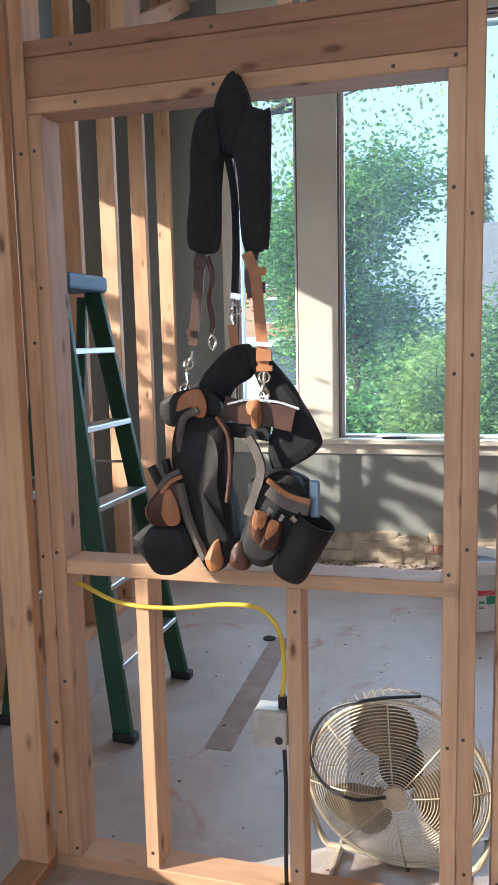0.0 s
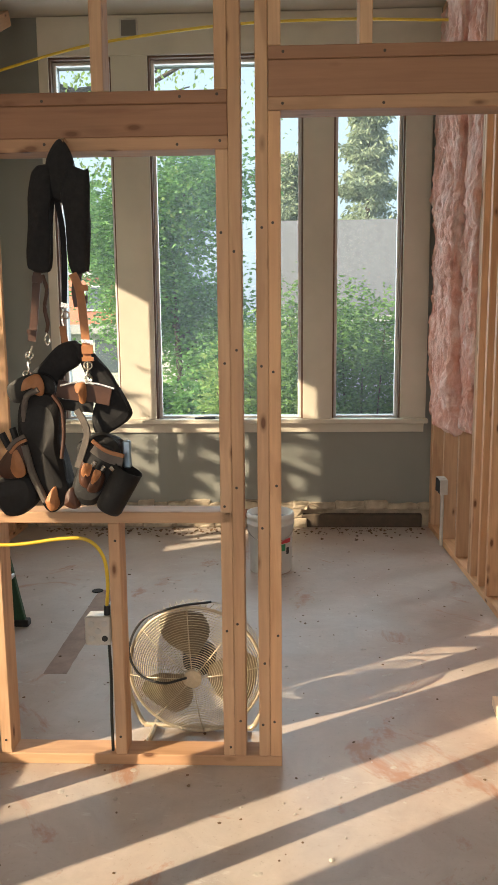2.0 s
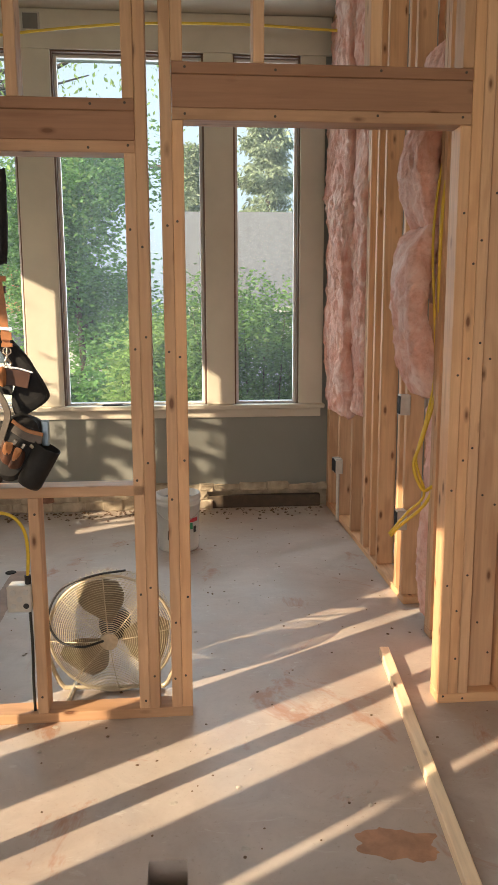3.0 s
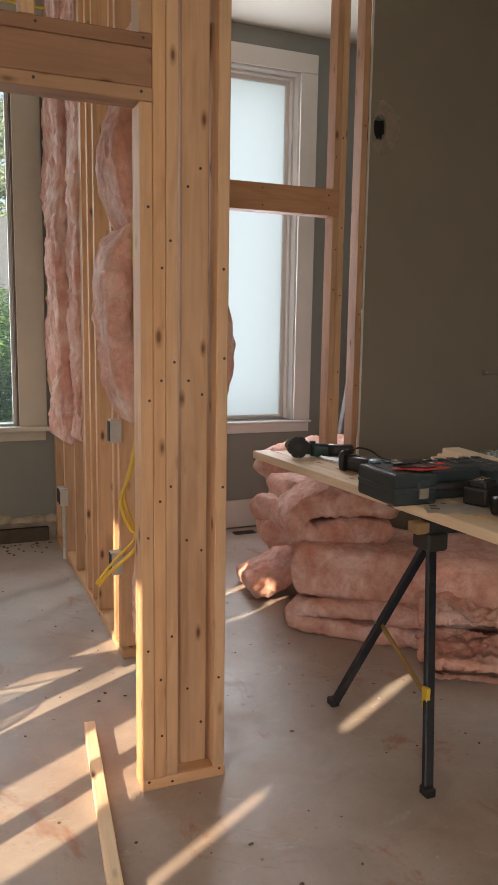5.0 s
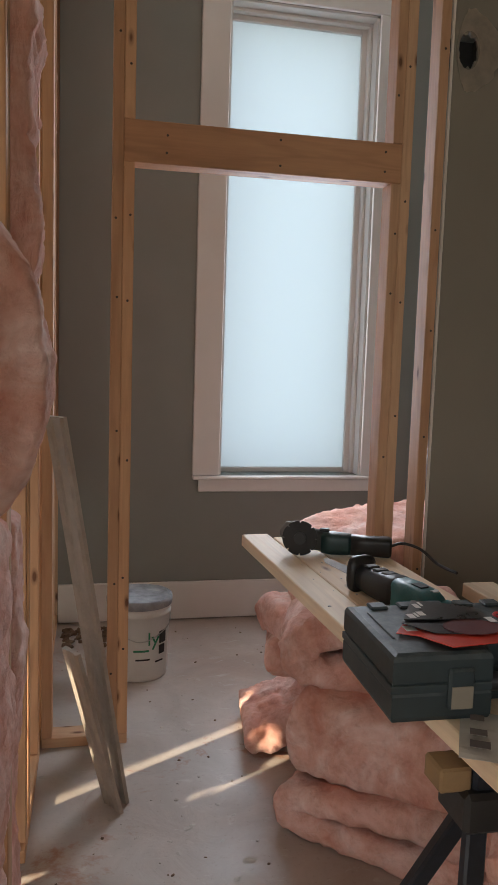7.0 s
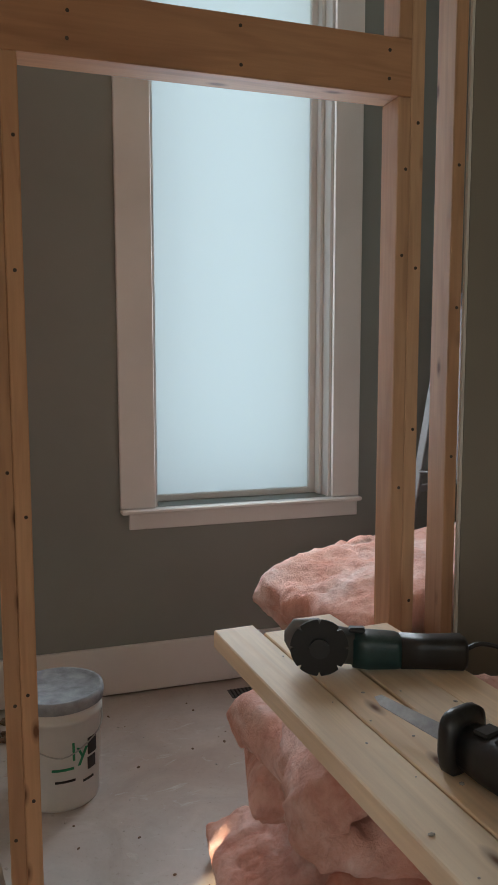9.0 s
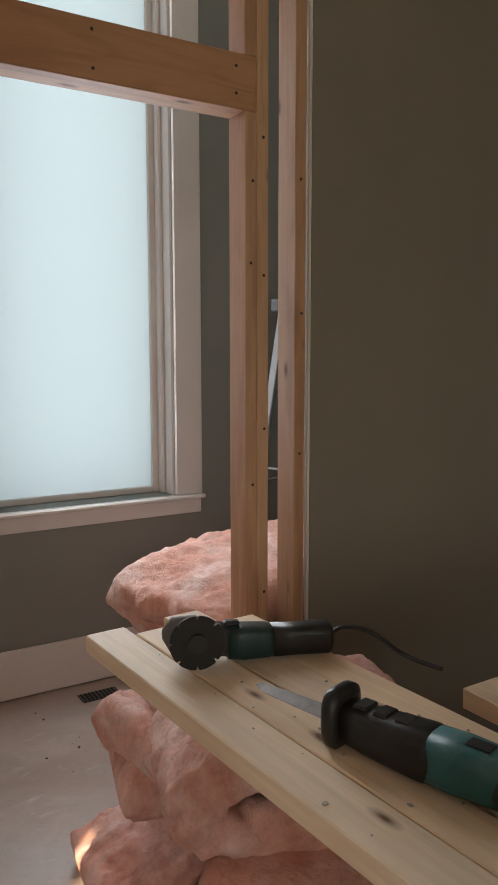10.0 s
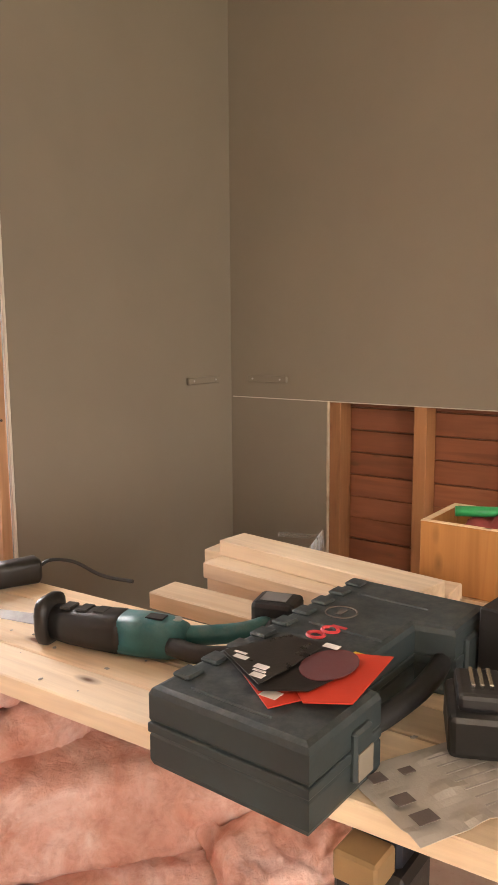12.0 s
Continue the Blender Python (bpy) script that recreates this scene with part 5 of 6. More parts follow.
trim_board((1.655, 3.10, 0.0), (1.455, 3.02, 1.25), 0.11, "grey primed moulded board leaning against the wool", 1.7)
trim_board((1.64, 3.04, 0.0), (1.505, 2.98, 0.55), 0.09, "short grey primed moulded board leaning in the doorway", 1.7)

# ---------- bench ----------
BLUESTEEL = plain("blue_black_enamel", (0.022, 0.027, 0.04), 0.35, 0.3, wear=0.5, scale=30)


def sawhorse(loc, x1):
    s = thing("sawhorse", loc, label="dark blue folding steel sawhorse with yellow tags", category="sawhorse", group="sawhorses under the bench")
    part("beam", box((-0.02, -0.035, 0.767), (x1, 0.035, 0.823), 0.006), BLUESTEEL, s)
    part("strap", box((-0.075, -0.03, 0.772), (-0.021, 0.03, 0.812), 0.004), plain("tan_wrap", (0.30, 0.19, 0.09), 0.7), s, "tan wrapped beam end")
    for x, lean in ((0.0, -0.185), (x1 - 0.08, 0.12)):
        part("bracket", box((x - 0.04, -0.05, 0.71), (x + 0.045, 0.05, 0.777), 0.008), BLACKP, s, "black moulded bracket")
        part("leg", beam_between((x + lean, -0.31, 0.0), (x, -0.01, 0.74), 0.036, 0.022), BLUESTEEL, s)
        part("leg", beam_between((x + lean, 0.32, 0.0), (x, 0.015, 0.72), 0.036, 0.022), BLUESTEEL, s)
        for y in (-0.31, 0.32):
            part("foot", box((x + lean - 0.018, y - 0.022, -0.0005), (x + lean + 0.018, y + 0.022, 0.03), 0.004), BLACKP, s, "black rubber foot")
        part("brace", beam_between((x + lean * 0.64, -0.2, 0.26), (x + lean * 0.47, 0.165, 0.39), 0.006, 0.02), plain("brass_brace", (0.40, 0.29, 0.12), 0.4, 0.8), s, "yellowed folding brace")
        part("tag", box((x + lean * 0.64 - 0.019, -0.215, 0.235), (x + lean * 0.60 - 0.012, -0.188, 0.305)), plain("yellow_tag", (0.7, 0.5, 0.05), 0.5), s, "yellow warning tag")
        for y, z, f in ((-0.2, 0.26, 0.64), (0.165, 0.39, 0.47)):
            part("rivet", cyl((x + lean * f - 0.02, y, z), (x + lean * f + 0.012, y, z), 0.005, n=8), STEEL, s, "steel rivet")
    return s


sawhorse((2.16, 1.775, 0.0), 1.02)
sawhorse((2.16, 0.72, 0.0), 1.02)
rnd = random.Random(11)
BENCH = "boards across the sawhorses"
for x, y1, y0, mat in ((2.110, 3.125, 0.75, PINE_PALE), (2.203, 3.08, 0.7, PINE_PALE), (2.296, 3.14, 0.78, PINE_PALE), (2.390, 3.05, 0.7, PINE_PALE), (2.53, 2.53, 0.8, PINE_PALE),
                       (2.70, 2.50, 0.7, PINE_PALE), (2.80, 2.52, 0.8, PINE_PALE), (2.90, 2.12, 0.8, PINE_PALE), (3.0, 2.08, 0.8, PINE_PALE), (3.1, 2.07, 0.8, PINE_PALE)):
    t = thing("bench_board", (x + 0.0445, (y0 + y1) / 2, 0.8235), 3.4 if x < 2.45 else 0.6, label="pale knotty pine board laid across sawhorses", category="board", group=BENCH)
    lumber("board", t, (rnd.uniform(-0.003, 0.003), (y1 - y0) / 2, 0.019), (rnd.uniform(-0.003, 0.003), -(y1 - y0) / 2, 0.019), 0.038, 0.089, mat)
for x, y1, L, z, rz in ((2.648, 2.49, 0.5, 0.862, -4), (2.765, 2.56, 0.62, 0.862, 3), (2.70, 2.49, 0.55, 0.9005, -6)):
    t = thing("offcut", (x + 0.0445, y1 - L / 2, z), rz, label="pale pine offcut stacked on the bench", category="board", group="offcuts on the bench")
    lumber("board", t, (0, L / 2, 0.019), (0, -L / 2, 0.019), 0.038, 0.089, PINE_PALE)

# ---------- tools on the bench ----------
TOP = 0.8625
TEAL = plain("teal_plastic", (0.03, 0.155, 0.165), 0.42, wear=0.35, dust=(0.35, 0.33, 0.3))
RUBBER = plain("black_rubber", (0.014, 0.0135, 0.013), 0.42, wear=0.4, dust=(0.10, 0.095, 0.085))
CASE = plain("dark_blue_green_case", (0.028, 0.042, 0.046), 0.5, wear=0.35, scale=9, dust=(0.22, 0.22, 0.21))


def hull(sections, n=20, bm=None):
    """A smooth body through superellipse sections (x, cy, cz, ry, rz, power)."""
    bm = bm or bmesh.new()
    rings = []
    for x, cy, cz, ry, rz, p in sections:
        ring = []
        for k in range(n):
            a = 2 * math.pi * (k + 0.5) / n
            c, s = math.cos(a), math.sin(a)
            ring.append(bm.verts.new((x, cy + ry * math.copysign(abs(c) ** p, c), cz + rz * math.copysign(abs(s) ** p, s))))
        rings.append(ring)
    for a, b in zip(rings, rings[1:]):
        for k in range(n):
            bm.faces.new((a[k], a[(k + 1) % n], b[(k + 1) % n], b[k]))
    bm.faces.new(rings[0][::-1])
    bm.faces.new(rings[-1])
    bmesh.ops.recalc_face_normals(bm, faces=bm.faces[:])
    return bm


def recip_saw():
    """Lies on its side: local x runs from blade to handle."""
    s = thing("reciprocating_saw", (2.222, 2.492, TOP), -74, label="teal and black cordless reciprocating saw lying on the boards", category="power saw")
    part("blade", prism([(-0.175, 0.002), (-0.168, 0.011), (-0.01, 0.015), (-0.01, -0.011), (-0.155, -0.006)], 0.002, m=pose(0, 0, 0.034, -62, 0, 0)), plain("blade_steel", (0.42, 0.42, 0.42), 0.45, 0.35, wear=0.5), s, "steel saw blade")
    part("shoe", hull([(-0.012, 0, 0.043, 0.036, 0.042, 0.6), (-0.006, 0, 0.043, 0.04, 0.046, 0.55), (0.008, 0, 0.043, 0.04, 0.046, 0.55), (0.014, 0, 0.04, 0.03, 0.034, 0.7)]), RUBBER, s, "black flared shoe", smooth=True)
    part("boot", hull([(0.012, 0, 0.038, 0.028, 0.032, 0.8), (0.05, 0, 0.036, 0.031, 0.034, 0.7), (0.10, 0, 0.037, 0.035, 0.036, 0.65), (0.15, 0, 0.038, 0.038, 0.037, 0.6), (0.165, 0, 0.038, 0.036, 0.035, 0.7)]), RUBBER, s, "black rubber gear housing boot", smooth=True)
    for k in range(3):
        part("rib", box((0.03 + 0.035 * k, -0.018, 0.068), (0.055 + 0.035 * k, 0.018, 0.0745), 0.003), RUBBER, s)
    part("body", hull([(0.158, 0, 0.038, 0.036, 0.037, 0.65), (0.20, 0.002, 0.038, 0.037, 0.037, 0.6), (0.25, 0.004, 0.037, 0.035, 0.035, 0.65), (0.275, 0.004, 0.036, 0.028, 0.03, 0.8)]), TEAL, s, "teal motor body", smooth=True)
    part("handle", tube(spline([(0.26, 0.02, 0.036), (0.31, 0.042, 0.036), (0.36, 0.075, 0.036), (0.39, 0.12, 0.036)], 6), 0.018, 12), TEAL, s, smooth=True)
    part("handle_grip", tube(spline([(0.26, -0.022, 0.034), (0.32, -0.03, 0.03), (0.38, -0.005, 0.03), (0.41, 0.06, 0.033), (0.40, 0.12, 0.035)], 6), 0.017, 12), RUBBER, s, "black rubber grip", smooth=True)
    part("vent", box((0.205, -0.012, 0.0725), (0.24, 0.012, 0.0755), 0.001), BLACKP, s)
    part("cap", cyl((0.255, 0.012, 0.066), (0.255, 0.012, 0.071), 0.011, n=16), STEEL, s, "round steel cap")
    part("battery", box((0.355, 0.115, 0.004), (0.44, 0.19, 0.078), 0.010, segs=2), BLACKP, s, "black slide battery")
    part("badge", box((0.37, 0.13, 0.0785), (0.42, 0.175, 0.0795)), plain("grey_badge", (0.2, 0.2, 0.2), 0.5), s)


recip_saw()


def grinder():
    """Lies on its side, the disc upright: local x runs from disc to tail."""
    g = thing("angle_grinder", (2.171, 2.875, TOP), -20, label="dark teal angle grinder with a segmented black disc", category="grinder")
    notch = []
    for k in range(96):
        a = 2 * math.pi * k / 96
        r = 0.052 if k % 12 else 0.044
        notch.append((r * math.cos(a), 0.052 + r * math.sin(a)))
    part("disc", prism(notch, 0.003, m=pose(0, -0.040, 0)), plain("black_segment_disc", (0.02, 0.019, 0.018), 0.55, 0.3), g, "notched black cutting disc")
    part("flange", cyl((0, -0.049, 0.052), (0, -0.0395, 0.052), 0.018, n=20), BLACKP, g, "dark steel flange")
    part("guard", hull([(-0.062, -0.006, 0.06, 0.012, 0.008, 0.8), (-0.045, -0.006, 0.056, 0.014, 0.036, 0.8), (0.0, -0.006, 0.05, 0.016, 0.044, 0.8), (0.02, -0.006, 0.048, 0.014, 0.034, 0.8)]), plain("dusty_guard", (0.16, 0.155, 0.145), 0.6, 0.4, dust=(0.4, 0.38, 0.35)), g, "dusty metal guard", smooth=True)
    part("head", hull([(-0.01, 0.0, 0.045, 0.03, 0.03, 0.7), (0.03, 0.0, 0.044, 0.03, 0.031, 0.6), (0.065, 0.0, 0.04, 0.027, 0.03, 0.6)]), plain("dark_gear_head", (0.10, 0.10, 0.095), 0.5, 0.5), g, "grey metal gear head", smooth=True)
    part("body", hull([(0.062, 0, 0.036, 0.03, 0.031, 0.6), (0.09, 0, 0.035, 0.032, 0.033, 0.55), (0.14, 0, 0.034, 0.03, 0.031, 0.55), (0.15, 0, 0.033, 0.027, 0.029, 0.6)]), plain("dark_teal_plastic", (0.012, 0.04, 0.04), 0.4, wear=0.4, dust=(0.2, 0.2, 0.18)), g, smooth=True)
    part("grip", hull([(0.149, 0, 0.033, 0.028, 0.03, 0.55), (0.2, 0, 0.032, 0.026, 0.029, 0.55), (0.26, 0, 0.032, 0.029, 0.030, 0.5), (0.268, 0, 0.032, 0.025, 0.026, 0.6)]), RUBBER, g, "black tail grip", smooth=True)
    part("switch", box((0.055, -0.012, 0.068), (0.085, 0.006, 0.078), 0.003), BLACKP, g)
    part("cord", tube(spline([(0.265, 0, 0.035), (0.30, 0.005, 0.045), (0.35, -0.01, 0.035), (0.39, -0.05, 0.01), (0.41, -0.09, 0.006), (0.44, -0.14, 0.006)], 8), 0.0045, 7), BLACKP, g, "black power cord")


grinder()


def tool_case():
    """A moulded carrying case, its handle notch on the near long side."""
    c = thing("tool_case", (2.298, 1.918, TOP), -1, label="dusty dark moulded tool case lying shut on the boards", category="tool case")
    w, d = 0.275, 0.125

    def shell(z0, z1, inset=0.0, bev=0.011):
        o = [(-w, -d), (-0.105, -d), (-0.092, -d + 0.062), (0.127, -d + 0.062), (0.14, -d), (w, -d), (w, d), (-w, d)]
        o = [(x * (1 - inset), y * (1 - inset)) for x, y in o]
        return prism(o, z1 - z0, bevel=bev, m=pose(0, 0, (z0 + z1) / 2, -90, 0, 0))

    part("lower_shell", shell(0.0, 0.056), CASE, c)
    part("upper_shell", shell(0.058, 0.114), CASE, c)
    part("seam", shell(0.050, 0.064, -0.008, 0.002), CASE, c)
    for k in range(9):
        x = -0.235 + 0.057 * k
        part("lid_rib", box((x, d - 0.035, 0.1125), (x + 0.034, d - 0.004, 0.1195), 0.003), CASE, c)
    for x in (-0.25, -0.16, 0.03, 0.19):
        part("lid_groove", box((x, -d + 0.07, 0.1125), (x + 0.006, d - 0.05, 0.1165), 0.002), CASE, c)
    part("handle", tube(spline([(-0.112, -d + 0.022, 0.057), (-0.06, -d + 0.013, 0.057), (0.018, -d + 0.008, 0.057), (0.09, -d + 0.013, 0.057), (0.145, -d + 0.022, 0.057)], 5), 0.016, 10), BLACKP, c, "black carrying handle", smooth=True)
    for x in (-0.16, 0.195):
        part("latch", box((x - 0.022, -d - 0.008, 0.022), (x + 0.022, -d + 0.004, 0.09), 0.004), CASE, c)
    part("sticker", box((-0.178, -d - 0.0098, 0.026), (-0.142, -d - 0.007, 0.062)), plain("pale_sticker", (0.27, 0.235, 0.185), 0.6), c, "pale sticker")
    part("emblem", tube([(0.10 + 0.026 * math.cos(a), 0.055 + 0.026 * math.sin(a), 0.1145) for a in [2 * math.pi * k / 24 for k in range(24)]], 0.0016, 5, closed=True), SUEDE, c, "round moulded emblem")
    part("emblem_bar", box((0.088, 0.05, 0.1145), (0.112, 0.06, 0.1158)), SUEDE, c)
    for x, y in ((-0.005, 0.038), (0.024, 0.030)):
        part("red_mark", tube([(x + 0.011 * math.cos(a), y + 0.013 * math.sin(a), 0.1146) for a in [2 * math.pi * k / 16 for k in range(16)]], 0.0034, 5, closed=True), RED, c, "bright red printed mark")
    part("red_mark", box((0.038, 0.012, 0.1142), (0.046, 0.038, 0.1152)), RED, c, "bright red printed mark")
    return c


tool_case()
CARD_Z = TOP + 0.1165
sp = thing("sanding_pack", (2.165, 1.905, CARD_Z), 0, label="red and black carded pack of sanding sheets on the case", category="sandpaper pack")
REDCARD = plain("red_card", (0.62, 0.05, 0.025), 0.4, wear=0.1)
WHITEINK = plain("white_print", (0.75, 0.72, 0.68), 0.5)


def card(outline, z, mat, label, name="card", thick=0.0014, bend=0.0):
    return part(name, prism(outline, thick, m=pose(0, 0, z, -90 + bend)), mat, sp, label)


def flat(*pts):
    return [(x - 2.20, y - 1.92) for x, y in pts]


card(flat((2.175, 2.01), (2.094, 1.896), (2.16, 1.86), (2.235, 1.95)), 0.0025, REDCARD, "glossy red card")
card(flat((2.20, 1.945), (2.125, 1.865), (2.156, 1.813), (2.308, 1.832), (2.28, 1.90)), 0.0050, REDCARD, "glossy red card", bend=-1.0)
card(flat((2.178, 2.032), (2.280, 1.986), (2.292, 1.905), (2.22, 1.858), (2.15, 1.872), (2.115, 1.925)), 0.0090, plain("black_card", (0.016, 0.014, 0.014), 0.35), "glossy black card")
card(flat(*[(2.228 + 0.052 * math.cos(a), 1.888 + 0.036 * math.sin(a)) for a in [2 * math.pi * k / 22 for k in range(22)]]), 0.0108, plain("maroon_abrasive", (0.12, 0.032, 0.032), 0.9), "maroon abrasive sheet", "sheet", 0.0012)
card(flat((2.178, 2.030), (2.279, 1.984), (2.262, 1.922), (2.17, 1.925), (2.122, 1.93)), 0.0128, plain("black_sleeve", (0.022, 0.02, 0.019), 0.3, wear=0.3), "glossy black sleeve", "sleeve")
for x, y, w, h in ((2.135, 1.935, 0.012, 0.02), (2.150, 1.94, 0.005, 0.02), (2.158, 1.945, 0.012, 0.02), (2.168, 1.985, 0.01, 0.022), (2.182, 1.995, 0.005, 0.02), (2.268, 1.90, 0.014, 0.024)):
    part("print", box((x - 2.20, y - 1.92, 0.0136), (x - 2.20 + w, y - 1.92 + h, 0.0140)), WHITEINK, sp, "white print")
for x, y in ((2.115, 1.90), (2.17, 1.842)):
    part("print", box((x - 2.20, y - 1.92, 0.0032 + 0.0025 * (x > 2.15)), (x - 2.18, y - 1.895, 0.0037 + 0.0025 * (x > 2.15))), WHITEINK, sp, "black and white printed picture")
part("print", box((0.082, -0.058, 0.0058), (0.094, -0.035, 0.0063)), YELLOW, sp, "yellow print")
part("print", box((0.088, -0.082, 0.0058), (0.1, -0.07, 0.0063)), WHITEINK, sp, "white print")

lf = thing("leaflet", (2.235, 1.70, TOP), -28, label="crumpled printed leaflet under the battery pack", category="leaflet")
bm = bmesh.new()
bmesh.ops.create_grid(bm, x_segments=18, y_segments=14, size=0.5)
for v in bm.verts:
    v.co = Vector((v.co.x * 0.26, v.co.y * 0.16, 0.002 + 0.003 * noise.noise(v.co * 4) ** 2 * 4))
bmesh.ops.solidify(bm, geom=bm.faces[:], thickness=0.0008)
part("sheet", bm, painted("leaflet_paper", (0.56, 0.52, 0.47), 0.8, 0.1), lf)
for x, y, w, h in ((-0.115, -0.06, 0.03, 0.022), (-0.115, -0.02, 0.026, 0.02), (-0.07, 0.03, 0.02, 0.014), (-0.115, 0.03, 0.022, 0.02)):
    part("print", box((x, y, 0.0105), (x + w, y + h, 0.0112)), plain("grey_print", (0.16, 0.13, 0.12), 0.7), lf, "small dark printed picture")
for k in range(7):
    part("print", box((-0.02, -0.065 + 0.018 * k, 0.0105), (0.1 - 0.01 * (k % 3), -0.062 + 0.018 * k, 0.011)), plain("grey_rule", (0.42, 0.39, 0.36), 0.7), lf)

bp = thing("battery_pack", (2.325, 1.712, TOP + 0.0115), 25, label="black cordless tool battery with metal terminals", category="battery")
part("body", box((-0.06, -0.045, 0), (0.06, 0.045, 0.062), 0.010, segs=2), RUBBER, bp)
part("head", box((-0.045, -0.033, 0.060), (0.045, 0.033, 0.085), 0.007, segs=2), BLACKP, bp)
for y in (-0.012, 0.0, 0.012):
    part("terminal", box((-0.025, y - 0.003, 0.0845), (0.03, y + 0.003, 0.092), 0.001), CHROME, bp, "bright metal terminal")


def impact_driver():
    d = thing("impact_driver", (2.34, 1.56, TOP), 160, label="black cordless driver lying on its side", category="drill")
    part("body", hull([(-0.07, 0, 0.034, 0.02, 0.02, 0.8), (-0.055, 0, 0.034, 0.031, 0.032, 0.7), (0.03, 0, 0.035, 0.034, 0.034, 0.6), (0.075, 0, 0.035, 0.03, 0.03, 0.7)]), RUBBER, d, smooth=True)
    part("chuck", cyl((-0.105, 0, 0.034), (-0.07, 0, 0.034), 0.012, 0.017, 16), STEEL, d, "steel chuck")
    part("handle", tube(spline([(0.03, 0.02, 0.033), (0.045, 0.08, 0.032), (0.05, 0.13, 0.032)], 6), 0.021, 12), RUBBER, d, smooth=True)
    part("battery", box((0.01, 0.13, 0.0), (0.11, 0.19, 0.07), 0.009, segs=2), BLACKP, d)


impact_driver()
kb = thing("black_carton", (2.565, 1.695, TOP), -6, label="black cardboard tool carton with white print", category="carton")
part("body", box((-0.075, -0.11, 0), (0.075, 0.075, 0.135), 0.003), plain("black_carton_board", (0.017, 0.016, 0.016), 0.5, wear=0.2), kb)
part("flap", box((-0.074, -0.109, 0.1355), (0.074, 0.0, 0.1385), 0.001), plain("black_carton_flap", (0.03, 0.028, 0.027), 0.6), kb)
for k, w in enumerate((0.016, 0.02, 0.014, 0.022)):
    part("print", box((-0.0765, -0.09 + 0.03 * k, 0.04), (-0.0755, -0.09 + 0.03 * k + w, 0.065)), WHITEINK, kb, "white printed mark")

# wooden crate
ct = thing("wooden_crate", (3.035, 1.80, TOP), 0, label="open orange pine crate of small supplies", category="crate")
CRATE = pine("crate_ply", (0.60, 0.30, 0.10), (0.46, 0.20, 0.06))
for lo, hi in (((-0.145, -0.25, 0), (-0.13, 0.25, 0.155)), ((0.04, -0.25, 0), (0.055, 0.25, 0.155))):
    part("long_side", box(lo, hi, 0.002), CRATE, ct)
for y in (-0.25, 0.235):
    part("end", box((-0.1295, y, 0), (0.0395, y + 0.015, 0.155), 0.002), CRATE, ct)
part("bottom", box((-0.1295, -0.234, 0), (0.0395, 0.234, 0.012)), CRATE, ct)
for lo, hi in (((-0.145, -0.25, 0.155), (-0.13, 0.25, 0.1565)), ((0.04, -0.25, 0.155), (0.055, 0.25, 0.1565)), ((-0.1295, 0.235, 0.155), (0.0395, 0.25, 0.1565))):
    part("rim", box(lo, hi), PINE_PALE, ct, "pale worn top edge")
gb = thing("spray_bottle", (2.985, 1.965, TOP + 0.150), 118, label="green capped bottle lying across the crate", category="bottle")
part("body", tube([(-0.06, 0, 0.018), (0.04, 0, 0.018)], 0.012, 14), plain("bright_green_plastic", (0.02, 0.34, 0.11), 0.35), gb, smooth=True)
part("cap", tube([(-0.09, 0, 0.018), (-0.06, 0, 0.018)], 0.009, 12), BLACKP, gb, "black cap", smooth=True)
rg = thing("rag", (2.995, 1.90, TOP + 0.012), label="crumpled dusty red rag in the crate", category="rag")
bm = bmesh.new()
bmesh.ops.create_icosphere(bm, subdivisions=4, radius=1)
for v in bm.verts:
    k = 1 + 0.5 * noise.fractal(v.co * 2.2, 0.8, 2, 4)
    v.co = Vector((max(-0.085, min(0.04, v.co.x * 0.055 * k)), v.co.y * 0.1 * k, max(0.0, 0.075 + v.co.z * 0.075 * k)))
part("cloth", bm, plain("red_cloth", (0.38, 0.08, 0.075), 0.9, wear=0.3), rg, smooth=True)

# safety glasses and shavings
CLEARP = glass("clear_plastic", 0.25)
sg = thing("safety_glasses", (2.86, 2.30, TOP + 0.04), 20, label="clear plastic safety glasses resting on offcuts", category="glasses")
for s in (-1, 1):
    part("lens", hull([(s * 0.035 - 0.03, 0, 0.028, 0.004, 0.012, 0.7), (s * 0.035 - 0.012, -0.006, 0.026, 0.003, 0.024, 0.7), (s * 0.035 + 0.014, -0.006, 0.026, 0.003, 0.024, 0.7), (s * 0.035 + 0.03, 0, 0.028, 0.004, 0.012, 0.7)]), CLEARP, sg, smooth=True)
    part("temple", box((s * 0.066 - 0.0015, 0.0, 0.02), (s * 0.066 + 0.0015, 0.11, 0.032), 0.001), CLEARP, sg)
wt = random.Random(21)


def crumb(r, seed, flat=0.5):
    bm = bmesh.new()
    bmesh.ops.create_icosphere(bm, subdivisions=1, radius=r)
    for v in bm.verts:
        v.co *= 0.7 + 0.6 * noise.noise(v.co * 40 + Vector((seed, seed, 0)))
        v.co.z = v.co.z * flat
    return bm


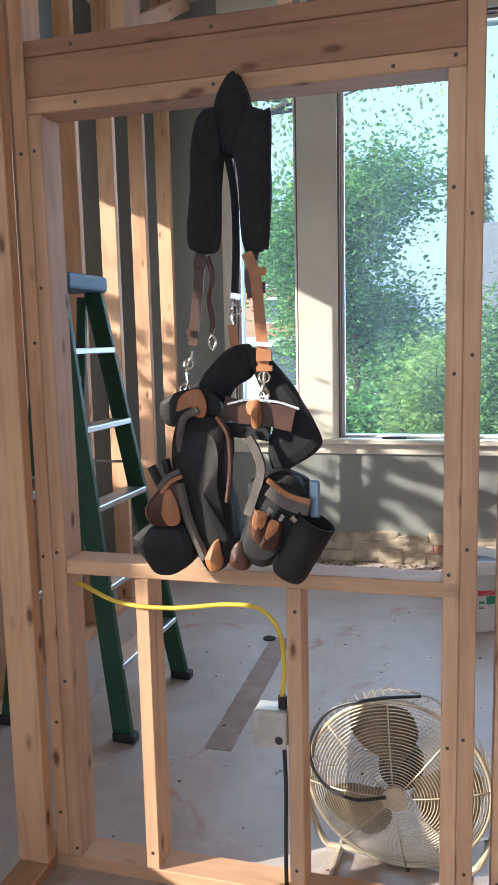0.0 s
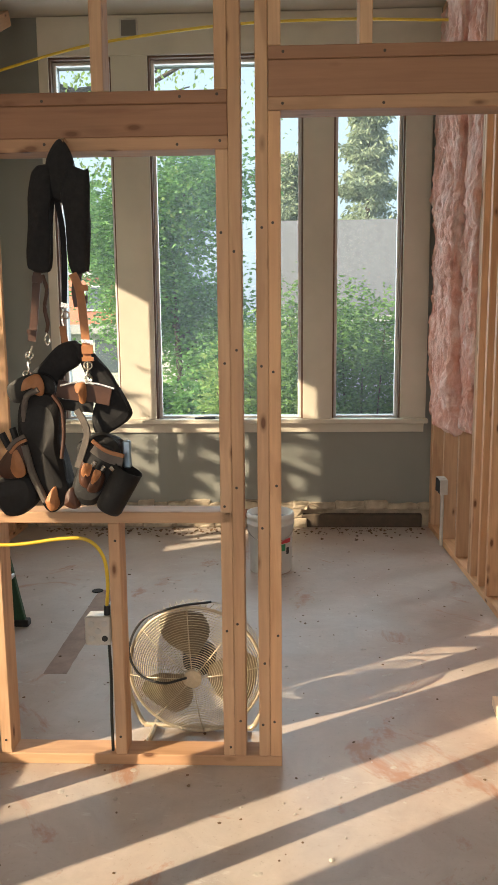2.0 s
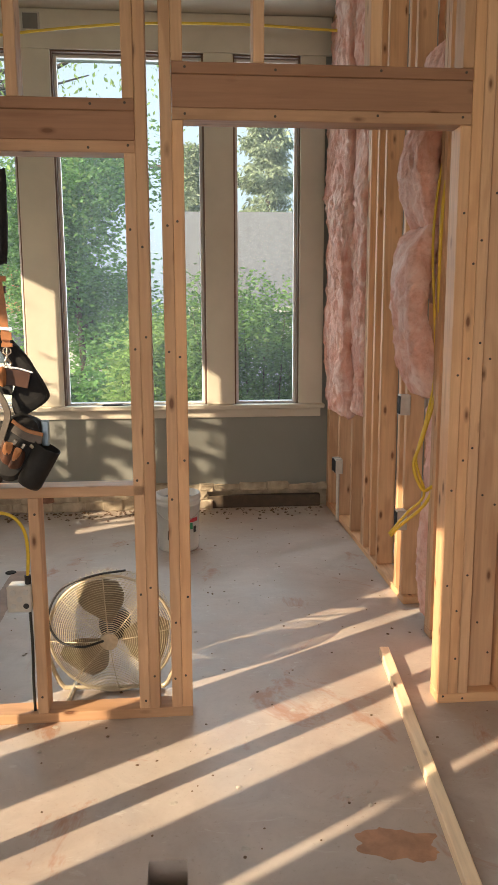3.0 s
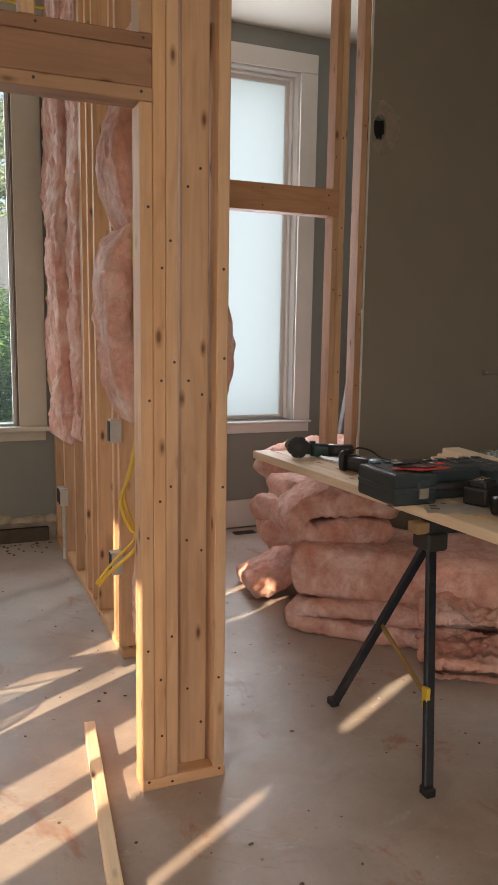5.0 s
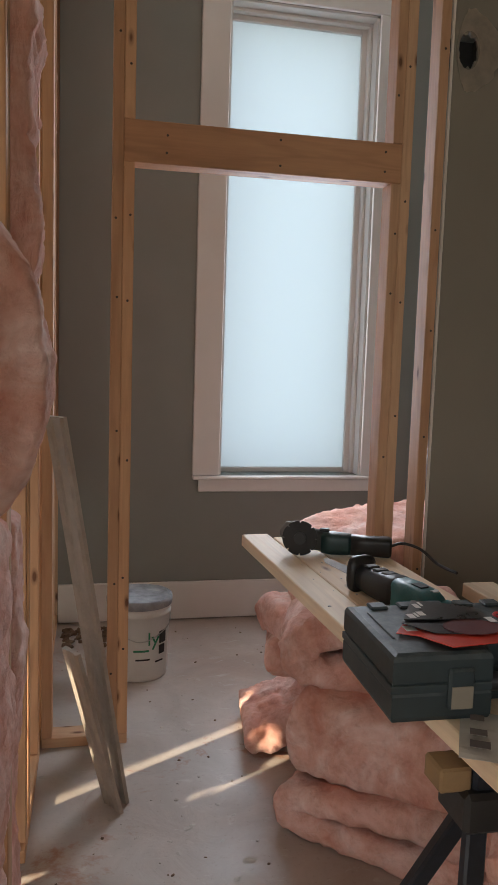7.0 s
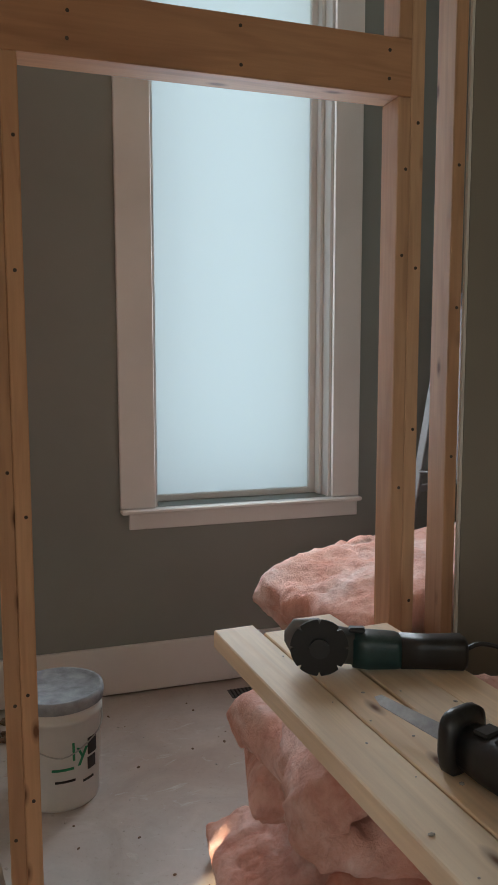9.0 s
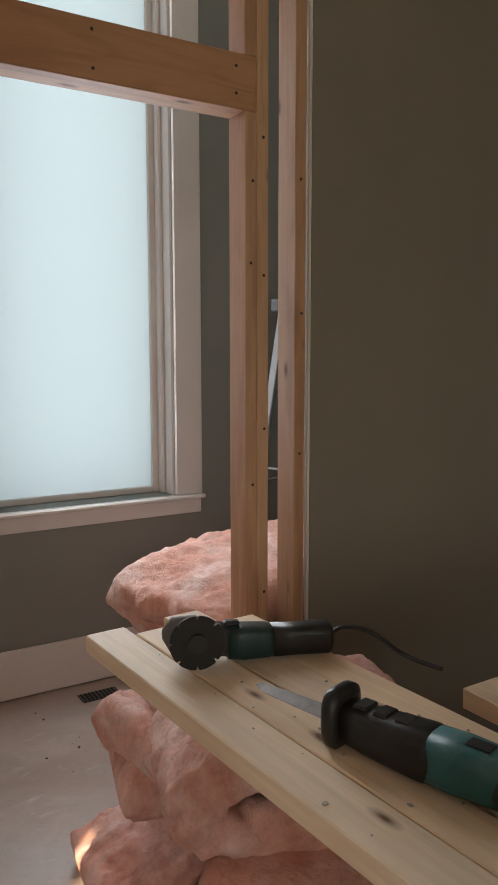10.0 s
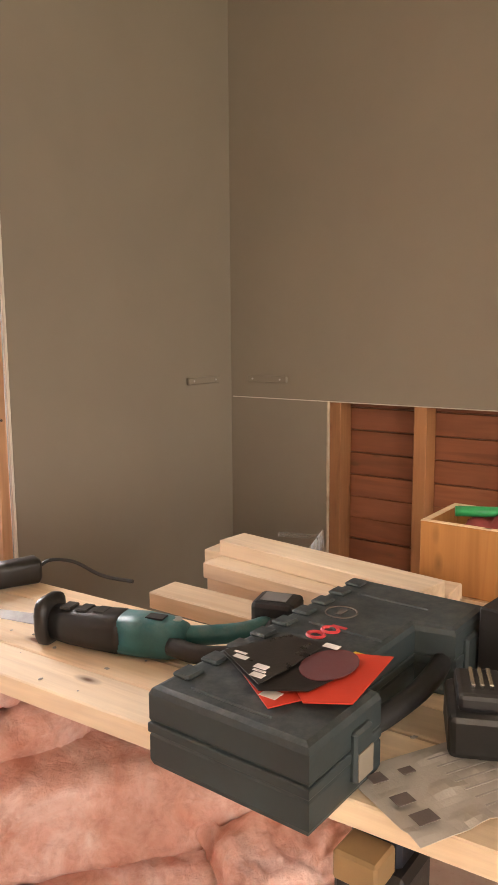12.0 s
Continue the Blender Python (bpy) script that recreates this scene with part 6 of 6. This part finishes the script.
def scatter(name, spots, radii, mat, label, category="debris", flat=0.45):
    """Loose crumbs that lie on one surface, as one piece of stuff."""
    bm = bmesh.new()
    for i, (x, y, z) in enumerate(spots):
        r = wt.uniform(*radii)
        c = crumb(r, i * 1.7, flat)
        bmesh.ops.transform(c, matrix=pose(x, y, z + r * flat * 0.5, 0, 0, wt.uniform(0, 360)) @ Matrix.Diagonal((wt.uniform(0.6, 1.8), 1, 1, 1)), verts=c.verts[:])
        me = bpy.data.meshes.new("c")
        c.to_mesh(me)
        c.free()
        bm.from_mesh(me)
        bpy.data.meshes.remove(me)
    return solo(name, bm, mat, label=label, category=category, kind="stuff")


CHIP = painted("plaster_chips", (0.46, 0.42, 0.37), 0.95, 0.25, 0.4, 30)
DIRT = painted("brown_rubble", (0.16, 0.10, 0.06), 0.95, 0.4, 0.5, 40)
scatter("plaster_chips", [(wt.uniform(-1.5, 3.4), wt.uniform(0.3, 4.5), 0) for _ in range(420)], (0.002, 0.010), CHIP, "pale plaster chips strewn over the slab")
scatter("dirt_crumbs", [(wt.uniform(-1.5, 3.4), wt.uniform(0.3, 4.6), 0) for _ in range(420)], (0.002, 0.009), DIRT, "dark crumbs of dirt strewn over the slab")
scatter("dirt_crumbs", [(wt.uniform(-1.5, 1.25), 4.84 - abs(wt.gauss(0, 0.12)), 0) for _ in range(420)], (0.004, 0.016), DIRT, "brown rubble along the foot of the wall")
scatter("dirt_crumbs", [(wt.uniform(1.42, 1.72), 4.66 - abs(wt.gauss(0, 0.12)), 0) for _ in range(200)], (0.006, 0.022), DIRT, "brown rubble heaped in the corner", flat=0.8)
scatter("sawdust_tufts", [(wt.uniform(2.1, 2.42), wt.uniform(1.5, 3.05), 0.862) for _ in range(60)], (0.0015, 0.005), CHIP, "pale shavings on the bench boards")
scatter("plaster_chips", [(0.1 + wt.gauss(0, 0.5), 1.72 - abs(wt.gauss(0, 0.1)), 0) for _ in range(26)], (0.003, 0.010), CHIP, "pale plaster chips along the bottom plate")

scatter("compound_splashes", [(2.0 + wt.gauss(0, 0.22), 2.35 + wt.gauss(0, 0.45), 0) for _ in range(70)], (0.006, 0.020), CHIP, "flat pale splashes of dried compound on the slab", flat=0.06)
scatter("compound_splashes", [(wt.uniform(-1.0, 2.6), wt.uniform(0.6, 4.0), 0) for _ in range(60)], (0.008, 0.024), CHIP, "flat pale splashes of dried compound on the slab", flat=0.05)

# broken wall foot
wf = thing("wall_foot_rubble", (0, WALL_Y, 0), label="broken plaster and brick along the wall foot", category="rubble", kind="structure")
BRICKM = painted("soft_red_brick", (0.30, 0.16, 0.11), 0.9, 0.3, 0.5, 14, stain=(0.45, 0.38, 0.3))
for row, (z0, z1, x0, x1) in enumerate(((0.0, 0.075, -1.6, 0.3), (0.07, 0.135, -1.6, 0.3), (0.135, 0.185, -1.6, 1.22))):
    x = x0
    while x < x1:
        w = wt.uniform(0.09, 0.26)
        bm = box((0, 0, z0), (w, wt.uniform(0.04, 0.06) - 0.006 * row, z1 + wt.uniform(-0.008, 0.022)), 0.008)
        bmesh.ops.subdivide_edges(bm, edges=bm.edges[:], cuts=3)
        for v in bm.verts:
            v.co += 0.012 * noise.noise_vector(v.co * 21 + Vector((x * 9, row * 3, 0)))
        part("lump", bm, BRICKM if row == 1 and wt.random() < 0.22 else PLASTER, wf, m=pose(x, -0.035 + wt.uniform(0, 0.02), 0, 0, wt.uniform(-1, 1), wt.uniform(-3, 3)))
        x += w * 0.96
part("ledge", box((0.36, -0.02, 0.0), (1.24, 0.03, 0.095), 0.004), plain("dark_old_board", (0.10, 0.075, 0.055), 0.8, wear=0.4), wf, "dark bared board")

vt = thing("floor_vent", (2.60, 4.615, 0), 0, label="dark open floor register by the baseboard", category="floor vent")
part("frame", box((-0.085, -0.04, 0), (0.085, 0.04, 0.004), 0.001), plain("vent_frame", (0.06, 0.05, 0.045), 0.6), vt)
for k in range(9):
    part("slat", box((-0.075 + 0.017 * k, -0.034, 0.004), (-0.071 + 0.017 * k, 0.034, 0.008)), DARK, vt)
cap = thing("floor_drain", (-0.822, 3.49, 0), label="small dark drain cap in the slab", category="drain cap")
part("disc", lathe([(0.03, 0), (0.032, 0.003), (0.028, 0.006), (0.0005, 0.005)], 24), DARK, cap)
lt = thing("window_latch", (-0.32, WALL_Y - 0.005, 0.8045), 5, label="black tool lying on the window stool", category="tool")
part("body", box((-0.09, -0.012, 0), (0.06, 0.012, 0.012), 0.003), BLACKP, lt)
part("tip", box((0.06, -0.006, 0.002), (0.12, 0.006, 0.006), 0.001), BLACKP, lt)
br = thing("brace", (-1.6, 4.1, 2.75), label="pine brace nailed across the studs overhead", category="brace", kind="structure")
lumber("board", br, (0, -0.7, 0), (0.03, 0.6, 0.72), 0.089, 0.038, PINE)


# ---------- nail heads ----------
NAILM = mesh_of(cyl((0, -0.0012, 0), (0, 0.0005, 0), 0.0044, n=10), plain("nail_head", (0.08, 0.062, 0.05), 0.55, 0.5))
g = random.Random(77)


def nails(parent, xs, zs, y, jitter=0.012):
    for x in xs:
        for z in zs:
            part("nail", NAILM, None, parent, m=pose(x + g.uniform(-0.007, 0.007), y, z + g.uniform(-jitter, jitter)))


nails(pf, (0.027, 0.065, 0.146, 0.184, 1.151, 1.19, 1.228, 1.386), (0.1, 0.42, 0.9, 1.33, 1.72), A - 0.0002, 0.09)
nails(pf, (-0.999, -0.96), (0.12, 0.5, 0.95, 1.5, 1.9), A - 0.0002, 0.08)
nails(pf, (-0.338, -0.731), (0.09, 0.78), A - 0.0002)
nails(pf, (-0.85, -0.5, -0.1, 0.02), (2.005, 2.134), A - 0.0002, 0.006)
nails(pf, (0.21, 0.5, 0.85, 1.14), (2.11, 2.25), A - 0.0002, 0.006)
nails(pf, (1.29, 1.335), (0.2, 0.75, 1.3, 1.9), 0.0055, 0.1)
nails(pt, (1.634, 1.671, 2.644, 2.682, 2.809), (0.3, 0.7, 1.15, 1.6, 2.0, 2.5), A - 0.0002, 0.1)
nails(pt, (1.8, 2.2, 2.6), (2.13, 2.2), A - 0.0002, 0.012)

# an old patch of orange adhesive on the slab
rnd = random.Random(77)
for cx, cy, rx, ry in ((0.76, 1.055, 0.11, 0.06),):
    bm = bmesh.new()
    ring = []
    for k in range(48):
        a = 2 * math.pi * k / 48
        q = max(abs(math.cos(a)), abs(math.sin(a))) ** -0.75 * (1 + 0.22 * noise.noise(Vector((3 * math.cos(a) + cx * 9, 3 * math.sin(a), 1.3))) + rnd.uniform(-0.05, 0.05))
        ring.append(bm.verts.new((rx * q * math.cos(a), ry * q * math.sin(a), 0.0018)))
    f = bm.faces.new(ring)
    bmesh.ops.inset_region(bm, faces=[f], thickness=0.006, depth=0.0)
    for v in ring:
        v.co.z = 0.0002
    solo("floor_patch", bm, painted("orange_adhesive", (0.41, 0.215, 0.12), 0.6, 0.3, 0.5, 14, stain=(0.39, 0.31, 0.26)), (cx, cy, 0), -14, label="worn patch of orange brown adhesive on the slab", category="floor patch", kind="structure")

# the bared line of an old wall across the slab
bm = bmesh.new()
edge = []
for side in (-1, 1):
    row = [(side * (0.05 + 0.006 * noise.noise(Vector((k * 0.7, side * 3.0, 0)))), -0.52 + 0.052 * k) for k in range(21)]
    edge += row if side < 0 else row[::-1]
bm.faces.new([bm.verts.new((x, y, 0.0015)) for x, y in edge])
bmesh.ops.recalc_face_normals(bm, faces=bm.faces[:])
bmesh.ops.solidify(bm, geom=bm.faces[:], thickness=0.001)
solo("floor_patch", bm, painted("bared_wall_line", (0.30, 0.215, 0.17), 0.75, 0.25, 0.4, 9, stain=(0.42, 0.36, 0.31)), (-0.765, 2.99, 0.0), label="brown bared strip where a wall once stood", category="floor patch", kind="structure")

# ---------- outside ----------
GRASS = plain("lawn", (0.07, 0.11, 0.03), 0.9, wear=0.4, scale=3)
solo("ground", box((-400, -400, -0.9), (400, 500, -0.6)), GRASS, label="lawn and yard around the house", category="ground", kind="structure")
BARK = plain("bark", (0.09, 0.065, 0.045), 0.9, wear=0.4, scale=12, grit=0.8)
LEAF = leaves("maple_leaf", (0.085, 0.19, 0.05), (0.15, 0.30, 0.08), 0.5)
LEAF2 = leaves("locust_leaf", (0.18, 0.29, 0.07), (0.26, 0.38, 0.11), 0.62)
NEEDLE = leaves("spruce_needle", (0.19, 0.235, 0.15), (0.28, 0.33, 0.215), 0.4)
SHRUB = leaves("shrub_leaf", (0.085, 0.165, 0.05), (0.145, 0.255, 0.075), 0.45)


def leaf_mesh(centres, spread, per, size, seed, mat, droop=0.0, long=1.6):
    """Many small leaves gathered in clumps; each is a folded blade of two triangles."""
    g = np.random.default_rng(seed)
    c = np.repeat(np.asarray(centres, float), per, axis=0)
    n = len(c)
    p = c + g.normal(0, 1, (n, 3)) * spread
    a = g.uniform(0, 2 * np.pi, n)
    tip = np.stack([np.cos(a), np.sin(a), g.uniform(-0.7, 0.4, n) - droop], 1)
    tip /= np.linalg.norm(tip, axis=1)[:, None]
    side = np.cross(tip, g.normal(0, 1, (n, 3)))
    side /= np.linalg.norm(side, axis=1)[:, None]
    s = (size * g.uniform(0.6, 1.35, n))[:, None]
    nrm = np.cross(tip, side)
    v = np.stack([p, p + tip * s * long * 0.5 + side * s * 0.45 + nrm * s * 0.12, p + tip * s * long, p + tip * s * long * 0.5 - side * s * 0.45 + nrm * s * 0.12], 1).reshape(-1, 3)
    i = np.arange(n)[:, None] * 4
    f = np.concatenate([i + np.array([[0, 1, 2]]), i + np.array([[0, 2, 3]])], 0)
    me = bpy.data.meshes.new("leaves")
    me.from_pydata(v.tolist(), [], f.tolist())
    me.materials.append(mat)
    return me


def tree(name, loc, height, crown, clear, seed, mat, clumps, per, size, label, limbs=9, droop=0.0, spread=0.32):
    """Tapered trunk, forking limbs, and leaf clumps that sit round the limbs' ends."""
    t = thing(name, loc, label=label, category="tree")
    g = random.Random(seed)
    wood = bmesh.new()
    tube(spline([(0, 0, 0), (0.05, 0.02, clear), (-0.05, 0.06, height * 0.6), (0.05, 0.0, height * 0.9)], 6), 0.035 * height * 0.5, 8, wood, taper=0.015)
    ends = []
    for k in range(limbs):
        a = 2 * math.pi * k / limbs + g.uniform(-0.4, 0.4)
        z0 = clear + (height * 0.8 - clear) * (k + 0.3) / limbs
        r = crown * (0.55 + 0.45 * math.sin(math.pi * min(1, (z0 - clear) / (height - clear) * 0.8 + 0.25))) * g.uniform(0.75, 1.1)
        e = Vector((r * math.cos(a), r * math.sin(a), z0 + r * g.uniform(0.15, 0.6)))
        mid = Vector((e.x * 0.5, e.y * 0.5, z0 + 0.35 * (e.z - z0)))
        tube(spline([(0, 0, z0), tuple(mid), tuple(e)], 5), 0.05, 6, wood, taper=0.01)
        for q in range(clumps // limbs):
            u = g.uniform(0.35, 1.08)
            base = mid.lerp(e, u) if u > 0.5 else Vector((0, 0, z0)).lerp(mid, u * 2)
            ends.append(base + Vector((g.gauss(0, 1), g.gauss(0, 1), g.gauss(0, 0.8))) * crown * 0.28)
    part("trunk", wood, BARK, t, "rough brown trunk and limbs", smooth=True)
    part("crown", leaf_mesh(ends, spread, per, size, seed, mat, droop), None, t, "dense green leaves")
    return t


tree("maple_tree", (-1.8, 14.5, -0.6), 5.5, 1.42, 0.9, 3, LEAF, 430, 120, 0.062, "leafy green maple in the yard", limbs=13, spread=0.30)
tree("maple_tree", (-6.8, 27.0, -0.6), 5.4, 2.3, 1.0, 4, LEAF2, 150, 50, 0.17, "pale green tree far behind the yard", limbs=10, spread=0.5)
tree("locust_tree", (-3.0, 10.5, -0.6), 8.5, 3.4, 4.9, 5, LEAF2, 110, 60, 0.05, "feathery locust tree with hanging leaf sprays", limbs=12, droop=1.0, spread=0.34)


def spruce(loc, height, radius, seed, label):
    t = thing("spruce_tree", loc, label=label, category="tree")
    g = random.Random(seed)
    part("trunk", tube([(0, 0, 0), (0, 0, height * 0.5), (0, 0, height)], 0.16, 8, taper=0.02), BARK, t)
    cs = []
    for k in range(300):
        u = g.random() ** 0.75
        z = 0.8 + (height - 0.9) * u
        r = radius * (1 - u) ** 0.8 * g.uniform(0.45, 1.05) * (0.75 + 0.3 * math.sin(z * 5.5))
        a = g.uniform(0, 2 * math.pi)
        cs.append((r * math.cos(a), r * math.sin(a), z - r * 0.25))
    part("crown", leaf_mesh(cs, (0.16, 0.16, 0.09), 70, 0.085, seed, NEEDLE, 0.6, 2.6), None, t, "drooping grey green boughs")


spruce((3.35, 27.0, -0.6), 11.8, 2.1, 9, "tall grey green spruce behind the neighbour's roof")
spruce((0.75, 34.0, -0.6), 9.5, 1.7, 10, "slim spruce in the distance")


def shrub(loc, w, d, h, seed, mat, label, clumps=70, per=60, size=0.06):
    t = thing("shrub", loc, label=label, category="shrub", group="shrubs under the windows")
    g = random.Random(seed)
    wood = bmesh.new()
    cs = []
    for k in range(9):
        x, y = g.uniform(-w, w) * 0.5, g.uniform(-d, d) * 0.5
        tube(spline([(x * 0.5, y * 0.5, 0), (x * 0.8, y * 0.8, h * 0.5), (x, y, h * 0.9)], 4), 0.016, 5, wood, taper=0.004)
    for k in range(clumps):
        u = g.random()
        z = h * (0.15 + 0.85 * u) * g.uniform(0.85, 1.08)
        cs.append((g.uniform(-w, w) * 0.55, g.uniform(-d, d) * 0.5, z))
    part("stems", wood, BARK, t)
    part("foliage", leaf_mesh(cs, (0.12, 0.12, 0.14), per, size, seed, mat, 0.0, 1.9), None, t, "small bright leaves")


shrub((1.15, 8.6, -0.6), 1.7, 0.9, 2.35, 31, SHRUB, "bushy green hedge outside the window", 200, 150, 0.036)
shrub((2.6, 8.8, -0.6), 1.5, 0.9, 2.2, 32, SHRUB, "bushy green hedge outside the window", 140, 120, 0.036)
shrub((0.0, 9.0, -0.6), 0.9, 0.8, 2.0, 33, LEAF2, "loose yellow green shrub outside the window", 80, 60, 0.05)
shrub((-0.32, 9.4, -0.6), 0.7, 0.7, 1.75, 34, LEAF2, "loose yellow green shrub outside the window", 70, 55, 0.05)
shrub((-1.3, 13.2, -0.6), 2.2, 1.0, 0.95, 35, LEAF, "dark leafy undergrowth below the maple", 120, 60, 0.08)

SHINGLE = plain("grey_shingle", (0.185, 0.19, 0.22), 0.9, wear=0.3, scale=9, grit=0.6)
SIDING = painted("white_siding", (0.60, 0.60, 0.57), 0.6, 0.06)
ORANGE = painted("orange_brick", (0.52, 0.20, 0.12), 0.85, 0.12, 0.3, 30)
PANEG = plain("dark_pane", (0.09, 0.11, 0.13), 0.15)


def grey_house():
    h = thing("neighbour_house", (4.6, 18.5, -0.6), label="neighbour's house with a broad grey shingle roof", category="house")
    part("wall", box((-4.4, 0.4, 0), (4.4, 7.0, 2.45)), SIDING, h)
    roof = bmesh.new()
    for k in range(22):
        z0, z1 = 2.30 + 0.125 * k, 2.30 + 0.125 * (k + 1)
        box((-4.75, 0.16 * k, z0 - 0.03), (4.75, 0.16 * k + 0.175, z1), bm=roof)
    part("roof", roof, SHINGLE, h, "courses of grey shingles")
    part("roof_back", prism([(-4.75, 2.3), (4.75, 2.3), (4.75, 5.02), (-4.75, 5.02)], 0.2, m=pose(0, 3.6, 0)), SHINGLE, h)
    part("fascia", box((-4.75, -0.05, 2.17), (4.75, -0.002, 2.30)), SIDING, h)
    for x in (-3.2, 0.0):
        w = part("window", box((x - 0.5, 0.36, 1.0), (x + 0.5, 0.41, 2.0)), SIDING, h)
        part("pane", box((x - 0.44, 0.345, 1.06), (x + 0.44, 0.36, 1.94)), PANEG, w)


grey_house()


def brick_house():
    h = thing("brick_building", (-8.2, 22.0, -0.6), label="orange brick building with white lap siding below", category="house")
    part("wall", box((-5.0, 0, 0), (3.9, 6, 3.55)), ORANGE, h, "orange brick upper wall")
    part("parapet", box((-5.1, -0.1, 3.55), (4.0, 6.1, 3.72)), SIDING, h)
    for x in (-0.6, 1.6, 3.0):
        w = part("window", box((x - 0.32, -0.05, 2.55), (x + 0.32, 0.01, 3.3)), SIDING, h)
        part("pane", box((x - 0.26, -0.065, 2.61), (x + 0.26, -0.05, 3.24)), PANEG, w)


def garage():
    h = thing("garage", (-4.3, 17.2, -0.6), label="white lap sided garage with a low roof", category="garage")
    part("wall", box((-3.2, 0.03, 0), (3.4, 4, 1.92)), SIDING, h)
    for k in range(15):
        part("lap", box((-3.2, 0.0, 0.02 + 0.125 * k), (3.4, 0.028, 0.138 + 0.125 * k)), SIDING, h)
    roof = bmesh.new()
    for k in range(9):
        box((-3.45, -0.3 + 0.24 * k, 1.92 + 0.02 * k), (3.65, -0.3 + 0.24 * k + 0.26, 1.99 + 0.02 * k), bm=roof)
    part("roof", roof, plain("pale_roofing", (0.34, 0.34, 0.34), 0.9, wear=0.2), h, "low pale roof")
    for x in (-1.2, 0.6):
        w = part("window", box((x - 0.45, -0.05, 0.95), (x + 0.45, 0.0, 1.85)), SIDING, h)
        part("pane", box((x - 0.38, -0.065, 1.02), (x + 0.38, -0.05, 1.78)), PANEG, w)


brick_house()
garage()
up = thing("utility_pole", (-0.2, 40.0, -0.6), label="wooden utility pole with a crossarm", category="utility pole")
part("pole", tube([(0, 0, 0), (0, 0, 10.5)], 0.16, 10, taper=0.11), BARK, up)
part("crossarm", box((-1.1, -0.06, 9.6), (1.1, 0.06, 9.74)), BARK, up)

# unseen trees, added to the west to break the low sun into dapples
for i, (x, y, h, s) in enumerate(((-8.6, -4.3, 5.9, 61), (-9.0, -1.2, 6.6, 62))):
    tree("dapple_tree", (x, y, -0.6), h, 1.7, 2.6, s, LEAF2, 54, 14, 0.085, "unseen thin leafed tree added west to dapple the sun", limbs=9, spread=0.4)
tree("dapple_tree", (-6.0, 1.5, -0.6), 5.6, 1.25, 2.9, 63, LEAF2, 42, 18, 0.10, "unseen thin leafed tree added by the west wall to dapple the sun", limbs=9, spread=0.22)
